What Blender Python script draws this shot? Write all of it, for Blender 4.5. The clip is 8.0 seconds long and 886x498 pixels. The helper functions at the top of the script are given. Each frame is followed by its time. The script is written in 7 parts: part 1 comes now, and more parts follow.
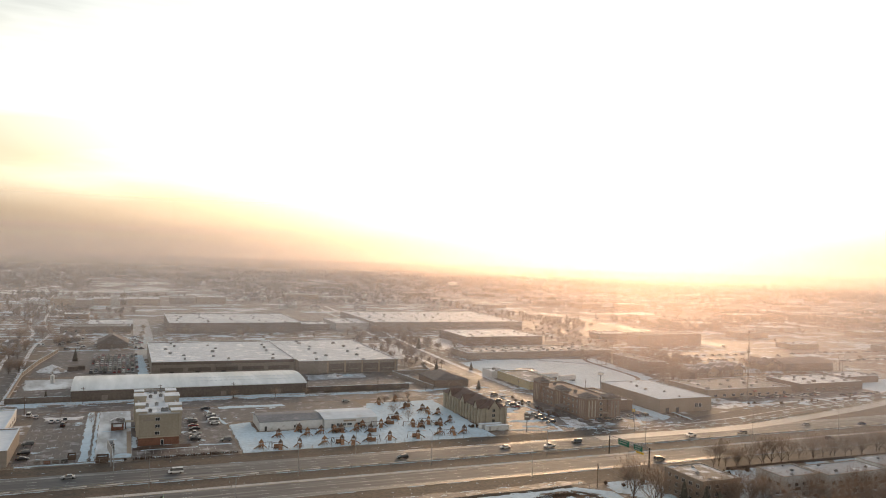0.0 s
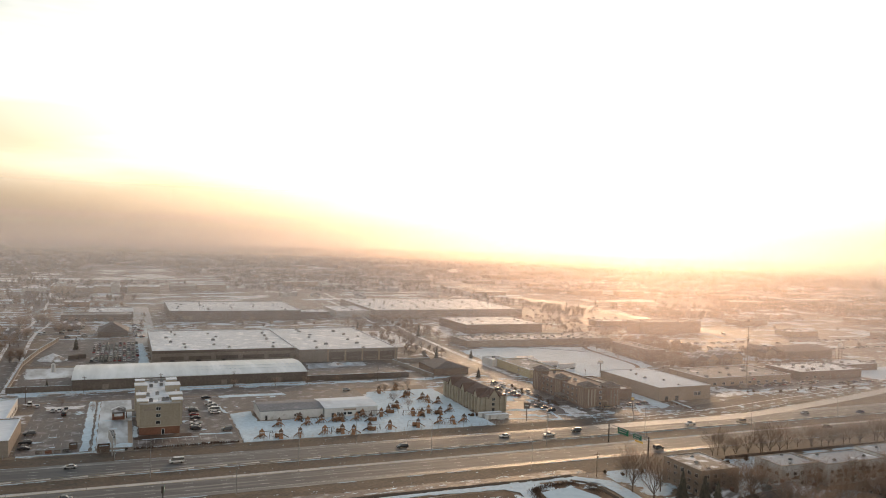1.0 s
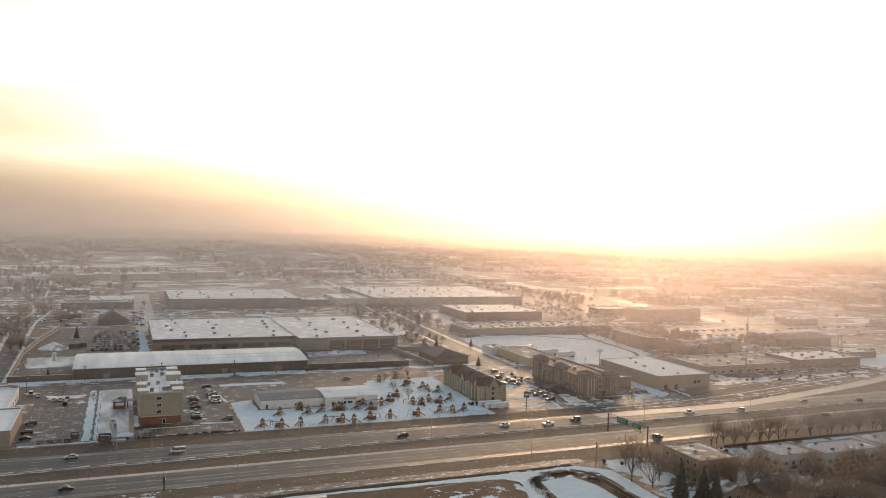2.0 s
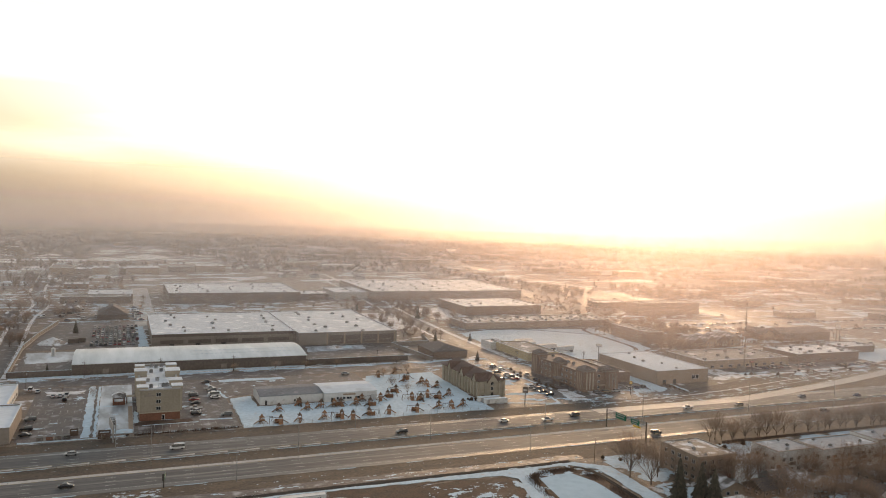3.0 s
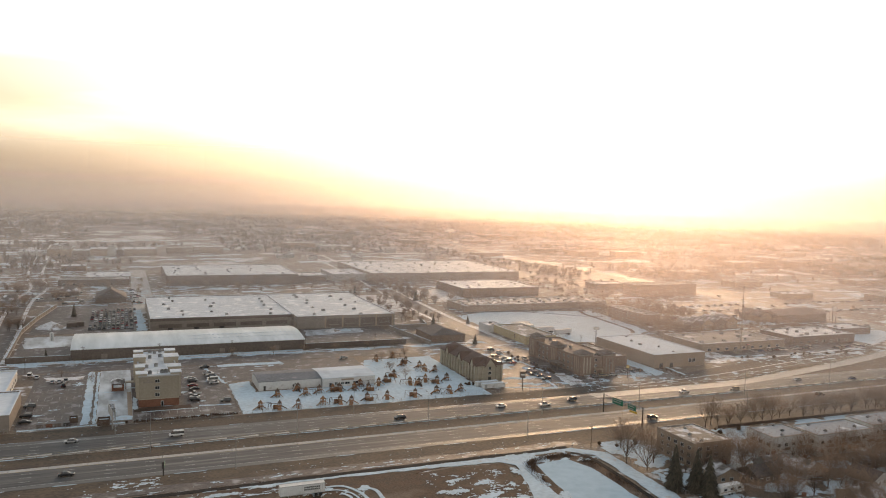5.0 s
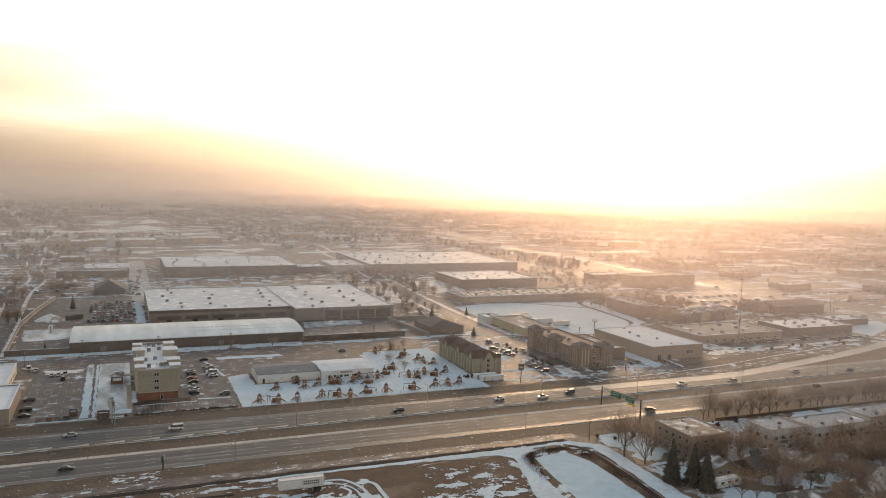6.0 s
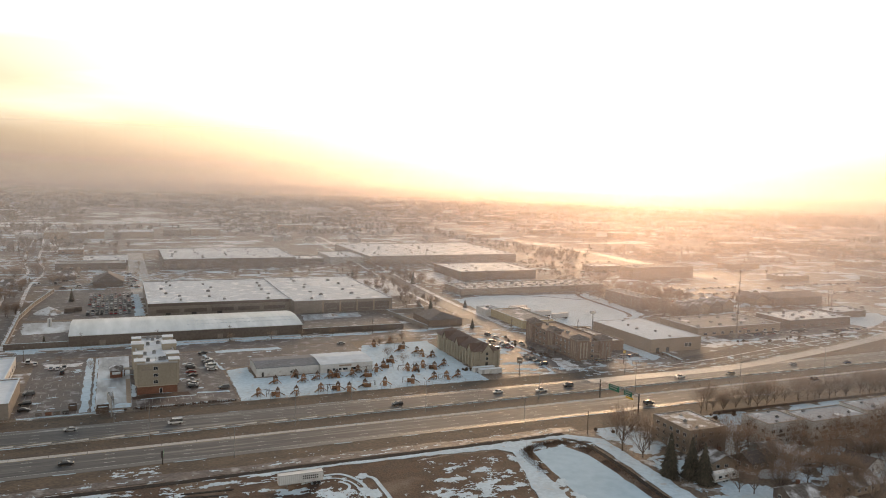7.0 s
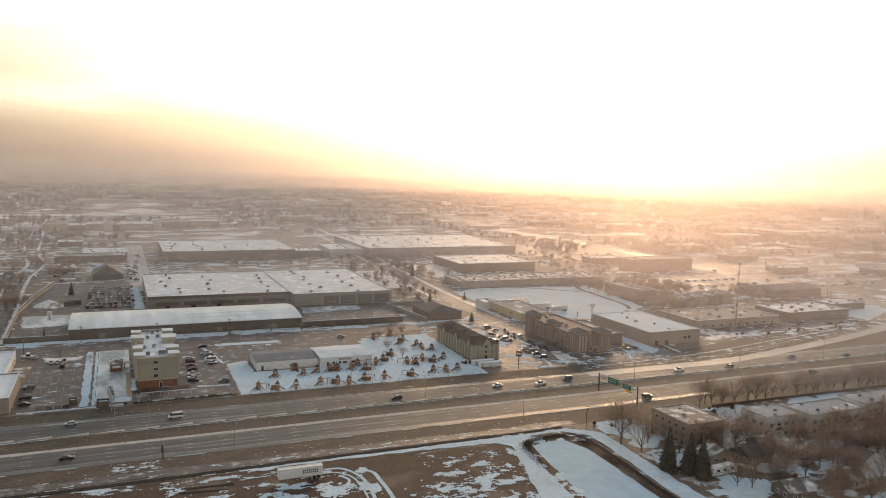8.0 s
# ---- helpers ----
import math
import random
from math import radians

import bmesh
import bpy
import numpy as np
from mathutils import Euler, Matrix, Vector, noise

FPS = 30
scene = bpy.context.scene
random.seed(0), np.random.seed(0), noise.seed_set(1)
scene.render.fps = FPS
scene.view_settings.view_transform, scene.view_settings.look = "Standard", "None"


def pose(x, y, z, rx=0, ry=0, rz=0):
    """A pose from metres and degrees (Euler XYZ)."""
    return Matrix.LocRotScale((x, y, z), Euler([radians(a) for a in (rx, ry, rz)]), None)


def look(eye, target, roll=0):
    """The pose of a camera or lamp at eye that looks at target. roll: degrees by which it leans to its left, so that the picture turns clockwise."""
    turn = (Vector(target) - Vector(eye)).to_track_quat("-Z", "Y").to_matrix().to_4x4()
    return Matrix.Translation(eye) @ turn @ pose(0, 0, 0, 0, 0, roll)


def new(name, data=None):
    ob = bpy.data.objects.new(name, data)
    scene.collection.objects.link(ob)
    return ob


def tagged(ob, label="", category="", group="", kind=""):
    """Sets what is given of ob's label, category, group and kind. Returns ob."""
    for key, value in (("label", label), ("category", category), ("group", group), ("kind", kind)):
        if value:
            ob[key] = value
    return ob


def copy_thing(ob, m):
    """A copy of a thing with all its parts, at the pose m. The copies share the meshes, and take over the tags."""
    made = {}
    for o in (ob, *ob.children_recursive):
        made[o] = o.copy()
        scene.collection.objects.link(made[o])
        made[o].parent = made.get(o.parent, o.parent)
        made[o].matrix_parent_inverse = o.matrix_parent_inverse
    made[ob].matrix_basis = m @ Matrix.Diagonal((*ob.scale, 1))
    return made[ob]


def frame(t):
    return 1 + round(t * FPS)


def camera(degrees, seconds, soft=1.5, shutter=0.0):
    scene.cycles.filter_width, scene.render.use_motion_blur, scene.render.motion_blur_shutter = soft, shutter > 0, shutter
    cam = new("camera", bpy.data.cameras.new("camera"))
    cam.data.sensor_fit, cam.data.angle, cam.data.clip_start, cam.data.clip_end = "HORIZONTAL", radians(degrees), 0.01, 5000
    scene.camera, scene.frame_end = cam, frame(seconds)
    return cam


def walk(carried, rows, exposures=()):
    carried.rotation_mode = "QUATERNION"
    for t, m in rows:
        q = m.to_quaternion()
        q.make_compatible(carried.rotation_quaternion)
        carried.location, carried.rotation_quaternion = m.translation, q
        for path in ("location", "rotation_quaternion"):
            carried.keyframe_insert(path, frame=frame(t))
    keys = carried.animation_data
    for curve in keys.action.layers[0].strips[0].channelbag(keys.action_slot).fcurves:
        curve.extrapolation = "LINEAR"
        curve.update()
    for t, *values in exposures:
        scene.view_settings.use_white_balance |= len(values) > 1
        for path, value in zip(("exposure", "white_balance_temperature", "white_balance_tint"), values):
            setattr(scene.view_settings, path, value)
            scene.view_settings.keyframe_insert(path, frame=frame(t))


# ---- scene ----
cam = camera(60.0, 8.0, 1.0)
PATH = [
    (0, (-0.329, -1.337, 84.184), (-0.3452, 0.6628, 84.1918), 1.88),
    (0.5, (-0.310, -1.205, 84.875), (-0.3258, 0.7940, 84.8695), 1.86),
    (1, (-0.291, -1.080, 85.610), (-0.3061, 0.9197, 85.5824), 1.84),
    (1.5, (-0.271, -0.963, 86.384), (-0.2860, 1.0358, 86.3346), 1.82),
    (3, (-0.213, -0.657, 88.870), (-0.2241, 1.3412, 88.7862), 1.77),
    (3.5, (-0.194, -0.570, 89.730), (-0.2030, 1.4283, 89.6323), 1.75),
    (4, (-0.175, -0.490, 90.596), (-0.1818, 1.5069, 90.4846), 1.73),
    (4.5, (-0.155, -0.418, 91.460), (-0.1606, 1.5780, 91.3343), 1.71),
    (6, (-0.097, -0.247, 93.977), (-0.0970, 1.7461, 93.8094), 1.65),
    (6.5, (-0.078, -0.205, 94.769), (-0.0759, 1.7871, 94.5884), 1.63),
    (7, (-0.059, -0.170, 95.526), (-0.0551, 1.8206, 95.3334), 1.61),
    (7.5, (-0.039, -0.143, 96.241), (-0.0344, 1.8465, 96.0359), 1.59),
    (8, (-0.020, -0.124, 96.909), (-0.0140, 1.8640, 96.6922), 1.57),
]
walk(cam, [(t, look(eye, aim, roll)) for t, eye, aim, roll in PATH], [(0, 0.61, 7000, 10), (3, 0.61, 7000, 10), (8, 0.61, 7000, 10)])

# ---- sky and sun: a hazy winter sunset, the sun on the horizon ahead and to the right ----
SUN_AZ, SUN_EL = 10.9, 5.5          # degrees clockwise from +y, degrees above the horizon
world = bpy.data.worlds.new("world")
scene.world = world
world.use_nodes = True
wn, wl = world.node_tree.nodes, world.node_tree.links
wn.clear()


def wnode(kind, **kw):
    n = wn.new(kind)
    for k, v in kw.items():
        if k == "op":
            n.operation = v
        else:
            n.inputs[int(k[1:])].default_value = v
    return n


sky = wn.new("ShaderNodeTexSky")
sky.sky_type = "NISHITA"
sky.sun_disc = False
sky.sun_elevation, sky.sun_rotation = radians(SUN_EL), radians(SUN_AZ)
coord = wn.new("ShaderNodeTexCoord")
sep = wn.new("ShaderNodeSeparateXYZ")
wl.new(coord.outputs["Generated"], sep.inputs[0])
flat = wnode("ShaderNodeVectorMath", op="MULTIPLY", i1=(1, 1, 0))
wl.new(coord.outputs["Generated"], flat.inputs[0])
unit = wnode("ShaderNodeVectorMath", op="NORMALIZE")
wl.new(flat.outputs[0], unit.inputs[0])
side = wnode("ShaderNodeVectorMath", op="DOT_PRODUCT", i1=(math.sin(radians(SUN_AZ)), math.cos(radians(SUN_AZ)), 0))
wl.new(unit.outputs[0], side.inputs[0])
away = wnode("ShaderNodeMath", op="SUBTRACT", i0=1.0)
wl.new(side.outputs["Value"], away.inputs[1])
lift = wnode("ShaderNodeMath", op="MULTIPLY", i1=-0.43)
wl.new(away.outputs[0], lift.inputs[0])
# soft cloud streaks shift the haze's edge
streak = wn.new("ShaderNodeMapping")
streak.inputs["Scale"].default_value = (1.2, 1.2, 9.0)
wl.new(coord.outputs["Generated"], streak.inputs[0])
cloud = wnode("ShaderNodeTexNoise")
cloud.inputs["Scale"].default_value, cloud.inputs["Detail"].default_value = 2.2, 5.0
wl.new(streak.outputs[0], cloud.inputs["Vector"])
shift = wnode("ShaderNodeMath", op="MULTIPLY_ADD", i1=0.012, i2=-0.006)
wl.new(cloud.outputs["Fac"], shift.inputs[0])
high = wnode("ShaderNodeMath", op="ADD")
wl.new(sep.outputs["Z"], high.inputs[0])
wl.new(lift.outputs[0], high.inputs[1])
high2 = wnode("ShaderNodeMath", op="ADD")
wl.new(high.outputs[0], high2.inputs[0])
wl.new(shift.outputs[0], high2.inputs[1])
spread = wn.new("ShaderNodeMapRange")
spread.inputs["From Min"].default_value, spread.inputs["From Max"].default_value = -0.86, 0.64
wl.new(high2.outputs[0], spread.inputs["Value"])
ramp = wn.new("ShaderNodeValToRGB")
HAZE = [(-0.86, (2.22, 2.07, 2.02)), (-0.55, (1.82, 1.73, 1.73)), (-0.30, (0.62, 0.61, 0.65)), (-0.15, (0.33, 0.33, 0.345)), (-0.105, (0.37, 0.36, 0.365)), (-0.080, (0.49, 0.45, 0.44)), (-0.055, (0.74, 0.63, 0.57)),
        (-0.028, (1.05, 0.87, 0.75)), (-0.006, (0.98, 0.84, 0.68)), (0.03, (1.18, 1.08, 0.93)), (0.07, (1.26, 1.21, 1.12)), (0.15, (0.93, 0.95, 0.94)), (0.30, (0.68, 0.75, 0.80)), (0.6, (0.52, 0.63, 0.80))]
el = ramp.color_ramp.elements
while len(el) < len(HAZE):
    el.new(0.5)
for e, (q, c) in zip(el, HAZE):
    e.position, e.color = (q + 0.86) / 1.5, (*c, 1)
wl.new(spread.outputs[0], ramp.inputs[0])
# glow round the sun
sx, sy, sz = (math.sin(radians(SUN_AZ)) * math.cos(radians(SUN_EL)), math.cos(radians(SUN_AZ)) * math.cos(radians(SUN_EL)), math.sin(radians(SUN_EL)))
near = wnode("ShaderNodeVectorMath", op="DOT_PRODUCT", i1=(sx, sy, sz))
wl.new(coord.outputs["Generated"], near.inputs[0])
pos = wnode("ShaderNodeMath", op="MAXIMUM", i1=0.0)
wl.new(near.outputs["Value"], pos.inputs[0])
glow = wnode("ShaderNodeMath", op="POWER", i1=5.0)
wl.new(pos.outputs[0], glow.inputs[0])
gain = wnode("ShaderNodeMath", op="MULTIPLY_ADD", i1=0.88, i2=0.51)
wl.new(glow.outputs[0], gain.inputs[0])
lit = wn.new("ShaderNodeVectorMath")
lit.operation = "SCALE"
wl.new(ramp.outputs[0], lit.inputs[0])

veil = wn.new("ShaderNodeMapRange")
veil.inputs["From Min"].default_value, veil.inputs["From Max"].default_value = 0.36, 0.56
veil.inputs["To Min"].default_value, veil.inputs["To Max"].default_value = 0.0, 0.48
wl.new(cloud.outputs["Fac"], veil.inputs["Value"])
far_side = wnode("ShaderNodeMath", op="SUBTRACT", i0=1.0)
wl.new(glow.outputs[0], far_side.inputs[1])
dim = wnode("ShaderNodeMath", op="MULTIPLY")
wl.new(veil.outputs[0], dim.inputs[0])
wl.new(far_side.outputs[0], dim.inputs[1])
left_over = wnode("ShaderNodeMath", op="SUBTRACT", i0=1.0)
wl.new(dim.outputs[0], left_over.inputs[1])
gain2 = wnode("ShaderNodeMath", op="MULTIPLY")
wl.new(gain.outputs[0], gain2.inputs[0])
wl.new(left_over.outputs[0], gain2.inputs[1])
wl.new(gain2.outputs[0], lit.inputs["Scale"])
haze_bg = wn.new("ShaderNodeBackground")
haze_bg.inputs["Strength"].default_value = 0.92
wl.new(lit.outputs[0], haze_bg.inputs["Color"])
sky_bg = wn.new("ShaderNodeBackground")
sky_bg.inputs["Strength"].default_value = 0.05
wl.new(sky.outputs[0], sky_bg.inputs["Color"])
both = wn.new("ShaderNodeAddShader")
wl.new(haze_bg.outputs[0], both.inputs[0])
wl.new(sky_bg.outputs[0], both.inputs[1])
out = wn.new("ShaderNodeOutputWorld")
wl.new(both.outputs[0], out.inputs["Surface"])

sun = new("sun", bpy.data.lights.new("sun", "SUN"))
sun.data.energy, sun.data.angle, sun.data.color = 3.5, radians(26), (1.0, 0.66, 0.38)
sun.matrix_world = look((sx * 500, sy * 500, sz * 500), (0, 0, 0))

# ---- materials ----


def surface(name, a, b, scale=1.0, rough=0.8, bump=0.15, big=0.06, stretch=(1, 1, 1), c=None, c_at=0.6, c_scale=None, c_soft=0.04,
            metal=0.0, spec=0.5, vary=0.0, island=0.0, bump_m=0.05, thin=0.0):
    """A rough outdoor surface: two colours mixed by fine and coarse noise, a third one in patches, and relief."""
    m = bpy.data.materials.new(name)
    m.use_nodes = True
    n, l = m.node_tree.nodes, m.node_tree.links
    p = n["Principled BSDF"]
    co = n.new("ShaderNodeTexCoord")
    mp = n.new("ShaderNodeMapping")
    mp.inputs["Scale"].default_value = stretch
    l.new(co.outputs["Object"], mp.inputs[0])

    def noise_at(s, detail=4.0):
        t = n.new("ShaderNodeTexNoise")
        t.inputs["Scale"].default_value, t.inputs["Detail"].default_value = s, detail
        l.new(mp.outputs[0], t.inputs["Vector"])
        return t.outputs["Fac"]

    fine, wide = noise_at(scale), noise_at(scale * big, 5.0)
    mix = n.new("ShaderNodeMath")
    mix.operation = "MULTIPLY_ADD"
    mix.inputs[1].default_value = 0.55
    l.new(fine, mix.inputs[0])
    w2 = n.new("ShaderNodeMath")
    w2.operation = "MULTIPLY"
    w2.inputs[1].default_value = 0.45
    l.new(wide, w2.inputs[0])
    l.new(w2.outputs[0], mix.inputs[2])
    rp = n.new("ShaderNodeValToRGB")
    rp.color_ramp.elements[0].position, rp.color_ramp.elements[1].position = 0.40, 0.60
    rp.color_ramp.elements[0].color, rp.color_ramp.elements[1].color = (*a, 1), (*b, 1)
    l.new(mix.outputs[0], rp.inputs[0])
    col = rp.outputs[0]
    if c:
        third = noise_at(c_scale or scale * 0.3, 6.0)
        st = n.new("ShaderNodeMapRange")
        st.inputs["From Min"].default_value, st.inputs["From Max"].default_value = c_at - c_soft, c_at + c_soft
        l.new(third, st.inputs["Value"])
        mx = n.new("ShaderNodeMix")
        mx.data_type = "RGBA"
        l.new(st.outputs[0], mx.inputs["Factor"])
        l.new(col, mx.inputs["A"])
        mx.inputs["B"].default_value = (*c, 1)
        col = mx.outputs["Result"]
    if vary or island:
        hs = n.new("ShaderNodeHueSaturation")
        src = n.new("ShaderNodeObjectInfo").outputs["Random"] if vary else n.new("ShaderNodeNewGeometry").outputs["Random Per Island"]
        k = vary or island
        rg = n.new("ShaderNodeMapRange")
        rg.inputs["To Min"].default_value, rg.inputs["To Max"].default_value = 1 - k, 1 + k
        l.new(src, rg.inputs["Value"])
        l.new(rg.outputs[0], hs.inputs["Value"])
        l.new(col, hs.inputs["Color"])
        col = hs.outputs[0]
    l.new(col, p.inputs["Base Color"])
    rr = n.new("ShaderNodeMapRange")
    rr.inputs["To Min"].default_value, rr.inputs["To Max"].default_value = max(0.03, rough - 0.12), min(1, rough + 0.12)
    l.new(wide, rr.inputs["Value"])
    l.new(rr.outputs[0], p.inputs["Roughness"])
    p.inputs["Metallic"].default_value = metal
    p.inputs["Specular IOR Level"].default_value = spec
    if bump:
        bp = n.new("ShaderNodeBump")
        bp.inputs["Strength"].default_value, bp.inputs["Distance"].default_value = bump, bump_m
        l.new(fine, bp.inputs["Height"])
        l.new(bp.outputs[0], p.inputs["Normal"])
    if thin:
        tr = n.new("ShaderNodeBsdfTranslucent")
        l.new(col, tr.inputs["Color"])
        ms = n.new("ShaderNodeMixShader")
        ms.inputs[0].default_value = thin
        l.new(p.outputs[0], ms.inputs[1])
        l.new(tr.outputs[0], ms.inputs[2])
        l.new(ms.outputs[0], n["Material Output"].inputs["Surface"])
    return m


M = {}
M["ground"] = surface("dormant_grass", (0.10, 0.07, 0.05), (0.20, 0.15, 0.11), 0.8, 0.72, 0.4, 0.04, c=(0.60, 0.61, 0.63), c_at=0.61, c_scale=0.11, bump_m=0.3)
M["verge"] = surface("verge_grass", (0.033, 0.022, 0.014), (0.11, 0.077, 0.05), 1.7, 0.78, 0.5, 0.1, (0.45, 1, 1), c=(0.42, 0.40, 0.38), c_at=0.71, c_scale=0.35, bump_m=0.25)
M["dirt"] = surface("bare_earth", (0.03, 0.016, 0.010), (0.088, 0.05, 0.031), 1.5, 0.85, 0.5, 0.15, c=(0.13, 0.095, 0.07), c_at=0.58, c_scale=0.05, bump_m=0.35)
M["road"] = surface("salted_asphalt_road", (0.048, 0.047, 0.047), (0.108, 0.105, 0.103), 2.2, 0.66, 0.12, 0.12, (0.04, 1.0, 1), c=(0.17, 0.163, 0.155), c_at=0.60, c_scale=0.45, spec=0.4, bump_m=0.02)
M["ramp"] = surface("pale_concrete_ramp", (0.27, 0.255, 0.238), (0.38, 0.36, 0.335), 1.2, 0.55, 0.1, 0.12, (0.3, 0.3, 1), c=(0.33, 0.31, 0.29), c_at=0.62, c_scale=0.3, bump_m=0.02)
M["pale_concrete"] = surface("pale_concrete_shoulder", (0.36, 0.345, 0.325), (0.50, 0.48, 0.455), 1.4, 0.8, 0.1, 0.12, bump_m=0.02, spec=0.3)
M["wet_road"] = surface("wet_road", (0.10, 0.096, 0.092), (0.17, 0.162, 0.155), 0.8, 0.52, 0.08, 0.12, (0.3, 0.3, 1), bump_m=0.01)
M["shoulder"] = surface("shoulder_asphalt", (0.06, 0.056, 0.053), (0.10, 0.094, 0.088), 0.8, 0.5, 0.15, 0.1, (0.08, 1, 1), c=(0.36, 0.36, 0.36), c_at=0.68, c_scale=0.3, bump_m=0.02)
M["lot"] = surface("worn_parking_asphalt", (0.043, 0.032, 0.027), (0.135, 0.105, 0.091), 1.1, 0.60, 0.15, 0.12, c=(0.29, 0.28, 0.28), c_at=0.625, c_scale=0.20, c_soft=0.08, bump_m=0.02)
M["icy_lot"] = surface("icy_asphalt", (0.17, 0.185, 0.205), (0.32, 0.345, 0.38), 0.5, 0.42, 0.1, 0.15, (1, 0.3, 1), c=(0.54, 0.60, 0.66), c_at=0.54, c_scale=0.12, c_soft=0.1, bump_m=0.02)
M["path"] = surface("path_asphalt", (0.022, 0.02, 0.02), (0.045, 0.042, 0.04), 1.2, 0.9, 0.3, 0.1, spec=0.1)
M["snow"] = surface("old_snow", (0.44, 0.54, 0.61), (0.58, 0.69, 0.77), 0.6, 0.85, 0.35, 0.1, c=(0.46, 0.44, 0.42), c_at=0.67, c_scale=0.3, c_soft=0.07, bump_m=0.12, spec=0.2)
M["snow_thin"] = surface("trodden_thin_snow", (0.52, 0.52, 0.53), (0.72, 0.73, 0.75), 0.7, 0.6, 0.35, 0.15, c=(0.27, 0.22, 0.18), c_at=0.56, c_scale=0.22, c_soft=0.05, bump_m=0.1)
M["far_snow"] = surface("thin_snow_over_grass", (0.11, 0.09, 0.075), (0.24, 0.21, 0.185), 0.12, 0.84, 0.2, 0.1, c=(0.60, 0.60, 0.61), c_at=0.60, c_scale=0.02, bump_m=0.3)
M["ice"] = surface("snowy_pond_ice", (0.38, 0.51, 0.60), (0.46, 0.59, 0.68), 0.3, 0.88, 0.15, 0.15, bump_m=0.04, spec=0.15)
M["paint"] = surface("road_paint", (0.30, 0.30, 0.29), (0.48, 0.48, 0.46), 2.0, 0.5, 0.0)
M["yellow_paint"] = surface("yellow_road_paint", (0.20, 0.15, 0.05), (0.32, 0.24, 0.08), 2.0, 0.5, 0.0)
M["roof_snow"] = surface("white_membrane_roof_with_frost", (0.47, 0.51, 0.55), (0.62, 0.66, 0.70), 0.25, 0.62, 0.12, 0.15, c=(0.80, 0.81, 0.82), c_at=0.585, c_scale=0.13, c_soft=0.03, bump_m=0.03, spec=0.3)
M["roof_white"] = surface("clean_white_roof", (0.58, 0.63, 0.68), (0.68, 0.73, 0.78), 0.3, 0.85, 0.1, 0.1, c=(0.50, 0.53, 0.56), c_at=0.66, c_scale=0.1, c_soft=0.08, bump_m=0.03, spec=0.15)
M["roof_grey"] = surface("gravel_flat_roof", (0.16, 0.155, 0.15), (0.25, 0.24, 0.235), 0.5, 0.8, 0.15, 0.12, c=(0.60, 0.60, 0.61), c_at=0.62, c_scale=0.12, bump_m=0.04)
M["roof_blue"] = surface("blue_grey_roof_felt", (0.27, 0.29, 0.32), (0.36, 0.385, 0.42), 0.7, 0.8, 0.15, 0.12, c=(0.64, 0.66, 0.69), c_at=0.63, c_scale=0.12, c_soft=0.03, bump_m=0.03, spec=0.2)
M["roof_patchy"] = surface("brown_roof_with_patchy_snow", (0.15, 0.125, 0.105), (0.24, 0.205, 0.18), 0.9, 0.75, 0.2, 0.15, c=(0.62, 0.63, 0.65), c_at=0.53, c_scale=0.22, c_soft=0.06, bump_m=0.05)
M["roof_metal"] = surface("frosted_metal_roof", (0.50, 0.53, 0.54), (0.64, 0.67, 0.68), 0.25, 0.38, 0.05, 0.3, (1, 0.15, 1), c=(0.74, 0.76, 0.78), c_at=0.62, c_scale=0.12, c_soft=0.08, metal=0.15)
M["shingle"] = surface("dark_shingles", (0.075, 0.06, 0.052), (0.125, 0.102, 0.09), 3.0, 0.75, 0.3, 0.08, c=(0.16, 0.14, 0.13), c_at=0.68, c_scale=0.3)
M["shingle_brown"] = surface("red_brown_shingles", (0.115, 0.075, 0.058), (0.18, 0.122, 0.098), 3.0, 0.75, 0.3, 0.08, c=(0.20, 0.165, 0.145), c_at=0.66, c_scale=0.3)
M["shingle_snowy"] = surface("snow_dusted_shingles", (0.10, 0.085, 0.075), (0.17, 0.15, 0.135), 1.5, 0.7, 0.3, 0.1, c=(0.66, 0.67, 0.70), c_at=0.54, c_scale=0.25, c_soft=0.08)
M["roof_felt"] = surface("dark_grey_roof_felt", (0.15, 0.16, 0.175), (0.21, 0.22, 0.24), 0.8, 0.8, 0.15, 0.12, c=(0.30, 0.30, 0.31), c_at=0.68, c_scale=0.2, c_soft=0.03, bump_m=0.03, spec=0.2)
M["beige"] = surface("beige_stucco", (0.27, 0.238, 0.19), (0.33, 0.292, 0.235), 1.2, 0.8, 0.1, 0.1)
M["cream"] = surface("cream_siding", (0.35, 0.308, 0.242), (0.42, 0.372, 0.30), 1.2, 0.7, 0.08, 0.1, (0.2, 0.2, 3))
M["tan"] = surface("tan_masonry", (0.28, 0.218, 0.165), (0.36, 0.286, 0.222), 1.0, 0.8, 0.1, 0.1)
M["yellow_wall"] = surface("pale_yellow_metal_siding", (0.42, 0.345, 0.20), (0.50, 0.42, 0.26), 0.8, 0.55, 0.06, 0.1)
M["brick"] = surface("red_brown_brick", (0.15, 0.068, 0.042), (0.215, 0.105, 0.068), 2.5, 0.85, 0.15, 0.1)
M["brown_wall"] = surface("dark_brown_wall", (0.125, 0.10, 0.083), (0.175, 0.142, 0.12), 0.8, 0.75, 0.1, 0.1)
M["taupe_wall"] = surface("taupe_precast_wall", (0.215, 0.185, 0.16), (0.28, 0.245, 0.215), 0.6, 0.8, 0.1, 0.1)
M["grey_wall"] = surface("grey_siding", (0.34, 0.335, 0.33), (0.43, 0.425, 0.42), 0.8, 0.65, 0.06, 0.1)
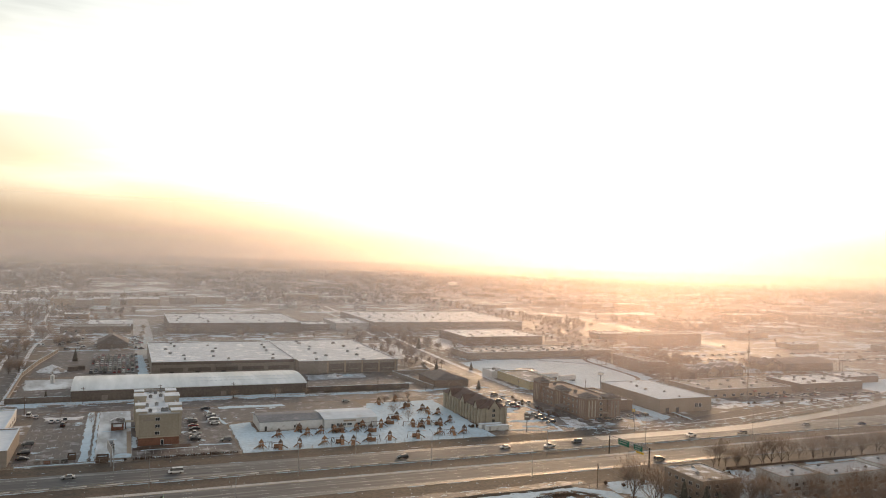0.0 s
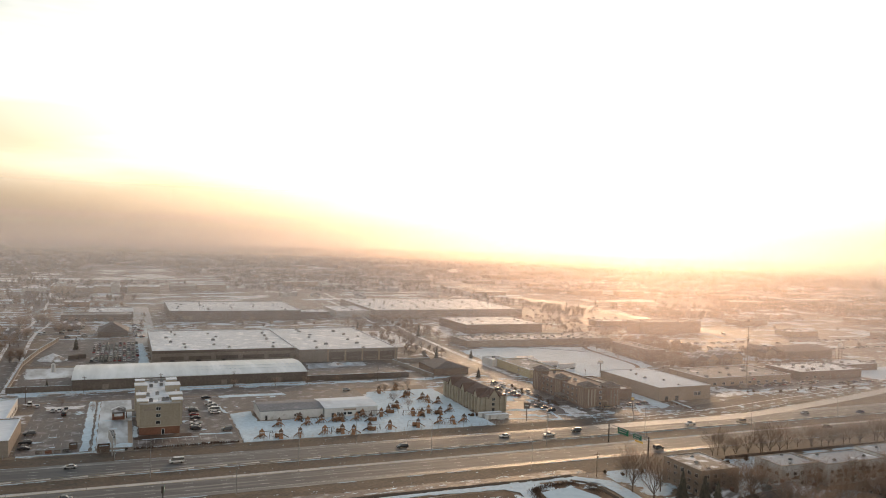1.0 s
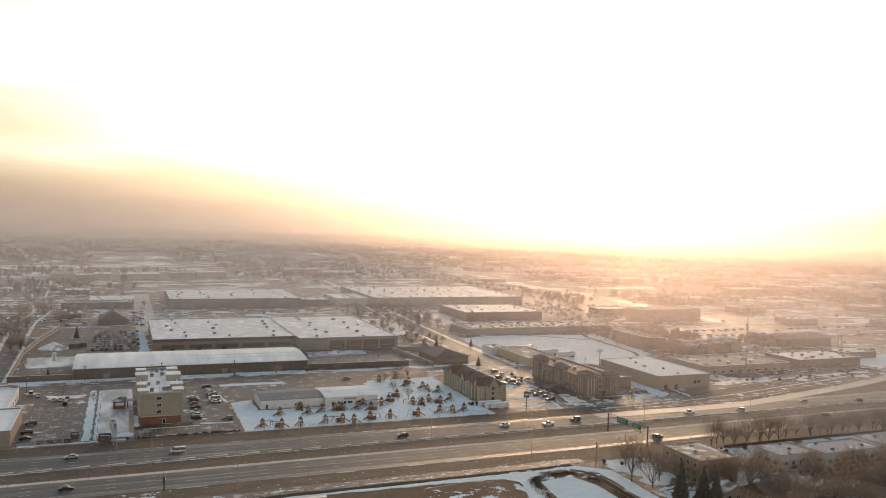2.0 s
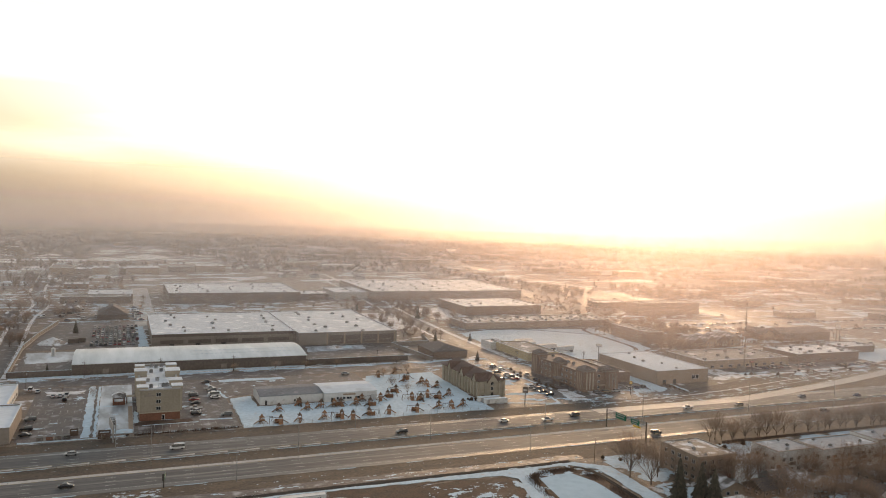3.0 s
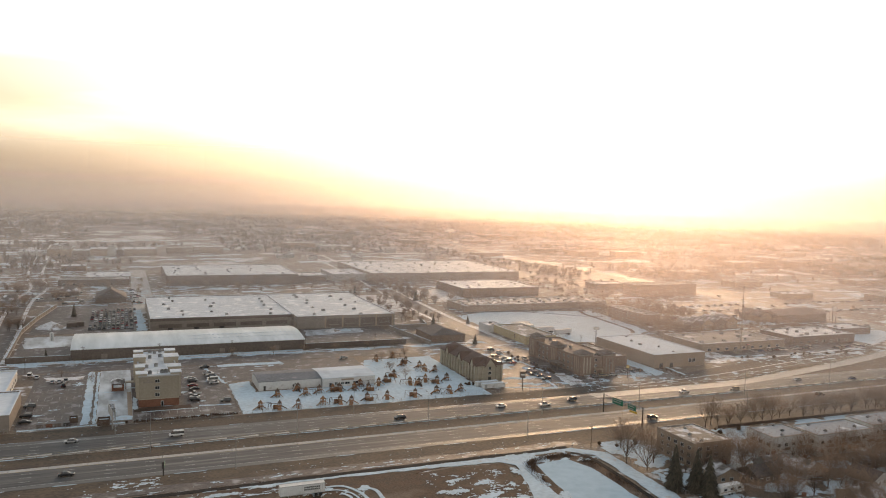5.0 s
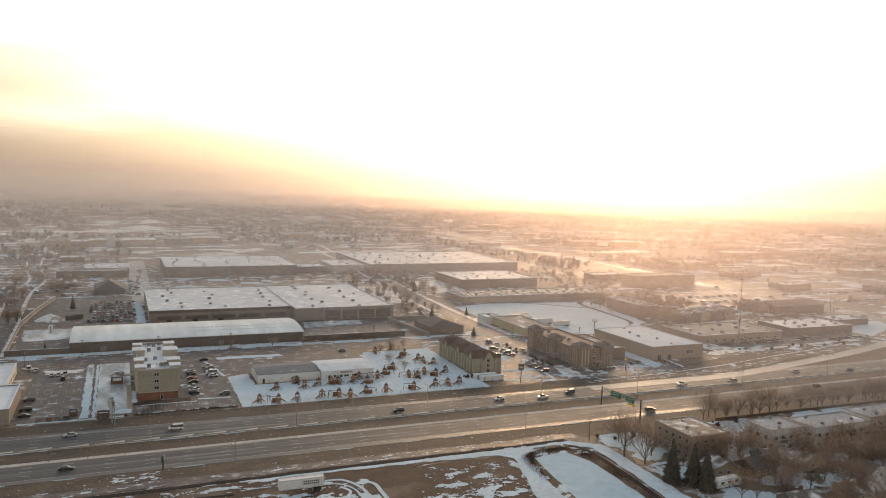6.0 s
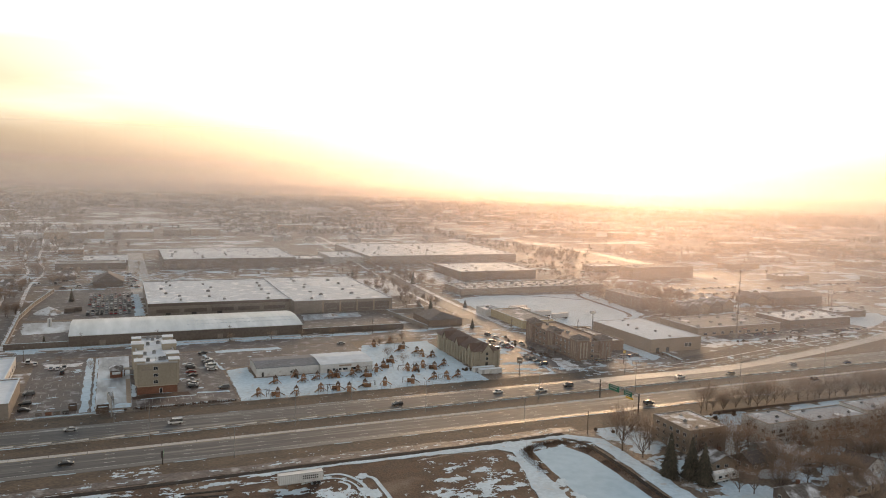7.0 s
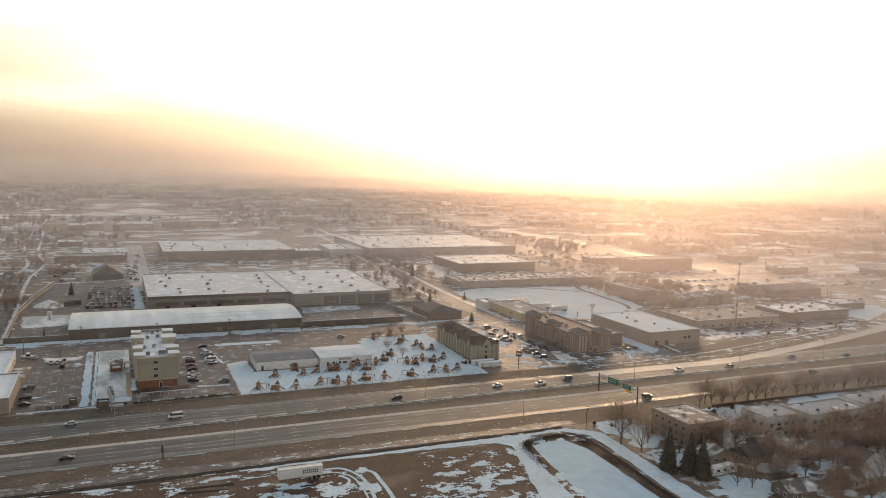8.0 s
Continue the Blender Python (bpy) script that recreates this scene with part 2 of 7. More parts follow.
M["white_wall"] = surface("white_siding", (0.56, 0.56, 0.55), (0.66, 0.66, 0.65), 0.8, 0.6, 0.06, 0.1, c=(0.42, 0.40, 0.37), c_at=0.68, c_scale=0.3, c_soft=0.08)
M["rust_wall"] = surface("rust_brown_stucco", (0.18, 0.122, 0.088), (0.245, 0.172, 0.126), 0.9, 0.8, 0.1, 0.1)
M["glass"] = surface("dark_window_glass", (0.02, 0.022, 0.026), (0.04, 0.042, 0.046), 0.5, 0.12, 0.0)
M["trim"] = surface("white_trim", (0.62, 0.62, 0.60), (0.72, 0.72, 0.70), 1.0, 0.5, 0.0)
M["metal"] = surface("galvanised_steel", (0.30, 0.30, 0.30), (0.42, 0.42, 0.42), 2.0, 0.45, 0.0, metal=0.6)
M["dark_metal"] = surface("dark_painted_steel", (0.04, 0.036, 0.033), (0.07, 0.064, 0.058), 2.0, 0.5, 0.0)
M["unit"] = surface("rooftop_unit_steel", (0.20, 0.20, 0.20), (0.32, 0.32, 0.32), 1.0, 0.5, 0.0, vary=0.4)
M["wood"] = surface("orange_stained_cedar", (0.17, 0.085, 0.042), (0.28, 0.148, 0.074), 3.0, 0.65, 0.1, 0.1, (1, 1, 6), vary=0.25)
M["wood_dark"] = surface("weathered_dark_wood", (0.085, 0.058, 0.042), (0.14, 0.10, 0.075), 3.0, 0.8, 0.1, 0.1, (1, 1, 6))
M["green_sign"] = surface("green_road_sign", (0.01, 0.13, 0.075), (0.015, 0.165, 0.095), 1.0, 0.4, 0.0)
M["yellow_sign"] = surface("yellow_sign_face", (0.65, 0.42, 0.05), (0.75, 0.50, 0.08), 1.0, 0.4, 0.0)
M["red_sign"] = surface("red_sign_face", (0.55, 0.09, 0.05), (0.62, 0.13, 0.08), 1.0, 0.4, 0.0)
M["bark"] = surface("winter_bark", (0.09, 0.066, 0.052), (0.16, 0.122, 0.10), 3.0, 0.9, 0.3, 0.1)
M["twig"] = surface("bare_twigs", (0.24, 0.18, 0.14), (0.34, 0.265, 0.215), 1.5, 0.9, 0.0, vary=0.2, thin=0.5)
M["town_twig"] = surface("bare_town_branches", (0.22, 0.165, 0.13), (0.33, 0.255, 0.21), 0.3, 0.9, 0.0, island=0.25, thin=0.5)
M["needle"] = surface("dark_spruce_needles", (0.046, 0.04, 0.028), (0.085, 0.072, 0.05), 2.0, 0.8, 0.0, 0.2, island=0.3)
M["shrub"] = surface("brown_winter_shrub", (0.09, 0.06, 0.04), (0.15, 0.10, 0.07), 3.0, 0.9, 0.0, island=0.3)
M["tyre"] = surface("black_rubber", (0.015, 0.015, 0.015), (0.03, 0.03, 0.03), 4.0, 0.8, 0.0)
M["tail"] = surface("red_tail_lamp", (0.30, 0.015, 0.01), (0.36, 0.02, 0.015), 4.0, 0.3, 0.0)
M["lamp"] = surface("clear_headlamp", (0.6, 0.6, 0.58), (0.7, 0.7, 0.68), 4.0, 0.2, 0.0)
M["far_wood"] = surface("bare_brown_woods", (0.10, 0.085, 0.075), (0.19, 0.165, 0.15), 0.05, 0.95, 0.0, 0.2, island=0.25, thin=0.3)
CAR_PAINT = {k: surface(k + "_car_paint", v, tuple(x * 1.1 for x in v), 2.0, 0.28, 0.0) for k, v in
             {"white": (0.62, 0.62, 0.62), "silver": (0.34, 0.35, 0.36), "grey": (0.11, 0.115, 0.12), "black": (0.02, 0.02, 0.022), "red": (0.22, 0.02, 0.018), "blue": (0.03, 0.055, 0.13), "tan": (0.30, 0.25, 0.18)}.items()}

# ---- building helpers: u runs along the motorway, v away from it ----
GRID = 23.0
G = pose(0, 0, 0, 0, 0, GRID)
rnd = random.Random(7)


def at(u, v, z=0.0, turn=0.0):
    return G @ pose(u, v, z, 0, 0, turn)


def mesh_ob(name, bm, material, smooth=False):
    me = bpy.data.meshes.new(name)
    bm.to_mesh(me)
    bm.free()
    me.materials.append(material)
    if smooth:
        for f in me.polygons:
            f.use_smooth = True
    return new(name, me)


def part(name, bm, material, parent, label="", smooth=False):
    ob = mesh_ob(name, bm, material, smooth)
    ob.parent = parent
    return tagged(ob, label)


def thing(name, m, label, category, group="", kind=""):
    ob = new(name)
    ob.empty_display_size = 0.2
    ob.matrix_basis = m
    return tagged(ob, label, category, group, kind)


def box(bm, x0, x1, y0, y1, z0, z1, m=None):
    vs = [bm.verts.new((x, y, z)) for z in (z0, z1) for x, y in ((x0, y0), (x1, y0), (x1, y1), (x0, y1))]
    for f in ((3, 2, 1, 0), (4, 5, 6, 7), (0, 1, 5, 4), (1, 2, 6, 5), (2, 3, 7, 6), (3, 0, 4, 7)):
        bm.faces.new([vs[i] for i in f])
    if m is not None:
        bmesh.ops.transform(bm, matrix=m, verts=vs)
    return vs


def boxes(*dims):
    bm = bmesh.new()
    for d in dims:
        box(bm, *d)
    return bm


def prism(bm, pts, z0, z1):
    """A polygon drawn up from z0 to z1."""
    lo, hi = [bm.verts.new((*p, z0)) for p in pts], [bm.verts.new((*p, z1)) for p in pts]
    n = len(pts)
    bm.faces.new(hi)
    bm.faces.new(lo[::-1])
    for i in range(n):
        bm.faces.new((lo[i], lo[(i + 1) % n], hi[(i + 1) % n], hi[i]))


def tube(bm, a, b, r0, r1, sides=6):
    a, b = Vector(a), Vector(b)
    d = (b - a).normalized()
    x = d.orthogonal().normalized()
    y = d.cross(x)
    rings = []
    for p, r in ((a, r0), (b, r1)):
        rings.append([bm.verts.new(p + (x * math.cos(2 * math.pi * i / sides) + y * math.sin(2 * math.pi * i / sides)) * r) for i in range(sides)])
    for i in range(sides):
        j = (i + 1) % sides
        bm.faces.new((rings[0][i], rings[0][j], rings[1][j], rings[1][i]))
    bm.faces.new(rings[1])
    bm.faces.new(rings[0][::-1])


def wobble(pts, step=3.0, amp=0.8, seed=1):
    """The outline with more points, each moved a little in and out."""
    r, outl = random.Random(seed), []
    for (x0, y0), (x1, y1) in zip(pts, pts[1:] + pts[:1]):
        n = max(1, int(math.hypot(x1 - x0, y1 - y0) / step))
        for i in range(n):
            k = i / n
            outl.append((x0 + (x1 - x0) * k + r.uniform(-amp, amp), y0 + (y1 - y0) * k + r.uniform(-amp, amp)))
    return outl


def slab(name, pts, z, material, label, kind="structure", category="", thick=0.12):
    bm = bmesh.new()
    prism(bm, pts, z - thick, z)
    bmesh.ops.recalc_face_normals(bm, faces=bm.faces)
    bmesh.ops.triangulate(bm, faces=[f for f in bm.faces if len(f.verts) > 4])
    ob = mesh_ob(name, bm, material)
    ob.matrix_basis = G
    return tagged(ob, label, category or name.replace("_", " "), "", kind)


def rect(u0, u1, v0, v1):
    return [(u0, v0), (u1, v0), (u1, v1), (u0, v1)]


def ribbon(name, line, width, z, material, label, thick=0.12):
    """A road along a line of points."""
    left, right = [], []
    for i, p in enumerate(line):
        a, b = Vector(line[max(0, i - 1)]), Vector(line[min(len(line) - 1, i + 1)])
        d = (b - a).normalized()
        n = Vector((-d.y, d.x)) * width / 2
        left.append(tuple(Vector(p) + n))
        right.append(tuple(Vector(p) - n))
    bm = bmesh.new()
    hi = [[bm.verts.new((*q, z)) for q in s] for s in (left, right)]
    lo = [[bm.verts.new((*q, z - thick)) for q in s] for s in (left, right)]
    for i in range(len(line) - 1):
        bm.faces.new((hi[0][i], hi[1][i], hi[1][i + 1], hi[0][i + 1]))
        bm.faces.new((lo[0][i], lo[0][i + 1], hi[0][i + 1], hi[0][i]))
        bm.faces.new((lo[1][i], hi[1][i], hi[1][i + 1], lo[1][i + 1]))
    ob = mesh_ob(name, bm, material)
    ob.matrix_basis = G
    return tagged(ob, label, name.replace("_", " "), "", "structure")


def smooth_line(pts, n=8):
    """Catmull-Rom through the points."""
    res = []
    P = [pts[0]] + list(pts) + [pts[-1]]
    for i in range(1, len(P) - 2):
        p0, p1, p2, p3 = (Vector(q) for q in P[i - 1:i + 3])
        for k in range(n):
            t = k / n
            res.append(tuple(0.5 * (2 * p1 + (p2 - p0) * t + (2 * p0 - 5 * p1 + 4 * p2 - p3) * t * t + (3 * p1 - p0 - 3 * p2 + p3) * t ** 3)))
    return res + [tuple(pts[-1])]


# ---- ground ----


def ground():
    near_u = [i * 10.0 for i in range(-30, 61)]
    us = [-6500, -4000, -2500, -1500, -900, -550] + near_u + [750, 1000, 1500, 2500, 4000, 6500]
    vs = [-3000, -1000, -300, 0, 60, 100] + [120 + 4.0 * i for i in range(34)] + [256 + 12.0 * i for i in range(60)] + [1100, 1400, 1900, 2600, 3600, 5000, 6800]
    bm = bmesh.new()
    grid = []
    for v in vs:
        row = []
        for u in us:
            z = 0.0
            if 120 < v < 233 and u < 240:
                z = -0.25 - 0.5 * noise.noise((u * 0.05, v * 0.05, 3)) if v < 230 else -0.1
            row.append(bm.verts.new((u, v, min(z, 0))))
        grid.append(row)
    for j in range(len(vs) - 1):
        for i in range(len(us) - 1):
            bm.faces.new((grid[j][i], grid[j][i + 1], grid[j + 1][i + 1], grid[j + 1][i]))
    ob = mesh_ob("ground", bm, M["ground"])
    ob.matrix_basis = G
    tagged(ob, "flat brown winter land with patches of old snow", "ground", "", "structure")


ground()

# ---- motorway, ramp, streets and car parks ----
U0, U1 = -420, 1400
slab("verge_south", rect(U0, U1, 240, 255.5), 0.03, M["verge"], "brown grass bank beside the motorway")
slab("verge_middle", rect(U0, U1, 274.5, 285), 0.03, M["verge"], "brown grass median between the carriageways")
slab("verge_north", [(U0, 303.5), (250, 303.5), (300, 306), (360, 319), (470, 349), (470, 362), (330, 338), (260, 320), (200, 315.5), (U0, 315.5)], 0.03, M["verge"], "brown grass bank north of the motorway")
slab("road_south", rect(U0, U1, 255.5, 274.5), 0.06, M["road"], "three-lane concrete carriageway, dry and salt-grey")
slab("road_north", rect(U0, U1, 285, 303.5), 0.06, M["road"], "three-lane concrete carriageway, dry and salt-grey")
slab("shoulder_south", rect(U0, U1, 255.6, 258.4), 0.072, M["shoulder"], "dark asphalt shoulder of the motorway")
slab("shoulder_north", rect(U0, U1, 300.4, 303.4), 0.072, M["shoulder"], "dark asphalt shoulder of the motorway")


def shoulder_slabs(name, v, side, seed):
    # poured in lengths that taper a little
    r = random.Random(seed)
    bm = bmesh.new()
    u = -300.0
    while u < 900:
        ln = 11.6
        a, b = (1.3, 3.0) if side < 0 else (2.3, 2.1)
        a, b = a * r.uniform(0.9, 1.1), b * r.uniform(0.9, 1.1)
        prism(bm, [(u, v), (u + ln - 0.15, v), (u + ln - 0.15, v - side * b), (u, v - side * a)][::side], 0.05, 0.085)
        u += ln
    bmesh.ops.recalc_face_normals(bm, faces=bm.faces)
    ob = mesh_ob(name, bm, M["pale_concrete"])
    ob.matrix_basis = G
    tagged(ob, "pale concrete shoulder slabs beside the grass median", "road shoulder", "", "stuff")


shoulder_slabs("shoulder_slabs", 274.45, 1, 1)
shoulder_slabs("shoulder_slabs", 285.05, -1, 2)
RAMP = smooth_line([(205, 299.5), (250, 299.5), (293, 300.5), (348, 310.5), (400, 322), (461, 339), (540, 372), (640, 430)])
ribbon("ramp", RAMP, 7.5, 0.085, M["ramp"], "concrete exit ramp curving away from the motorway")


def lane_paint():
    bm = bmesh.new()
    for v in (262.2, 266.0, 269.6, 289.6, 293.2, 296.8):
        u = -200.0
        while u < 700:
            box(bm, u, u + 3.2, v - 0.09, v + 0.09, 0.05, 0.078)
            u += 12.2
    for v in (258.5, 300.3):
        box(bm, U0, U1, v - 0.08, v + 0.08, 0.05, 0.08)
    ob = mesh_ob("lane_marking", bm, M["paint"])
    ob.matrix_basis = G
    tagged(ob, "faded white lane dashes and edge lines on the carriageways", "road marking", "", "stuff")
    bm = bmesh.new()
    for v in (271.9, 288.3):
        box(bm, U0, U1, v - 0.08, v + 0.08, 0.05, 0.08)
    ob = mesh_ob("yellow_lane_marking", bm, M["yellow_paint"])
    ob.matrix_basis = G
    tagged(ob, "yellow edge lines beside the motorway median", "road marking", "", "stuff")


lane_paint()


def stall_lines():
    bm = bmesh.new()
    for i in range(11):
        x = 6.5 + i * 3.0
        box(bm, x - 0.07, x + 0.07, 325, 331, 0.04, 0.064)
    for row in (330, 345, 360, 375):
        for i in range(8):
            x = -35.5 + i * 2.8
            box(bm, x - 0.06, x + 0.06, row, row + 5, 0.04, 0.064)
    for i in range(24):
        y = 338 + i * 2.8
        box(bm, 27, 32.5, y - 0.06, y + 0.06, 0.04, 0.064)
        box(bm, 38, 43, y - 0.06, y + 0.06, 0.04, 0.064)
    ob = mesh_ob("stall_marking", bm, M["paint"])
    ob.matrix_basis = G
    tagged(ob, "faded white parking stall lines", "road marking", "", "stuff")


stall_lines()
slab("street", rect(-420, 216, 413, 428), 0.05, M["lot"], "worn grey-brown street behind the hotel")
slab("sidewalk", rect(-420, 212, 433.5, 436), 0.06, M["snow_thin"], "snow-covered sidewalk along the street")
STREET_B = [(214, 318), (218, 370), (220, 424), (222, 520), (227, 605), (237, 730), (250, 900), (262, 1100)]
ribbon("cross_street", smooth_line(STREET_B), 13, 0.065, M["lot"], "wide grey-brown cross street between the lots")
ribbon("cross_street_edge", smooth_line([(u + 8.8, v) for u, v in STREET_B[2:]]), 4.0, 0.055, M["snow_thin"], "snowy strip along the cross street")
ribbon("cross_street_edge", smooth_line([(u - 8.4, v) for u, v in STREET_B[3:]]), 3.0, 0.052, M["snow_thin"], "snowy strip along the cross street")
ARTERIAL = smooth_line([(512, 330), (532, 393), (547, 440), (551, 500), (545, 555), (550, 613), (556, 690), (562, 765), (566, 901), (552, 1033), (586, 1330), (645, 2107), (690, 2900)])
ribbon("arterial_road", ARTERIAL, 22, 0.09, M["wet_road"], "broad wet arterial road shining under the low sun")
ribbon("back_road", smooth_line([(-62, 440), (-64, 520), (-68, 600), (-70, 680), (-66, 755), (-78, 850), (-84, 949), (-95, 1150), (-110, 1400)]), 9, 0.06, M["lot"], "narrow curving back road with snowy edges")
BACK = smooth_line([(-62, 440), (-64, 520), (-68, 600), (-70, 680), (-66, 755), (-78, 850), (-84, 949), (-95, 1150), (-110, 1400)])
for k in (-6.5, 6.5):
    ribbon("road_edge", [(u + k, v) for u, v in BACK], 2.4, 0.055, M["snow_thin"], "snowy edge of the back road")
slab("back_street", rect(-420, 600, 668, 680), 0.045, M["lot"], "broad grey car park and street behind the warehouse")
slab("far_street", rect(-700, 900, 905, 915), 0.05, M["lot"], "grey-brown street beyond the warehouses")
slab("far_lot", rect(9, 25, 600, 905), 0.055, M["ramp"], "pale concrete lane beside the warehouses")
slab("west_lot", rect(-37, -14, 319, 411), 0.05, M["lot"], "empty worn asphalt car park with faint stall lines")
slab("hotel_drive", rect(-9, 4.5, 323, 411), 0.055, M["icy_lot"], "icy grey-white hotel driveway")
slab("hotel_lot", rect(4.5, 45.5, 319, 411), 0.05, M["lot"], "brown-grey hotel car park with painted stalls")
slab("back_lot", rect(45.5, 120, 374, 411), 0.045, M["lot"], "bare brown-grey asphalt behind the low shed")
slab("storage_yard", rect(-53, 165, 442, 515), 0.04, M["lot"], "grey-brown fenced yard round the storage building")
slab("scrap_yard", rect(-52, 14, 520, 640), 0.045, M["lot"], "frosty yard with rows of parked cars")
slab("motel_lot", rect(172, 210, 316, 408), 0.05, M["lot"], "brown-grey car park beside the motel")
slab("inn_lot", rect(226, 272, 316, 408), 0.045, M["lot"], "brown-grey car park round the brown inn")
slab("store_lot", rect(316, 470, 352, 372), 0.05, M["lot"], "car park in front of the low shops")
slab("depot_lot", rect(228, 402, 545, 551), 0.045, M["lot"], "asphalt strip before the long low depot")
slab("plaza_lot", rect(400, 535, 476, 566), 0.045, M["lot"], "large parking plaza with cars and snow heaps")
slab("east_plaza", rect(565, 760, 470, 640), 0.045, M["lot"], "large parking plaza with cars and snow heaps")
slab("north_plaza", rect(430, 540, 640, 860), 0.045, M["lot"], "large parking plaza with cars and snow heaps")

slab("far_land", [(-2600, 930), (3200, 930), (5600, 3400), (5600, 5200), (-3600, 5200), (-3600, 2400)], 0.02, M["far_snow"], "far snow-dusted land between woods and streets")
slab("east_land", [(565, 420), (1500, 420), (3200, 929), (565, 929)], 0.02, M["far_snow"], "far snow-dusted land between woods and streets")
slab("west_land", [(-110, 560), (-100, 929), (-2600, 929), (-900, 560)], 0.02, M["far_snow"], "far snow-dusted land between woods and streets")

# ---- snow sheets with their own outlines ----
slab("snow_yard", wobble([(46.5, 316.5), (160, 316.5), (163, 403), (124, 402), (115, 374), (112, 374), (112, 350), (57, 350), (57, 372), (47, 368)], 3, 0.5, 3), 0.10, M["snow"], "white snow cover over the playset sales yard", category="snow")
slab("snow_strip", wobble(rect(-14.4, -11.4, 320, 410), 2.5, 0.4, 4), 0.16, M["snow"], "snow bank between two car parks", category="snow")
slab("kerb_strip", rect(-11.1, -10.5, 321, 410), 0.2, M["lot"], "dark kerb between two car parks")
slab("snow_strip", wobble(rect(-10.3, -9.2, 319.5, 409), 2.5, 0.3, 5), 0.16, M["snow"], "snow bank along the hotel driveway", category="snow")
slab("hotel_walk", rect(2.6, 4.4, 326, 366), 0.09, M["tan"], "pale paved footpath beside the hotel")
slab("snow_patch", wobble([(-2.5, 322), (3.8, 321.6), (4.0, 326.5), (0.5, 328.5), (-2.0, 325.5)], 1.5, 0.5, 51), 0.13, M["snow"], "snow left at the end of the driveway", category="snow")
slab("snow_patch", wobble([(4.7, 336), (6.2, 336), (6.5, 352), (4.9, 356)], 1.5, 0.35, 52), 0.12, M["snow"], "snow lying along the hotel wall", category="snow")
slab("planting_bed", wobble(rect(4.9, 27.5, 331.6, 337.6), 2, 0.3, 53), 0.10, M["dirt"], "bare brown planting bed before the hotel")
slab("snow_strip", wobble(rect(8, 30, 330.9, 331.7), 1.5, 0.25, 54), 0.12, M["snow"], "thin snow along the planting bed", category="snow")
slab("snow_strip", wobble(rect(-36, 2, 317.2, 318.6), 2.0, 0.35, 6), 0.12, M["snow"], "snow along the car park's front edge", category="snow")
slab("snow_strip", wobble(rect(6, 44, 318.6, 320.0), 2.0, 0.3, 7), 0.12, M["snow"], "snow along the hotel hedge", category="snow")
slab("gore", [(318, 304.2), (345, 305.5), (400, 317.5), (461, 334.5), (540, 367), (640, 424), (760, 424), (760, 304.2)], 0.035, M["verge"], "brown grass wedge between ramp and motorway")
ribbon("snowy_sidewalk", smooth_line([(318, 396), (325, 375), (340, 352), (346, 346), (366, 347), (400, 349), (440, 353), (478, 362)]), 2.2, 0.09, M["snow_thin"], "snow-covered footpath along the shop car park")
ribbon("field_track", smooth_line([(352, 537), (345, 520), (341, 480), (336, 446), (322, 430)]), 3.0, 0.125, M["dirt"], "bare wheel track along the snowy lot")
ribbon("field_track", smooth_line([(300, 541), (318, 528), (338, 510), (352, 505)]), 2.2, 0.122, M["dirt"], "bare wheel track across the snowy lot")
ribbon("ditch_line", smooth_line([(215, 311), (260, 314), (300, 319), (348, 329), (400, 339), (455, 354)]), 0.8, 0.06, M["snow_thin"], "thin snow in the ditch along the ramp")
ribbon("ditch_line", smooth_line([(235, 307.5), (270, 309), (300, 312), (348, 322.5), (400, 333), (457, 349)]), 1.0, 0.06, M["shoulder"], "dark ditch line along the ramp")
slab("snow_field", wobble([(236, 432), (262, 425), (300, 405), (318, 410), (320, 425), (346, 441), (362, 534), (268, 545), (238, 534)], 5, 1.2, 5), 0.10, M["snow"], "large snow-covered vacant lot", category="snow")
slab("snow_bank", wobble(rect(46, 80, 405, 410.5), 3, 0.9, 6), 0.12, M["snow"], "ploughed snow bank along the street", category="snow")
slab("snow_bank", wobble([(-32, 396), (-16, 396), (-16, 402), (-33, 403)], 2.5, 0.9, 7), 0.14, M["snow_thin"], "ploughed snow heap in the car park", category="snow")
slab("snow_bank", wobble(rect(60, 99, 431, 433), 3, 0.4, 8), 0.12, M["snow"], "ploughed snow bank along the street", category="snow")
slab("snow_bank", wobble(rect(-53, 98, 436.2, 439.3), 3, 0.5, 9), 0.12, M["snow"], "snow lying along the storage wall", category="snow")
slab("snow_bank", wobble([(205, 320), (216, 322), (216, 345), (211, 345)], 2.5, 1.0, 10), 0.12, M["snow_thin"], "ploughed snow along the car park edge", category="snow")
for u0, v0, u1, v1 in ((203.5, 362, 197.5, 319.5), (172, 325.2, 196, 318.6), (206, 402, 209, 346), (199.5, 408, 213, 409), (244, 318.6, 256, 340), (283.5, 360, 279, 322), (40, 403.5, 46, 370), (30.5, 334.5, 44, 332.8)):
    n_ = Vector((v0 - v1, u1 - u0)).normalized() * 0.8
    slab("snow_bank", wobble([(u0 - n_.x, v0 - n_.y), (u1 - n_.x, v1 - n_.y), (u1 + n_.x, v1 + n_.y), (u0 + n_.x, v0 + n_.y)], 2.0, 0.45, int(u0)), 0.115, M["snow"], "narrow ridge of ploughed snow along a kerb", category="snow")
slab("snow_bank", wobble([(262, 325), (272, 330), (274, 400), (267, 400)], 3, 1.0, 11), 0.11, M["snow"], "snow strip beside the white-roofed store", category="snow")
slab("snow_bank", wobble([(313, 345), (320, 340), (345, 345), (330, 400), (322, 400), (326, 350)], 3, 1.0, 12), 0.11, M["snow_thin"], "snow along the shop driveway", category="snow")
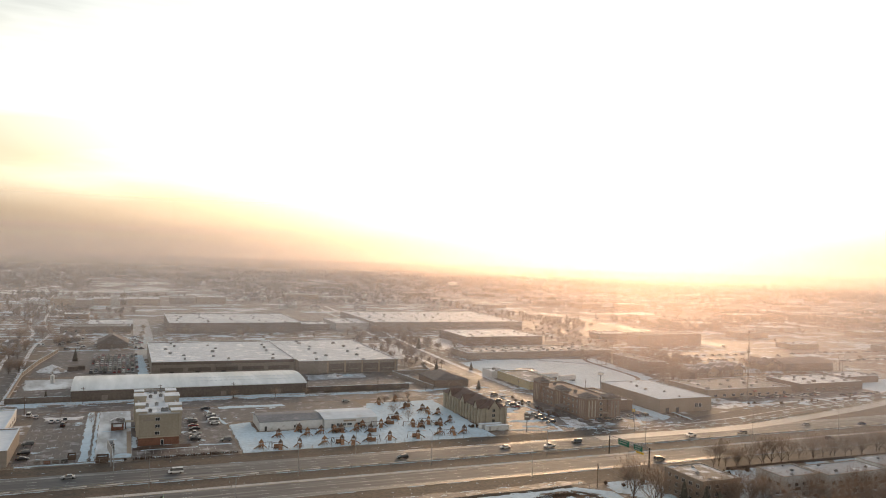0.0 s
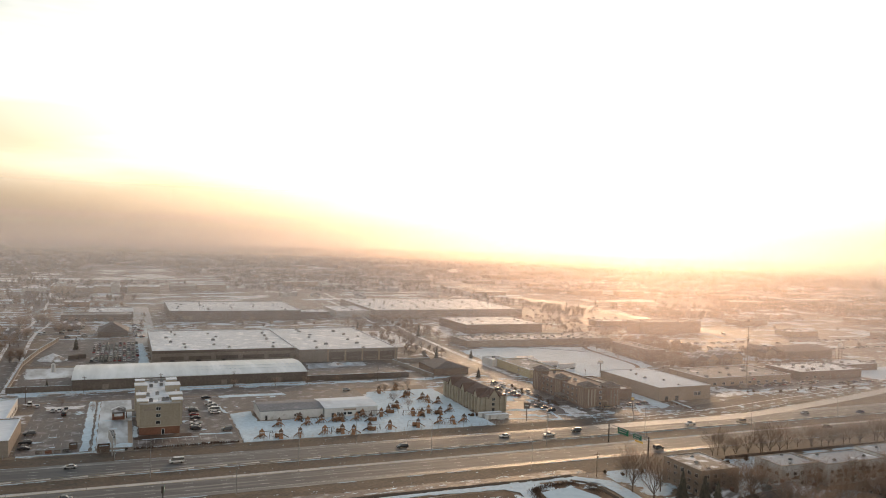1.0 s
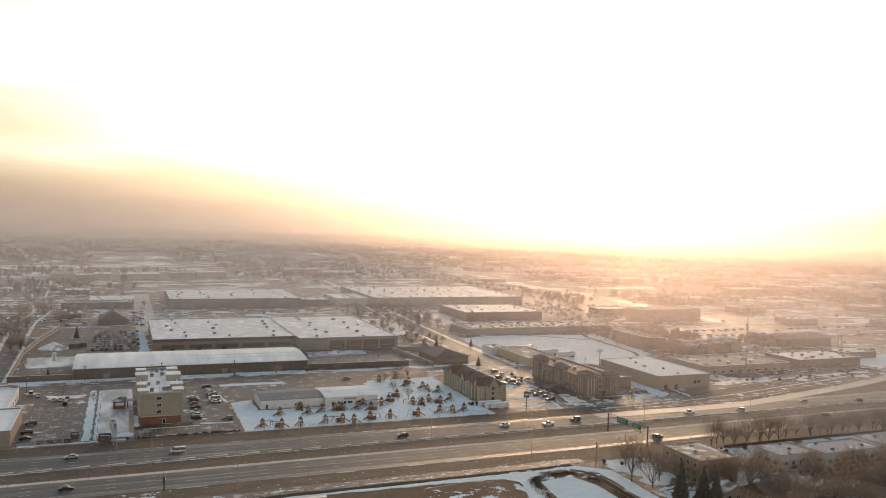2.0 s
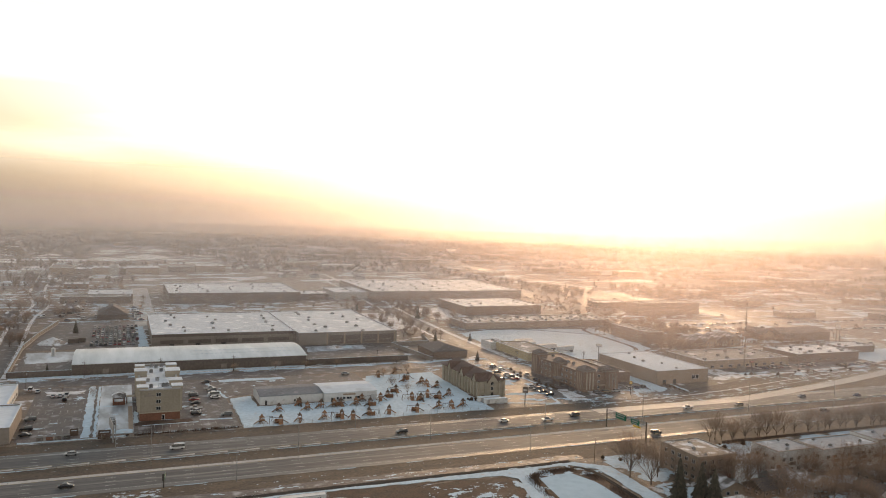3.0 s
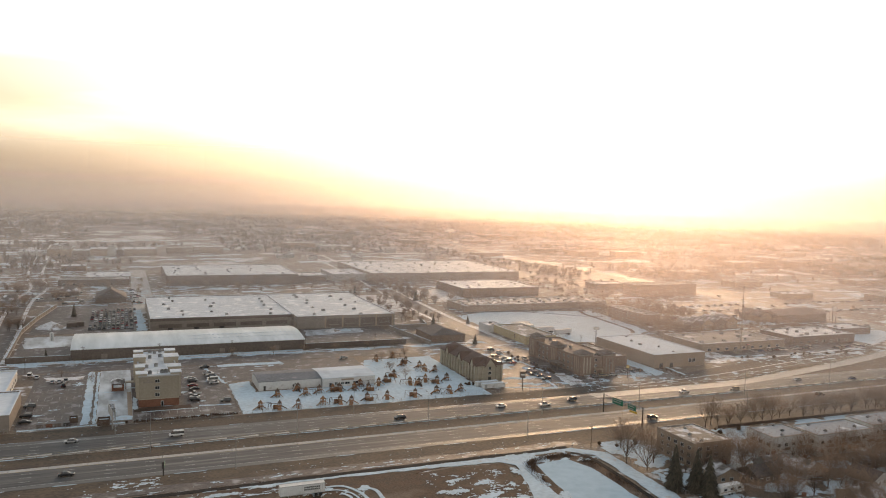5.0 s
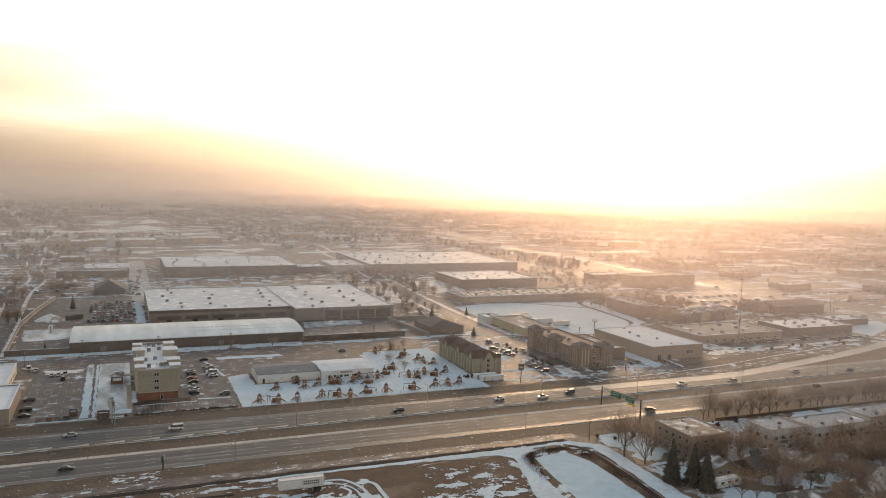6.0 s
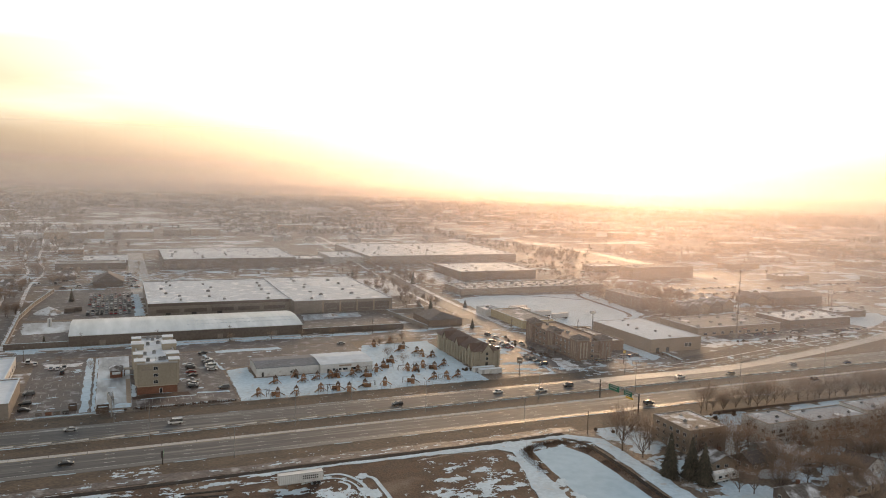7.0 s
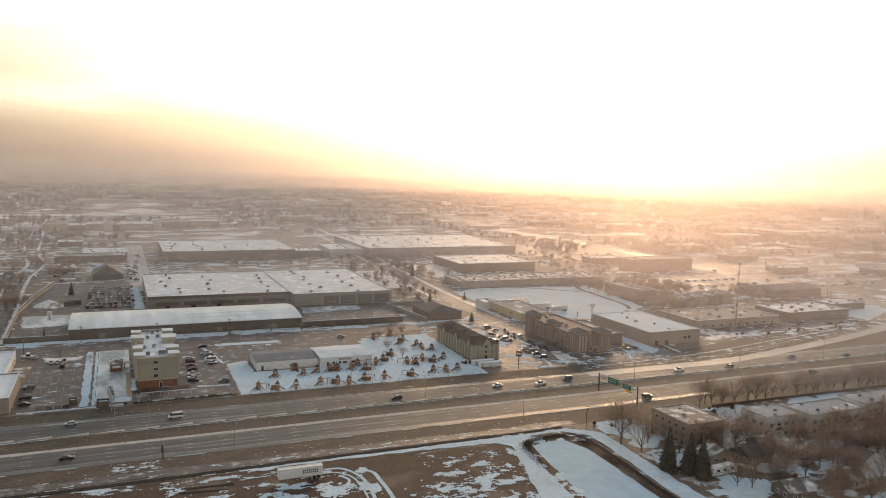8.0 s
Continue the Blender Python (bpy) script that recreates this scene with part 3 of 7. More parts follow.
slab("snow_bank", wobble([(470, 360), (520, 380), (530, 400), (480, 410), (468, 372)], 4, 1.0, 13), 0.11, M["snow"], "snow lying between shops and arterial road", category="snow")
slab("snow_bank", wobble([(10, 522), (16, 522), (14, 612), (9, 612)], 3, 0.9, 14), 0.11, M["snow"], "snow along the warehouse wall", category="snow")
slab("snow_bank", wobble([(420, 455), (470, 440), (474, 480), (430, 490)], 4, 1.2, 15), 0.11, M["snow"], "snow lying beside the dark-roofed hall", category="snow")
slab("snow_bank", wobble([(110, 480), (150, 485), (150, 500), (112, 500)], 3, 1.2, 16), 0.10, M["icy_lot"], "icy patch in the fenced yard", category="ice patch")
slab("snow_bank", wobble([(-50, 478), (-26, 480), (-26, 512), (-52, 512)], 3, 1.2, 17), 0.10, M["icy_lot"], "icy patch in the fenced yard", category="ice patch")
slab("snow_bank", wobble([(250, 612), (285, 600), (290, 690), (255, 690)], 5, 1.5, 18), 0.10, M["snow_thin"], "thin snow on a vacant lot by the cross street", category="snow")
slab("snow_bank", wobble([(190, 560), (214, 560), (226, 660), (196, 660)], 5, 1.5, 19), 0.10, M["snow_thin"], "thin snow beside the warehouse", category="snow")
for i, (u, v, a, b) in enumerate([(-10, 1400, 40, 45), (45, 1480, 42, 60), (-20, 1660, 30, 40), (60, 1700, 25, 50), (-110, 1385, 85, 22), (510, 1950, 90, 75), (-420, 1250, 150, 35), (-190, 1330, 60, 30), (1010, 1420, 140, 30), (820, 1120, 100, 16), (1500, 1260, 160, 25), (300, 1000, 60, 12),
                                  (-250, 960, 60, 20), (700, 960, 60, 14), (1230, 1700, 150, 30), (420, 1120, 50, 9), (900, 820, 60, 12), (1120, 980, 90, 12)]):
    ring = [(u + a * math.cos(k * math.pi / 8), v + b * math.sin(k * math.pi / 8)) for k in range(16)]
    slab("far_snow_field", wobble(ring, 9, 0.16 * b + 3, 30 + i), 0.12, M["snow_thin"], "distant snow-covered open field", category="snow")

# ---- foreground: earth field, path, frozen pond ----
slab("earth_field", wobble([(62, 120), (62, 205), (66, 214), (78, 229), (100, 232.5), (122, 231.5), (124, 222), (117, 200), (112, 178), (110, 120)], 5, 0.7, 21), 0.02, M["dirt"], "bare brown building plot", thick=1.0)
slab("earth_yard", wobble([(-140, 120), (66, 120), (66, 202), (80, 229), (102, 234), (60, 236.5), (-140, 237)], 6, 0.5, 22), 0.01, M["dirt"], "bare brown yard round a parked trailer", thick=1.0)
slab("ditch_edge", wobble(rect(-140, 160, 240, 245.5), 4, 0.9, 23), 0.06, M["lot"], "grey-brown ditch with streaks of snow along the motorway bank")
ribbon("asphalt_path", smooth_line([(-200, 239), (-100, 239.2), (0, 238), (60, 238.6), (110, 238.6), (140, 238.4), (153, 239)]), 2.3, 0.12, M["path"], "dark asphalt footpath cleared of snow")
slab("snow_bank", wobble([(34, 235.8), (66, 235.5), (100, 234.2), (122, 232.4), (126, 228), (119, 205), (112, 180), (108, 150), (108, 120), (117, 120), (119, 150), (122, 178), (126.5, 206), (130.5, 229), (138, 235), (150, 235.5), (158, 229), (157, 205), (154, 180), (152, 120), (160, 120), (161.5, 180), (164, 222), (164, 229), (154, 238), (140, 237.2), (66, 237.3), (34, 237.0)], 3, 0.45, 24), 0.09, M["snow"], "snow along the footpath and round the pond", category="snow")
slab("pond_bank", wobble([(127.5, 228.5), (136, 233.5), (150, 234), (155.5, 226), (153.5, 190), (151, 120), (118.5, 120), (122.5, 175), (126, 203)], 4, 0.5, 25), 0.07, M["dirt"], "brown earth bank round the pond", thick=1.0)
slab("pond", wobble([(132.5, 226), (146, 228), (149.5, 217), (148.5, 190), (147, 150), (146, 120), (122, 120), (125, 165), (128, 195)], 4, 0.35, 26), 0.12, M["ice"], "frozen snow-covered pond", thick=1.0)
ribbon("pond_track", smooth_line([(151, 233), (154.8, 226), (154.2, 205), (151.8, 180), (149.8, 150), (149, 120)]), 1.8, 0.13, M["path"], "dark earth track round the pond")


for line, w in (([(59, 229), (64, 228.4), (67, 224.4), (68.6, 219), (68.7, 212.5), (68, 205), (66, 190)], 1.1), ([(62.4, 223), (64.4, 218.8), (62, 214.3), (59, 211), (56, 206), (54, 196)], 0.9), ([(70.3, 225), (73.1, 222), (73.3, 215.7), (73.2, 206), (72, 192)], 1.3), ([(58, 226.2), (62, 225.6), (65, 222.6), (66.4, 218), (66.6, 212), (66, 204)], 0.6)):
    ribbon("rut", smooth_line(line), w, 0.135, M["snow"], "snow-filled wheel rut in bare earth", 0.1)
for line in ([(16, 228.4), (31, 227.4)], [(15.5, 225.8), (29, 223.8)]):
    ribbon("trench", line, 1.1, 0.14, M["path"], "dark strip of dug earth beside the path", 0.1)


def reeds():
    """Dry reeds and weeds along the pond's edge."""
    r = random.Random(21)
    bm = bmesh.new()
    edge = smooth_line([(126, 203), (129, 222), (133, 228.5), (141, 231.5), (149, 230), (152, 221), (151.5, 200), (149.5, 170)], 30)
    for u, v in edge:
        if noise.noise((u * 0.12, v * 0.12, 4.0)) < -0.15:
            continue
        for k in range(16):
            x, y = u + r.gauss(0, 1.1), v + r.gauss(0, 1.1)
            h, a = r.uniform(0.35, 1.0), r.uniform(0, math.pi)
            dx, dy = 0.09 * math.cos(a), 0.09 * math.sin(a)
            bm.faces.new([bm.verts.new(p) for p in ((x - dx, y - dy, 0.05), (x + dx, y + dy, 0.05), (x + r.uniform(-0.25, 0.25), y + r.uniform(-0.25, 0.25), h))])
    ob = mesh_ob("reeds", bm, M["shrub"])
    ob.matrix_basis = G
    tagged(ob, "dry brown reeds and weeds round the frozen pond", "reeds", "", "stuff")


reeds()


def snow_scatter():
    """Ragged small leftovers of snow, each with its own outline."""
    r = random.Random(11)
    bm = bmesh.new()

    def blob(u, v, size, z=0.125):
        n = r.randint(6, 10)
        k = r.uniform(0.35, 0.9)
        pts = []
        for i in range(n):
            q = size * r.uniform(0.45, 1.1)
            pts.append(bm.verts.new((u + q * math.cos(2 * math.pi * i / n), v + k * q * math.sin(2 * math.pi * i / n), z)))
        bm.faces.new(pts)

    def field(count, u0, u1, v0, v1, s0, s1, scale, cut, z=0.125):
        done = tries = 0
        while done < count and tries < count * 30:
            tries += 1
            u, v = r.uniform(u0, u1), r.uniform(v0, v1)
            if noise.noise((u * scale, v * scale, 5.0)) > cut:
                blob(u, v, r.uniform(s0, s1), z)
                done += 1

    def sheet(u0, u1, v0, v1, step, scale, cut, z, kv=1.0, fade=0.0, rag=1.0):
        """Ragged snow: the cells of a fine net where the noise is high."""
        nu, nv = int((u1 - u0) / step), int((v1 - v0) / step)
        hold = {}

        def corner(i, j):
            if (i, j) not in hold:
                k = step * 0.35
                hold[(i, j)] = bm.verts.new((u0 + i * step + r.uniform(-k, k), v0 + j * step + r.uniform(-k, k), z))
            return hold[(i, j)]

        for j in range(nv):
            for i in range(nu):
                u, v = u0 + (i + 0.5) * step, v0 + (j + 0.5) * step
                q = noise.fractal((u * scale, v * scale * kv, 7.0), rag, 2.0, 5)
                edge = min(u - u0, u1 - u, v - v0, v1 - v) / (0.25 * min(u1 - u0, v1 - v0))
                if q > cut + fade * max(0.0, 1 - edge):
                    bm.faces.new((corner(i, j), corner(i + 1, j), corner(i + 1, j + 1), corner(i, j + 1)))

    sheet(78, 121, 150, 212, 0.36, 0.13, 0.06, 0.125, 1.5, 0.35, 0.55)
    sheet(-140, 62, 229.5, 237.2, 0.36, 0.10, 0.20, 0.11, 3.5, 0.25, 0.6)
    sheet(119, 131, 150, 228, 0.36, 0.14, 0.12, 0.131, 1.2, 0.4, 0.6)
    sheet(90, 120, 198, 230, 0.34, 0.16, 0.26, 0.126, 1.6, 0.3, 0.55)
    sheet(36, 68, 168, 226, 0.36, 0.13, 0.06, 0.124, 1.8, 0.4, 0.55)
    sheet(58, 72, 205, 228, 0.5, 0.12, 0.05, 0.127, 1.0, 0.5)
    sheet(-60, 38, 190, 230, 0.45, 0.10, 0.26, 0.124, 2.2, 0.3, 0.55)
    sheet(-140, 160, 239.8, 246, 0.34, 0.16, 0.55, 0.085, 4.0, 0.2, 0.55)
    sheet(-140, 200, 245.5, 255, 0.3, 0.35, 0.92, 0.06, 3.0, 0.2, 0.5)
    sheet(-4, 12, 246, 255, 0.3, 0.3, 0.15, 0.062, 2.0, 0.6, 0.5)
    sheet(-140, 330, 275, 284.5, 0.32, 0.35, 1.05, 0.06, 3.0, 0.2, 0.5)
    sheet(-140, 240, 304.5, 315, 0.32, 0.35, 1.0, 0.06, 3.0, 0.2, 0.5)
    sheet(165, 312, 140, 240, 0.9, 0.06, -0.16, 0.05, 1.4, 0.2)
    sheet(124, 160, 224, 238, 0.45, 0.2, 0.15, 0.128, 1.5, 0.2)
    sheet(172, 270, 316, 345, 0.6, 0.08, 0.22, 0.08, 2.0, 0.3)
    sheet(318, 470, 338, 356, 0.8, 0.08, 0.15, 0.08, 2.0, 0.3)
    sheet(228, 275, 395, 432, 0.7, 0.08, 0.12, 0.085, 1.6, 0.3)
    sheet(172, 214, 345, 410, 0.7, 0.08, 0.22, 0.085, 1.6, 0.3)
    sheet(-40, 46, 318, 412, 0.5, 0.14, 0.52, 0.085, 1.6, 0.2)
    sheet(46, 120, 376, 411, 0.6, 0.1, 0.48, 0.085, 2.0, 0.2)
    sheet(405, 560, 405, 640, 1.5, 0.035, 0.34, 0.10, 2.6, 0.1, 0.7)
    sheet(566, 980, 420, 900, 2.4, 0.02, 0.30, 0.10, 3.0, 0.1, 0.7)
    sheet(-130, 20, 640, 905, 1.6, 0.035, 0.30, 0.10, 2.6, 0.1, 0.7)
    sheet(20, 430, 684, 750, 1.6, 0.03, 0.25, 0.10, 2.5, 0.1)
    sheet(-400, 1300, 930, 1500, 5.0, 0.012, 0.40, 0.14, 3.5, 0.1, 0.7)
    sheet(205, 345, 305, 322, 0.45, 0.16, 0.42, 0.075, 4.0, 0.2, 0.6)
    sheet(345, 470, 322, 350, 0.5, 0.14, 0.40, 0.075, 3.0, 0.2, 0.6)
    sheet(240, 275, 318, 342, 0.5, 0.14, 0.32, 0.08, 2.0, 0.2, 0.6)
    sheet(160, 330, 404, 425, 0.6, 0.10, 0.30, 0.09, 3.0, 0.2, 0.6)
    sheet(-56, 214, 428, 436, 0.6, 0.08, 0.05, 0.09, 3.0, 0.1)
    field(420, -120, 60, 640, 1000, 1.0, 5.0, 0.012, 0.05, 0.10)
    field(700, 240, 800, 400, 1000, 0.8, 5.0, 0.010, 0.08, 0.13)
    field(600, -900, 1900, 1150, 2600, 4, 18, 0.002, 0.0, 0.16)
    ob = mesh_ob("snow_patches", bm, M["snow"])
    ob.matrix_basis = G
    tagged(ob, "ragged leftovers of old snow on earth and asphalt", "snow", "", "stuff")
    # ridges of ploughed snow along the carriageways
    bm = bmesh.new()
    for v, w, h in ((285.0, 0.45, 0.35), (274.4, 0.3, 0.22), (255.6, 0.4, 0.25), (303.4, 0.3, 0.2)):
        u = -250.0
        while u < 800:
            ln = r.uniform(4, 14)
            if r.random() < (0.9 if v == 285.0 else 0.55):
                a, b = w * r.uniform(0.5, 1.2), w * r.uniform(0.3, 1.0)
                hh = h * r.uniform(0.5, 1.1)
                p = [(u, v, 0.05), (u + ln, v - 0.1, 0.05), (u + ln * 0.8, v - a, 0.05), (u + ln * 0.1, v - b, 0.05)]
                t = [(u + 0.3, v - 0.05, hh), (u + ln - 0.4, v - 0.1, hh * 0.8)]
                q = [bm.verts.new(c) for c in p + t]
                bm.faces.new((q[0], q[1], q[5], q[4]))
                bm.faces.new((q[3], q[4], q[5], q[2]))
                bm.faces.new((q[0], q[4], q[3]))
                bm.faces.new((q[1], q[2], q[5]))
            u += ln + r.uniform(0.1, 1.5)
    bmesh.ops.recalc_face_normals(bm, faces=bm.faces)
    ob = mesh_ob("snow_ridges", bm, M["snow"])
    ob.matrix_basis = G
    tagged(ob, "low ridges of ploughed snow along the carriageways", "snow", "", "stuff")


snow_scatter()


# ---- buildings ----
def window_meshes(w, h):
    t = 0.09
    bm = boxes((-w / 2, w / 2, -0.07, 0.05, 0, t), (-w / 2, w / 2, -0.07, 0.05, h - t, h), (-w / 2, -w / 2 + t, -0.07, 0.05, t, h - t), (w / 2 - t, w / 2, -0.07, 0.05, t, h - t), (-0.03, 0.03, -0.06, 0.05, t, h - t))
    fr = bpy.data.meshes.new("window")
    bm.to_mesh(fr)
    bm.free()
    fr.materials.append(M["trim"])
    bm = boxes((-w / 2 + t, w / 2 - t, -0.03, 0.04, t, h - t))
    pn = bpy.data.meshes.new("pane")
    bm.to_mesh(pn)
    bm.free()
    pn.materials.append(M["glass"])
    return fr, pn


WINDOW = {}


def window(parent, face, along, z, w, h, W, D):
    """A framed window on a face of a building W wide and D deep: front, left, right or back."""
    if (w, h) not in WINDOW:
        WINDOW[(w, h)] = window_meshes(w, h)
    fr, pn = WINDOW[(w, h)]
    place = {"front": pose(along, 0, z), "left": pose(0, along, z, 0, 0, -90), "right": pose(W, along, z, 0, 0, 90), "back": pose(along, D, z, 0, 0, 180)}[face]
    a = new("window", fr)
    a.parent, a.matrix_basis = parent, place
    b = new("pane", pn)
    b.parent = a


def roof_unit(parent, x, y, z, w=2.2, d=1.6, h=1.3):
    bm = boxes((-w / 2, w / 2, -d / 2, d / 2, 0, h), (-w / 2 - 0.1, w / 2 + 0.1, -d / 2 - 0.1, d / 2 + 0.1, h - 0.15, h), (-w / 4, w / 4, -d / 4, d / 4, h, h + 0.25))
    bmesh.ops.bevel(bm, geom=bm.edges[:], offset=0.03, segments=1, affect="EDGES")
    ob = part("rooftop_unit", bm, M["unit"], parent)
    ob.matrix_basis = pose(x, y, z)
    return ob


def flat_building(name, label, category, u0, u1, v0, v1, h, wall, roof, units=0, windows=(), seed=1, parapet=0.45, band=None, group="", doors=(), turn=0.0, unit_size=0.78):
    """A flat-roofed block: walls with a parapet, a roof deck, a coping, rooftop units, windows and doors."""
    W, D = u1 - u0, v1 - v0
    r = random.Random(seed)
    b = thing(name, at(u0, v0, 0, turn), label, category, group)
    t = 0.35
    part("wall", boxes((0, W, 0, t, 0, h), (0, W, D - t, D, 0, h), (0, t, t, D - t, 0, h), (W - t, W, t, D - t, 0, h)), M[wall], b)
    part("roof", boxes((t, W - t, t, D - t, h - parapet - 0.3, h - parapet)), M[roof], b)
    e = 0.12
    part("coping", boxes((-e, W + e, -e, t + e, h, h + 0.14), (-e, W + e, D - t - e, D + e, h, h + 0.14), (-e, t + e, t + e, D - t - e, h, h + 0.14), (W - t - e, W + e, t + e, D - t - e, h, h + 0.14)), M["roof_white"] if band is None else M[band], b)
    n = 0
    cols = max(1, int(math.sqrt(units * W / D))) if units else 1
    rows_ = max(1, math.ceil(units / cols)) if units else 0
    for i in range(units):
        x = (i % cols + 0.5) / cols * W + r.uniform(-0.2, 0.2) * W / cols
        y = (i // cols + 0.5) / rows_ * D + r.uniform(-0.2, 0.2) * D / rows_
        roof_unit(b, x, y, h - parapet, unit_size * r.uniform(1.6, 3.6), unit_size * r.uniform(1.4, 2.4), unit_size * r.uniform(0.8, 1.7))
        n += 1
    for face, first, step, count, z, w, hh in windows:
        for i in range(count):
            window(b, face, first + i * step, z, w, hh, W, D)
    for x, w, hh in doors:
        part("door", boxes((x - w / 2, x + w / 2, -0.08, 0.02, 0, hh)), M["dark_metal"], b)
    return b


def gable_building(name, label, category, u0, u1, v0, v1, eave, ridge, wall, roof, along="u", windows=(), over=0.6, hip=0.0, group="", turn=0.0, chimney=False):
    """Walls under a pitched roof with overhanging eaves; hip draws the ridge's ends in."""
    W, D = u1 - u0, v1 - v0
    b = thing(name, at(u0, v0, 0, turn), label, category, group)
    bm = bmesh.new()
    if along == "u":
        ends = [(0, D / 2, ridge), (W, D / 2, ridge)]
    else:
        ends = [(W / 2, 0, ridge), (W / 2, D, ridge)]
    base = [(0, 0), (W, 0), (W, D), (0, D)]
    lo = [bm.verts.new((*p, 0)) for p in base]
    hi = [bm.verts.new((*p, eave)) for p in base]
    for i in range(4):
        j = (i + 1) % 4
        bm.faces.new((lo[i], lo[j], hi[j], hi[i]))
    if not hip:
        e = [bm.verts.new((p[0], p[1], p[2] - 0.05)) for p in ends]
        if along == "u":
            bm.faces.new((hi[3], hi[0], e[0]))
            bm.faces.new((hi[1], hi[2], e[1]))
        else:
            bm.faces.new((hi[0], hi[1], e[0]))
            bm.faces.new((hi[2], hi[3], e[1]))
    part("wall", bm, M[wall], b)
    bm = bmesh.new()
    run = (D if along == "u" else W) / 2
    drop = over * (ridge - eave) / run
    o, th = over, 0.22
    for s in (0, 1):
        if along == "u":
            y = -o if s == 0 else D + o
            q = [(-o, y, eave - drop), (W + o, y, eave - drop), (W + o - hip, D / 2, ridge), (-o + hip, D / 2, ridge)]
        else:
            x = -o if s == 0 else W + o
            q = [(x, -o, eave - drop), (x, D + o, eave - drop), (W / 2, D + o - hip, ridge), (W / 2, -o + hip, ridge)]
        top = [bm.verts.new((p[0], p[1], p[2] + th)) for p in q]
        bot = [bm.verts.new(p) for p in q]
        bm.faces.new(top)
        bm.faces.new(bot[::-1])
        for i in range(4):
            j = (i + 1) % 4
            bm.faces.new((bot[i], bot[j], top[j], top[i]))
    if hip:
        for s in (0, 1):
            if along == "u":
                x = -o if s == 0 else W + o
                q = [(x, -o, eave - drop + th), (x, D + o, eave - drop + th), (x + (hip if s == 0 else -hip), D / 2, ridge + th)]
            else:
                y = -o if s == 0 else D + o
                q = [(-o, y, eave - drop + th), (W + o, y, eave - drop + th), (W / 2, y + (hip if s == 0 else -hip), ridge + th)]
            bm.faces.new([bm.verts.new(p) for p in q])
    bmesh.ops.recalc_face_normals(bm, faces=bm.faces)
    part("roof", bm, M[roof], b)
    if chimney:
        part("chimney", boxes((W * 0.6, W * 0.6 + 0.9, D * 0.6, D * 0.6 + 0.9, eave, ridge + 0.9)), M["brick"], b)
    for face, first, step, count, z, w, hh in windows:
        for i in range(count):
            window(b, face, first + i * step, z, w, hh, W, D)
    return b


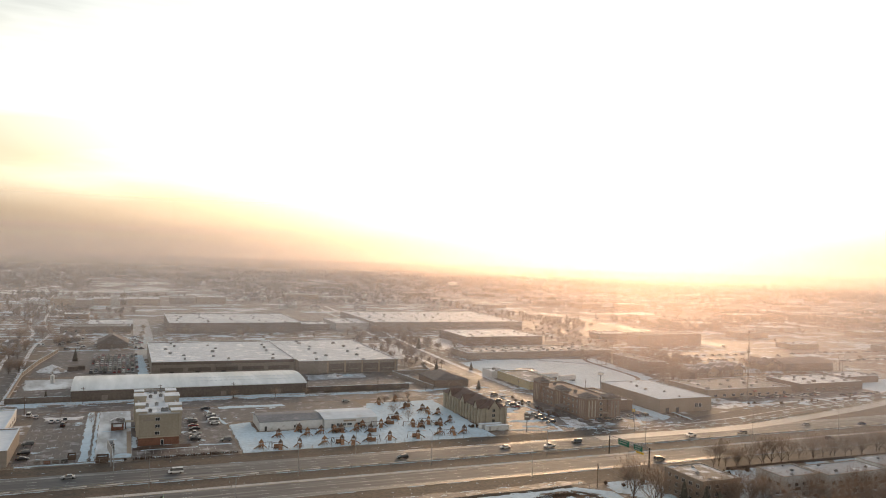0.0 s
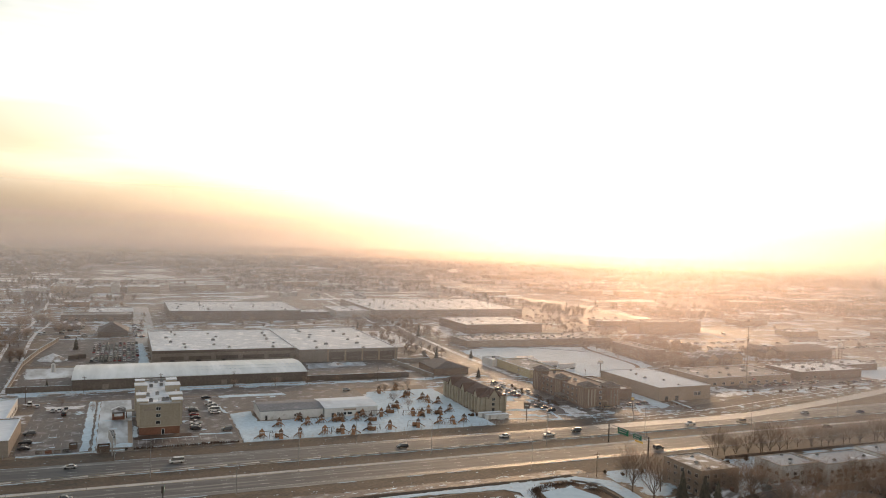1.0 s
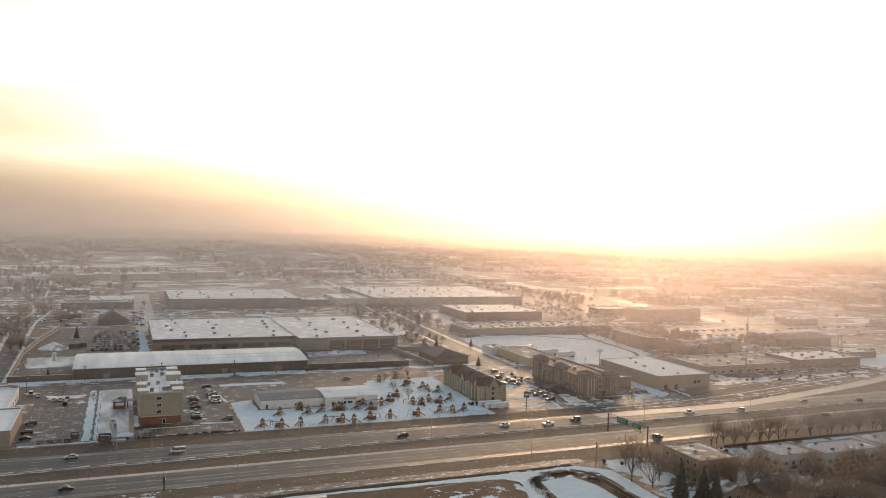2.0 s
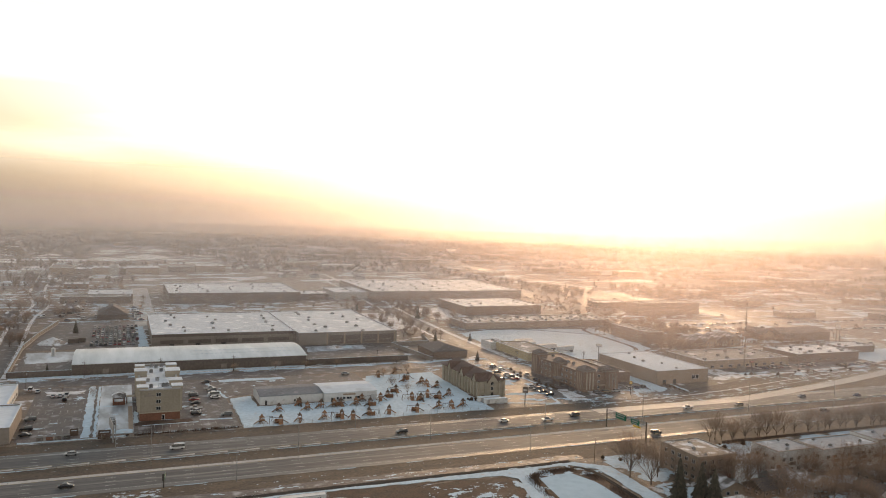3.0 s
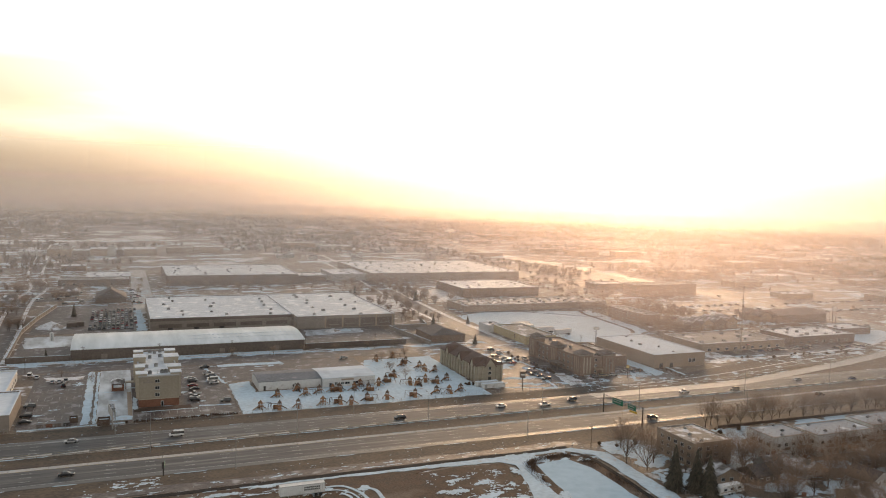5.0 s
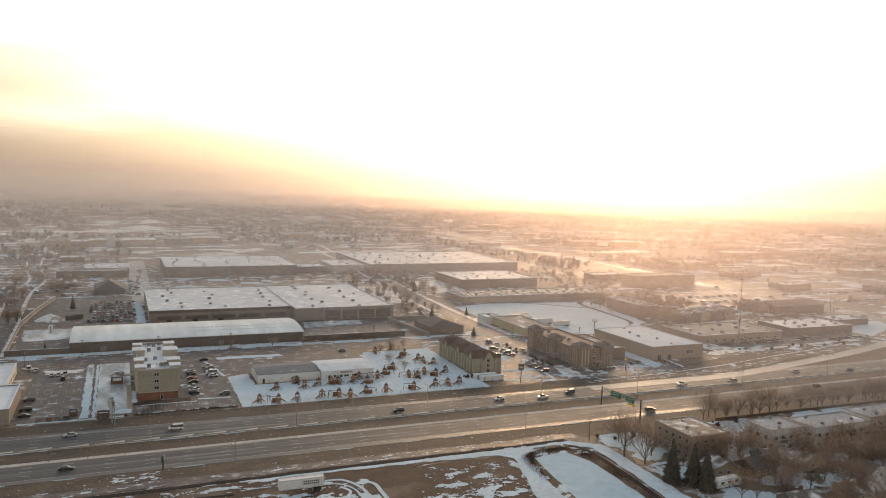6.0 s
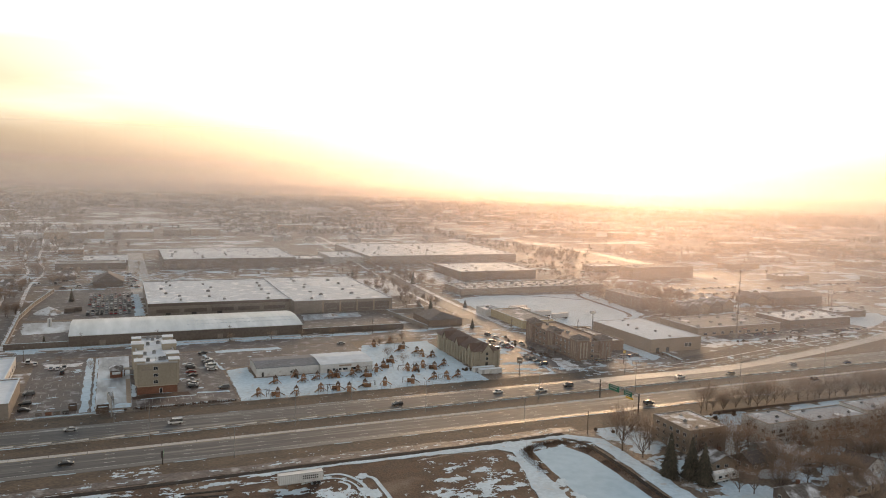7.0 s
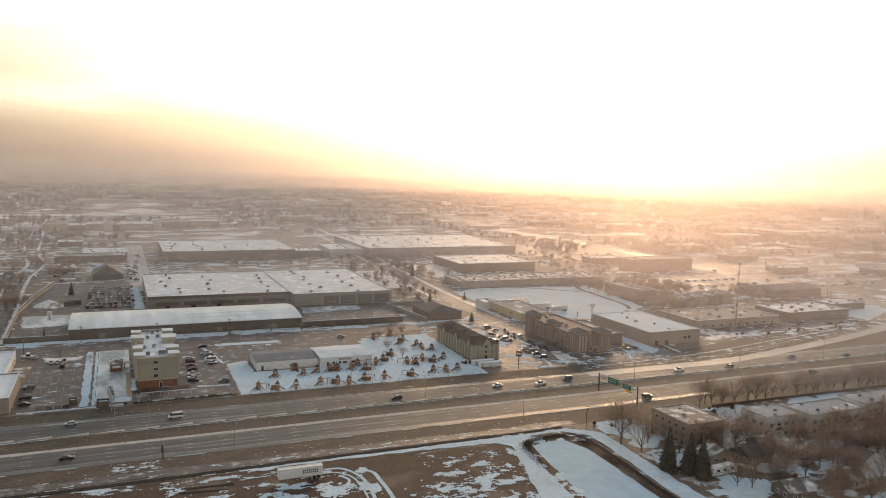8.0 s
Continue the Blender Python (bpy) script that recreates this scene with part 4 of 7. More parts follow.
def hotel():
    """Four storeys, beige over a brick ground floor, stair towers and small roof blocks."""
    W, D, H = 15.7, 56.0, 12.8
    b = thing("hotel", at(7.0, 338.5), "four-storey beige hotel with a brick ground floor and frosted flat roof", "hotel")
    part("wall", boxes((0, W, 0, 0.35, 3.3, H), (0, W, D - 0.35, D, 3.3, H), (0, 0.35, 0.35, D - 0.35, 3.3, H), (W - 0.35, W, 0.35, D - 0.35, 3.3, H)), M["beige"], b)
    part("base_storey", boxes((-0.1, W + 0.1, -0.1, D + 0.1, 0, 3.2)), M["brick"], b, "red-brown brick ground floor")
    part("string_course", boxes((-0.2, W + 0.2, -0.2, D + 0.2, 3.2, 3.55)), M["cream"], b, "pale stone band")
    part("roof", boxes((0.35, W - 0.35, 0.35, D - 0.35, H - 0.9, H - 0.6)), M["roof_snow"], b)
    e = 0.25
    part("cornice", boxes((-e, W + e, -e, 0.5, H, H + 0.45), (-e, W + e, D - 0.5, D + e, H, H + 0.45), (-e, 0.5, 0.5, D - 0.5, H, H + 0.45), (W - 0.5, W + e, 0.5, D - 0.5, H, H + 0.45)), M["grey_wall"], b, "pale grey cornice")
    for x0, x1, y0, y1, h in ((-1.2, 2.4, 12, 17, 14.4), (-1.6, 3.4, 30, 36, 15.0), (W - 3.6, W + 1.4, 10, 15, 14.4), (W - 4.4, W + 1.6, 28, 35, 15.0), (-1.2, 2.6, 46, 50, 14.2), (W - 3.2, W + 1.2, 46, 51, 14.2), (-1.0, 3.0, 1.0, 6, 13.9), (W - 3.0, W + 1.0, 1.0, 6.0, 13.9)):
        t = part("stair_tower", boxes((x0, x1, y0, y1, 3.6, h), (x0 - 0.2, x1 + 0.2, y0 - 0.2, y1 + 0.2, h - 0.9, h - 0.25)), M["cream"], b, "cream wall bay rising over the roof")
        part("cap", boxes((x0 - 0.3, x1 + 0.3, y0 - 0.3, y1 + 0.3, h, h + 0.25)), M["roof_white"], t, "frosted white cap")
    for x, y in ((4.5, 8), (9.5, 9), (11, 9.3), (7.5, 22), (5.5, 40), (10, 42), (8, 50), (6, 53), (10.5, 53), (3.5, 20)):
        roof_unit(b, x, y, H - 0.6, 1.5, 1.2, 1.3)
    for y in (7.6, 10.4):
        part("roof_rail", boxes((7.5, 12.5, y, y + 0.08, H + 0.35, H + 0.45), *[(7.5 + k * 1.63, 7.6 + k * 1.63, y, y + 0.08, H - 0.6, H + 0.35) for k in range(4)]), M["metal"], b)
    for z in (4.3, 7.2, 10.1):
        for x in (7.2,):
            window(b, "front", x, z, 1.9, 1.5, W, D)
        for i in range(12):
            window(b, "left", 3.5 + i * 4.3, z, 1.5, 1.5, W, D)
    part("door", boxes((8.6, 9.8, -0.16, 0.0, 0, 2.3)), M["trim"], b, "white-framed end door")
    part("door_glass", boxes((8.75, 9.65, -0.2, -0.1, 0.15, 2.15)), M["glass"], b)
    window(b, "front", 6.6, 0.6, 1.8, 1.6, W, D)
    # name board without letters
    part("name_board", boxes((1.6, 5.6, -0.14, 0.02, 10.2, 10.9)), M["taupe_wall"], b, "faint grey-brown name board")
    part("emblem", boxes((3.0, 4.2, -0.14, 0.02, 11.0, 11.7)), M["taupe_wall"], b)


hotel()


def canopy():
    b = thing("entrance_canopy", at(-3.8, 369), "small hotel entrance canopy with hipped snowy roof on brick piers", "canopy")
    W, D = 5.2, 8.0
    for x, y in ((0.4, 0.4), (W - 0.4, 0.4), (0.4, D - 0.4), (W - 0.4, D - 0.4)):
        part("pier", boxes((x - 0.35, x + 0.35, y - 0.35, y + 0.35, 0, 2.8)), M["brick"], b)
    part("low_wall", boxes((0.76, W - 0.76, 0.2, 0.5, 0, 1.5), (0.2, 0.5, 0.76, D - 0.76, 0, 1.5)), M["brick"], b)
    part("beam", boxes((0, W, 0, D, 2.8, 3.5)), M["brown_wall"], b)
    bm = bmesh.new()
    q = [bm.verts.new(p) for p in ((-0.4, -0.4, 3.5), (W + 0.4, -0.4, 3.5), (W + 0.4, D + 0.4, 3.5), (-0.4, D + 0.4, 3.5), (W / 2, 2.6, 4.9), (W / 2, D - 2.6, 4.9))]
    for f in ((0, 1, 4), (1, 2, 5, 4), (2, 3, 5), (3, 0, 4, 5), (3, 2, 1, 0)):
        bm.faces.new([q[i] for i in f])
    part("roof", bm, M["shingle_snowy"], b)
    part("link_roof", boxes((W + 0.5, 10.8, 2.4, 5.6, 2.9, 3.2)), M["cream"], b)
    part("link_post", boxes((W + 0.6, W + 0.9, 2.5, 2.8, 0, 2.9)), M["brick"], b)


canopy()


def storage_shed():
    """The long low storage building under a ribbed, gently arched metal roof."""
    W, D, EAVE, RISE = 123.5, 46.0, 5.6, 2.0
    b = thing("storage_building", at(-24, 441.5), "long dark-walled storage building with a frosted ribbed metal roof", "warehouse")

    def arch(y):
        return EAVE + RISE * (1 - abs(2 * y / D - 1) ** 1.6)

    ys = [D * k / 16 for k in range(17)]
    bm = bmesh.new()
    for x, flip in ((0, False), (W, True)):
        ring = [bm.verts.new((x, 0, 0))] + [bm.verts.new((x, y, arch(y) - 0.02)) for y in ys] + [bm.verts.new((x, D, 0))]
        bm.faces.new(ring[::-1] if flip else ring)
    for y in (0, D):
        bm.faces.new([bm.verts.new(p) for p in ((0, y, 0), (W, y, 0), (W, y, EAVE), (0, y, EAVE))])
    part("wall", bm, M["brown_wall"], b)
    bm = bmesh.new()
    prof = [(-0.5, EAVE - 0.2)] + [(y, arch(y)) for y in ys] + [(D + 0.5, EAVE - 0.2)]
    rows_ = [[bm.verts.new((x, y, z + t)) for y, z in prof] for t in (0.0, 0.22) for x in (-0.4, W + 0.4)]
    n = len(prof)
    for i in range(n - 1):
        bm.faces.new((rows_[2][i], rows_[3][i], rows_[3][i + 1], rows_[2][i + 1]))
        for r0, r1 in ((0, 2), (3, 1)):
            bm.faces.new((rows_[r0][i], rows_[r1][i], rows_[r1][i + 1], rows_[r0][i + 1]))
    for i in (0, n - 1):
        bm.faces.new((rows_[0][i], rows_[1][i], rows_[3][i], rows_[2][i]))
    part("roof", bm, M["roof_metal"], b)
    bm = bmesh.new()
    x = 0.4
    while x <= W:
        for (y0, z0), (y1, z1) in zip(prof, prof[1:]):
            lo = [bm.verts.new(p) for p in ((x - 0.06, y0, z0 + 0.225), (x + 0.06, y0, z0 + 0.225), (x + 0.06, y1, z1 + 0.225), (x - 0.06, y1, z1 + 0.225))]
            hi = [bm.verts.new(v.co + Vector((0, 0, 0.09))) for v in lo]
            bm.faces.new(hi)
            bm.faces.new((lo[0], lo[3], hi[3], hi[0]))
            bm.faces.new((lo[1], hi[1], hi[2], lo[2]))
        x += 1.5
    tagged(part("roof_seams", bm, M["roof_metal"], b), kind="stuff")
    guard = part("snow_guard", boxes((0, 1.2, 0, 0.5, 0.2, 0.45)), M["roof_white"], b)
    for row in (9.0, 16.0):
        for i in range(24):
            q = guard if row == 9.0 and i == 0 else new("snow_guard", guard.data)
            q.parent, q.matrix_basis = b, pose(60 + i * 2.6, row, arch(row))
    for i in range(28):
        part("roller_door", boxes((1.5 + i * 4.35, 4.5 + i * 4.35, -0.06, 0.02, 0, 2.6)), M["taupe_wall"] if i % 7 == 3 else M["brown_wall"], b)
    part("gutter", boxes((-0.3, W + 0.3, -0.72, -0.52, 5.4, 5.62)), M["trim"], b)


storage_shed()


def yard_wall(name, pts, h, material, label, cap="snow", post=6.0, frame_stuff=None):
    """A wall in straight runs with posts and a snowy top."""
    b = thing(name, G.copy(), label, "wall")
    for (a0, b0), (a1, b1) in zip(pts, pts[1:]):
        ln = math.hypot(a1 - a0, b1 - b0)
        m = pose(a0, b0, 0, 0, 0, math.degrees(math.atan2(b1 - b0, a1 - a0)))
        p = part("panel", boxes((0, ln, -0.12, 0.12, 0, h)), M[material], b)
        if frame_stuff:
            c = part("rail", boxes((0, ln, -0.3, -0.121, 0, 0.55)), M[frame_stuff], b)
            c.matrix_basis = m
        p.matrix_basis = m
        c = part("coping", boxes((0, ln, -0.2, 0.2, h, h + 0.12)), M[cap], b)
        c.matrix_basis = m
        for i in range(int(ln / post) + 1):
            k = 0.5 if frame_stuff else 0.2
            q = part("post", boxes((i * post - k, i * post + k, -0.26, -0.121, 0.56 if frame_stuff else 0, h)), M[frame_stuff or material], b)
            q.matrix_basis = m


yard_wall("yard_wall", [(-54, 440.5), (-24.3, 440.5)], 3.0, "brown_wall", "dark brown yard wall with a frosted top")
yard_wall("yard_wall", [(99.9, 441), (163, 441)], 3.0, "brown_wall", "dark brown yard wall with a frosted top")
yard_wall("yard_wall", [(176, 433), (169, 491), (197, 493), (203, 522)], 2.6, "taupe_wall", "grey-brown yard wall with a frosted top")
yard_wall("yard_wall", [(-54.3, 441), (-56, 525), (-52, 575), (-44, 635)], 2.8, "brown_wall", "dark panel wall with pale posts and a frosted top", "snow", 5.0, "grey_wall")

# the big warehouses behind
b = flat_building("warehouse", "wide low warehouse with taupe walls and frosted white roof", "warehouse", 17.4, 108.4, 516, 620, 8.5, "taupe_wall", "roof_snow", 16, seed=2, doors=[(12 + i * 16, 3.0, 3.4) for i in range(3)])
for i in range(5):
    part("wall_panel", boxes((5 + i * 17, 19 + i * 17, -0.1, -0.002, 2.2, 4.6)), M["brown_wall"], b)
part("fascia", boxes((0, 90, -0.08, 0.0, 6.6, 8.4)), M["brown_wall"], b)
b = flat_building("warehouse", "wide warehouse wing with dark loading bays and frosted roof", "warehouse", 108.6, 177.6, 505, 622, 8.5, "taupe_wall", "roof_snow", 13, seed=3)
for i in range(4):
    p = part("loading_bay", boxes((20.2 + i * 12, 30.8 + i * 12, -0.12, -0.002, 0.6, 6.4)), M["brown_wall"], b)
    part("bay_strip", boxes((22 + i * 12, 29 + i * 12, -0.2, -0.121, 2.0 + 0.4 * (i % 2), 2.5 + 0.4 * (i % 2))), M["taupe_wall"], p)
for i in range(5):
    part("pilaster", boxes((19.5 + i * 12 - 0.5, 19.5 + i * 12 + 0.5, -0.3, 0.0, 0, 8.4)), M["tan"], b)
flat_building("warehouse", "distant warehouse with dark walls and frosted white roof", "warehouse", 40, 164, 758, 862, 9.5, "brown_wall", "roof_snow", 30, seed=4)
flat_building("warehouse", "low distant annex with frosted roof", "warehouse", 164.3, 196, 770, 800, 6.5, "brown_wall", "roof_snow", 4, seed=44)
flat_building("warehouse", "distant factory hall with frosted roof and many vents", "warehouse", 240, 412, 756, 893, 9.5, "taupe_wall", "roof_snow", 48, seed=5)
flat_building("warehouse", "low grey front wing of the distant factory", "warehouse", 204, 239.7, 775, 830, 7.0, "grey_wall", "roof_snow", 6, seed=6)
flat_building("warehouse", "square warehouse with brown walls and frosted roof", "warehouse", 288, 366.5, 632, 697, 8.0, "rust_wall", "roof_snow", 14, seed=7)
flat_building("depot", "long low depot with a roof full of vents and snow", "depot", 252, 387, 551, 585, 5.2, "tan", "roof_patchy", 44, seed=8)
flat_building("store", "white-roofed box store with tan masonry walls", "store", 272, 307.5, 340, 396, 7.6, "tan", "roof_white", 5, seed=9, windows=[("front", 25, 2.6, 2, 2.2, 2.2, 2.2)], doors=[(5, 2.2, 2.6), (12, 2.2, 2.6)], parapet=0.15, unit_size=0.6)
flat_building("yellow_shed", "pale yellow metal-sided workshop with grey roof", "workshop", 235, 257, 419, 464, 5.2, "yellow_wall", "roof_grey", 0, seed=10)
flat_building("workshop", "small white workshop with flat frosted roof", "workshop", 231, 243, 464, 479, 4.6, "white_wall", "roof_snow", 2, seed=11)
flat_building("office", "low white-roofed building beside the car park", "office", -92, -44.5, 358.5, 401.5, 5.0, "white_wall", "roof_white", 4, seed=12, windows=[("right", 6, 6, 6, 1.0, 3.0, 1.6)])
flat_building("office", "low building with banded grey-brown walls and frosted roof", "office", -95, -38.2, 319.0, 356, 6.2, "taupe_wall", "roof_white", 3, seed=13, windows=[("front", 40, 5, 3, 3.4, 3.2, 1.4)])
flat_building("shop_row", "row of low shops with snowy flat roof", "shops", 330, 398, 368, 404, 5.4, "tan", "roof_grey", 12, seed=14, windows=[("front", 6, 7, 9, 0.9, 2.6, 1.5)])
b = flat_building("shop_row", "long low brown shops with snowy flat roof", "shops", 411, 467, 372, 402, 5.6, "brown_wall", "roof_snow", 12, seed=15, windows=[("front", 6, 7, 7, 0.9, 2.6, 1.5)])
flat_building("shop_row", "small flat-roofed shop near the arterial road", "shops", 476, 508, 392, 412, 4.8, "brown_wall", "roof_snow", 5, seed=16)
flat_building("mid_rise", "broad dark brick block of four storeys", "apartments", 457, 530, 603, 624, 11.6, "brown_wall", "roof_grey", 5, seed=17, windows=[("front", 4, 5.4, 10, z, 1.7, 1.3) for z in (1.1, 3.9, 6.7)])
flat_building("brick_apartments", "three-storey brick apartment house with pale windows", "apartments", 357, 371, 459, 505, 8.6, "rust_wall", "roof_grey", 5, seed=18, windows=[("left", 3.5, 4.6, 9, z, 1.6, 1.4) for z in (0.9, 3.6, 6.3)])
gable_building("hall", "dark-roofed brown hall with a pale gable end", "hall", 474, 526, 446, 470, 6.0, 9.0, "brown_wall", "shingle", "u", hip=3)
gable_building("hall", "brown hall wing with a pale gable front", "hall", 462, 473.5, 452, 474, 5.0, 8.5, "tan", "shingle", "v")
gable_building("restaurant", "brown hip-roofed restaurant behind the yard wall", "restaurant", 180, 203, 441, 469, 4.2, 7.6, "rust_wall", "shingle", "v", hip=8)
for i, (u, v) in enumerate([(372, 428), (386, 431), (400, 434), (414, 437)]):
    gable_building("town_house", "gabled town house with snow-dusted roof", "house", u, u + 10.5, v, v + 16, 5.5, 9.0, "tan" if i % 2 else "brown_wall", "shingle_snowy", "v", windows=[("front", 2.5, 2.8, 3, z, 1.2, 1.3) for z in (0.9, 3.4)], group="gabled town houses")


def sales_shed():
    """Low white shed of two halves on the playset yard."""
    b = gable_building("sales_shed", "low white metal shed with a grey and white roof", "shed", 58.5, 87.6, 352.0, 372, 4.0, 5.0, "white_wall", "roof_felt", "u", windows=[("front", 16, 3, 1, 0.9, 1.0, 1.2)], over=0.3)
    part("door", boxes((2.2, 3.2, -0.07, 0.02, 0, 2.1)), M["dark_metal"], b)
    part("door", boxes((17, 18.0, -0.07, 0.02, 0, 2.1)), M["dark_metal"], b)
    b = gable_building("sales_shed", "low white shed wing with a snow-white roof", "shed", 87.9, 113.5, 349.5, 371, 4.3, 5.2, "white_wall", "roof_white", "u", windows=[("front", 6.5, 3, 2, 0.9, 1.4, 1.4), ("front", 12, 4, 2, 1.0, 2.4, 1.2)], over=0.3)
    part("door", boxes((3.2, 4.3, -0.07, 0.02, 0, 2.1)), M["dark_metal"], b)
    part("sign_board", boxes((9, 15, -0.1, 0.02, 2.9, 3.7)), M["tan"], b)


sales_shed()


def motel():
    """Three storeys, cream siding with bays, steep dark roof with small gables."""
    W, D, MU, MV = 14.0, 48.0, 163.0, 338.5
    b = gable_building("motel", "cream three-storey motel with red-brown shingle roof and small gables", "motel", MU, MU + 14, MV, MV + 48, 8.2, 11.6, "cream", "shingle_brown", "v", hip=4.5, over=0.5,
                       windows=[("left", 2.9, 3.55, 13, z, 0.8, 1.3) for z in (0.8, 3.5, 6.0)] + [("front", 7.0, 3.0, 1, z, 1.6, 1.6) for z in (3.5, 6.0)])
    for i in range(13):
        part("bay", boxes((-1.0, 0, 1.1 + i * 3.55 - 0.5, 1.1 + i * 3.55 + 0.5, 0, 8.0)), M["cream"], b)
    for y in (4.5, 20, 36):
        bm = bmesh.new()
        q = [bm.verts.new(p) for p in ((-0.9, y - 2.6, 7.6), (-0.9, y + 2.6, 7.6), (-0.9, y, 11.2), (4.5, y - 2.6, 7.6), (4.5, y + 2.6, 7.6), (5.6, y, 11.2))]
        for f in ((0, 2, 1), (0, 3, 5, 2), (2, 5, 4, 1), (0, 1, 4, 3), (3, 4, 5)):
            bm.faces.new([q[k] for k in f])
        g = part("gable", bm, M["cream"], b)
        bm = bmesh.new()
        for s in (-1, 1):
            v = [bm.verts.new(p) for p in ((-1.2, y + s * 3.0, 7.35), (-1.2, y, 11.45), (5.6, y, 11.45), (5.0, y + s * 3.0, 7.35))]
            w = [bm.verts.new(x.co + Vector((0, 0, 0.2))) for x in v]
            bm.faces.new(w)
            bm.faces.new(v[::-1])
            bm.faces.new((v[0], v[1], w[1], w[0]))
        part("gable_roof", bm, M["shingle_brown"], g)
    bm = bmesh.new()
    q = [bm.verts.new(p) for p in ((4, -0.9, 7.6), (10, -0.9, 7.6), (7, -0.9, 11.6))]
    bm.faces.new(q)
    g = part("gable", bm, M["cream"], b)
    bm = bmesh.new()
    for s in (-1, 1):
        v = [bm.verts.new(p) for p in ((7 + s * 3.4, -1.2, 7.3), (7, -1.2, 11.8), (7, 5, 11.8), (7 + s * 3.4, 4, 7.3))]
        w = [bm.verts.new(x.co + Vector((0, 0, 0.2))) for x in v]
        bm.faces.new(w)
        bm.faces.new(v[::-1])
        bm.faces.new((v[0], v[1], w[1], w[0]))
    part("gable_roof", bm, M["shingle_brown"], g)
    for x in (0.6, 3.2, 10.8, 13.4):
        part("bay", boxes((x - 0.5, x + 0.5, -0.7, 0, 0, 8.0)), M["cream"], b)
    part("door", boxes((6.3, 7.7, -0.1, 0.02, 0, 2.4)), M["dark_metal"], b)


motel()


def inn():
    """The brown inn: long body, hip-roofed corner towers, pale window strips."""
    W, D, H = 20.0, 55.5, 9.6
    b = flat_building("inn", "dark brown three-storey inn with hip-roofed corner towers", "inn", 222.5, 242.5, 337, 392.5, H, "rust_wall", "shingle_brown", 6, seed=20, band="taupe_wall",
                      windows=[("left", 8, 4.4, 9, z, 1.5, 1.4) for z in (1.0, 4.0, 7.0)] + [("front", 9.2, 4.2, 1, z, 1.5, 1.4) for z in (1.0, 4.0, 7.0)])
    for x0, x1, y0, y1, h in ((-1.2, 5, 46, 53, 12.0), (-1.2, 6.5, -1.2, 6, 11.4), (13, 21, -0.8, 6, 10.6), (-0.9, 4, 23, 30, 11.2)):
        t = part("tower", boxes((x0, x1, y0, y1, 0, h)), M["rust_wall"], b)
        bm = bmesh.new()
        o = 0.7
        q = [bm.verts.new(p) for p in ((x0 - o, y0 - o, h), (x1 + o, y0 - o, h), (x1 + o, y1 + o, h), (x0 - o, y1 + o, h), ((x0 + x1) / 2, (y0 + y1) / 2 - 1, h + 2.0), ((x0 + x1) / 2, (y0 + y1) / 2 + 1, h + 2.0))]
        for f in ((0, 1, 4), (1, 2, 5, 4), (2, 3, 5), (3, 0, 4, 5), (3, 2, 1, 0)):
            bm.faces.new([q[i] for i in f])
        part("tower_roof", bm, M["shingle"], t)
        part("eave_band", boxes((x0 - 0.12, x1 + 0.12, y0 - 0.12, y1 + 0.12, h - 0.9, h - 0.35)), M["taupe_wall"], t, "paler band under the eaves")
        for k in (0.25, 0.5, 0.75):
            yy = y0 + (y1 - y0) * k
            part("pale_strip", boxes((x0 - 0.1, x0 - 0.002, yy - 0.32, yy + 0.32, 1.2, h - 1.8)), M["tan"], t)
        if y0 < 0:
            for k in (0.3, 0.55, 0.8):
                xx = x0 + (x1 - x0) * k
                part("pale_strip", boxes((xx - 0.32, xx + 0.32, y0 - 0.1, y0 - 0.002, 1.2, h - 1.8)), M["cream"] if x0 < 0 else M["taupe_wall"], t)
    part("canopy", boxes((-6, -1.3, 14, 22, 3.4, 3.9), (-5.6, -5.2, 14.4, 14.8, 0, 3.4), (-5.6, -5.2, 21.2, 21.6, 0, 3.4)), M["brown_wall"], b)
    part("porch", boxes((8.2, 12.4, -2.6, -0.02, 2.9, 3.3), (8.4, 8.7, -2.4, -2.1, 0, 2.9), (11.9, 12.2, -2.4, -2.1, 0, 2.9)), M["tan"], b)
    flat_building("inn_annex", "low pale-roofed annex of the brown inn", "inn", 243.4, 262, 351, 390, 5.6, "rust_wall", "roof_patchy", 2, seed=21, band="tan")


inn()

# ---- foreground homes ----
def apartment(u0, u1, v0, v1, h, wall, roof, label, seed, turn=0.0):
    W, D = u1 - u0, v1 - v0
    fl = 3 if h > 8.5 else 2
    zs = [1.0 + i * (h - 1.2) / fl for i in range(fl)]
    wins = [("front", 2.5, 3.6, int((W - 2) / 3.6), z, 1.7, 1.4) for z in zs] + [("left", 2.5, 3.6, int((D - 2) / 3.6), z, 1.7, 1.4) for z in zs]
    b = flat_building("apartment_house", label, "apartments", u0, u1, v0, v1, h, wall, roof, 3, wins, seed, parapet=0.12, band="taupe_wall", group="flat-roofed apartment houses", turn=turn, unit_size=0.42)
    for i in range(int(W / 7)):
        for z in zs[1:]:
            part("balcony", boxes((4.2 + i * 7, 6.8 + i * 7, -1.3, 0, z - 0.9, z - 0.75), (4.2 + i * 7, 6.8 + i * 7, -1.32, -1.25, z - 0.75, z + 0.2)), M["wood_dark"], b)
    part("porch", boxes((-1.0, 0, D * 0.4, D * 0.4 + 2.4, 0, 3.0), (-1.2, 0, D * 0.4 - 0.2, D * 0.4 + 2.6, 3.0, 3.2)), M["trim"], b)
    return b


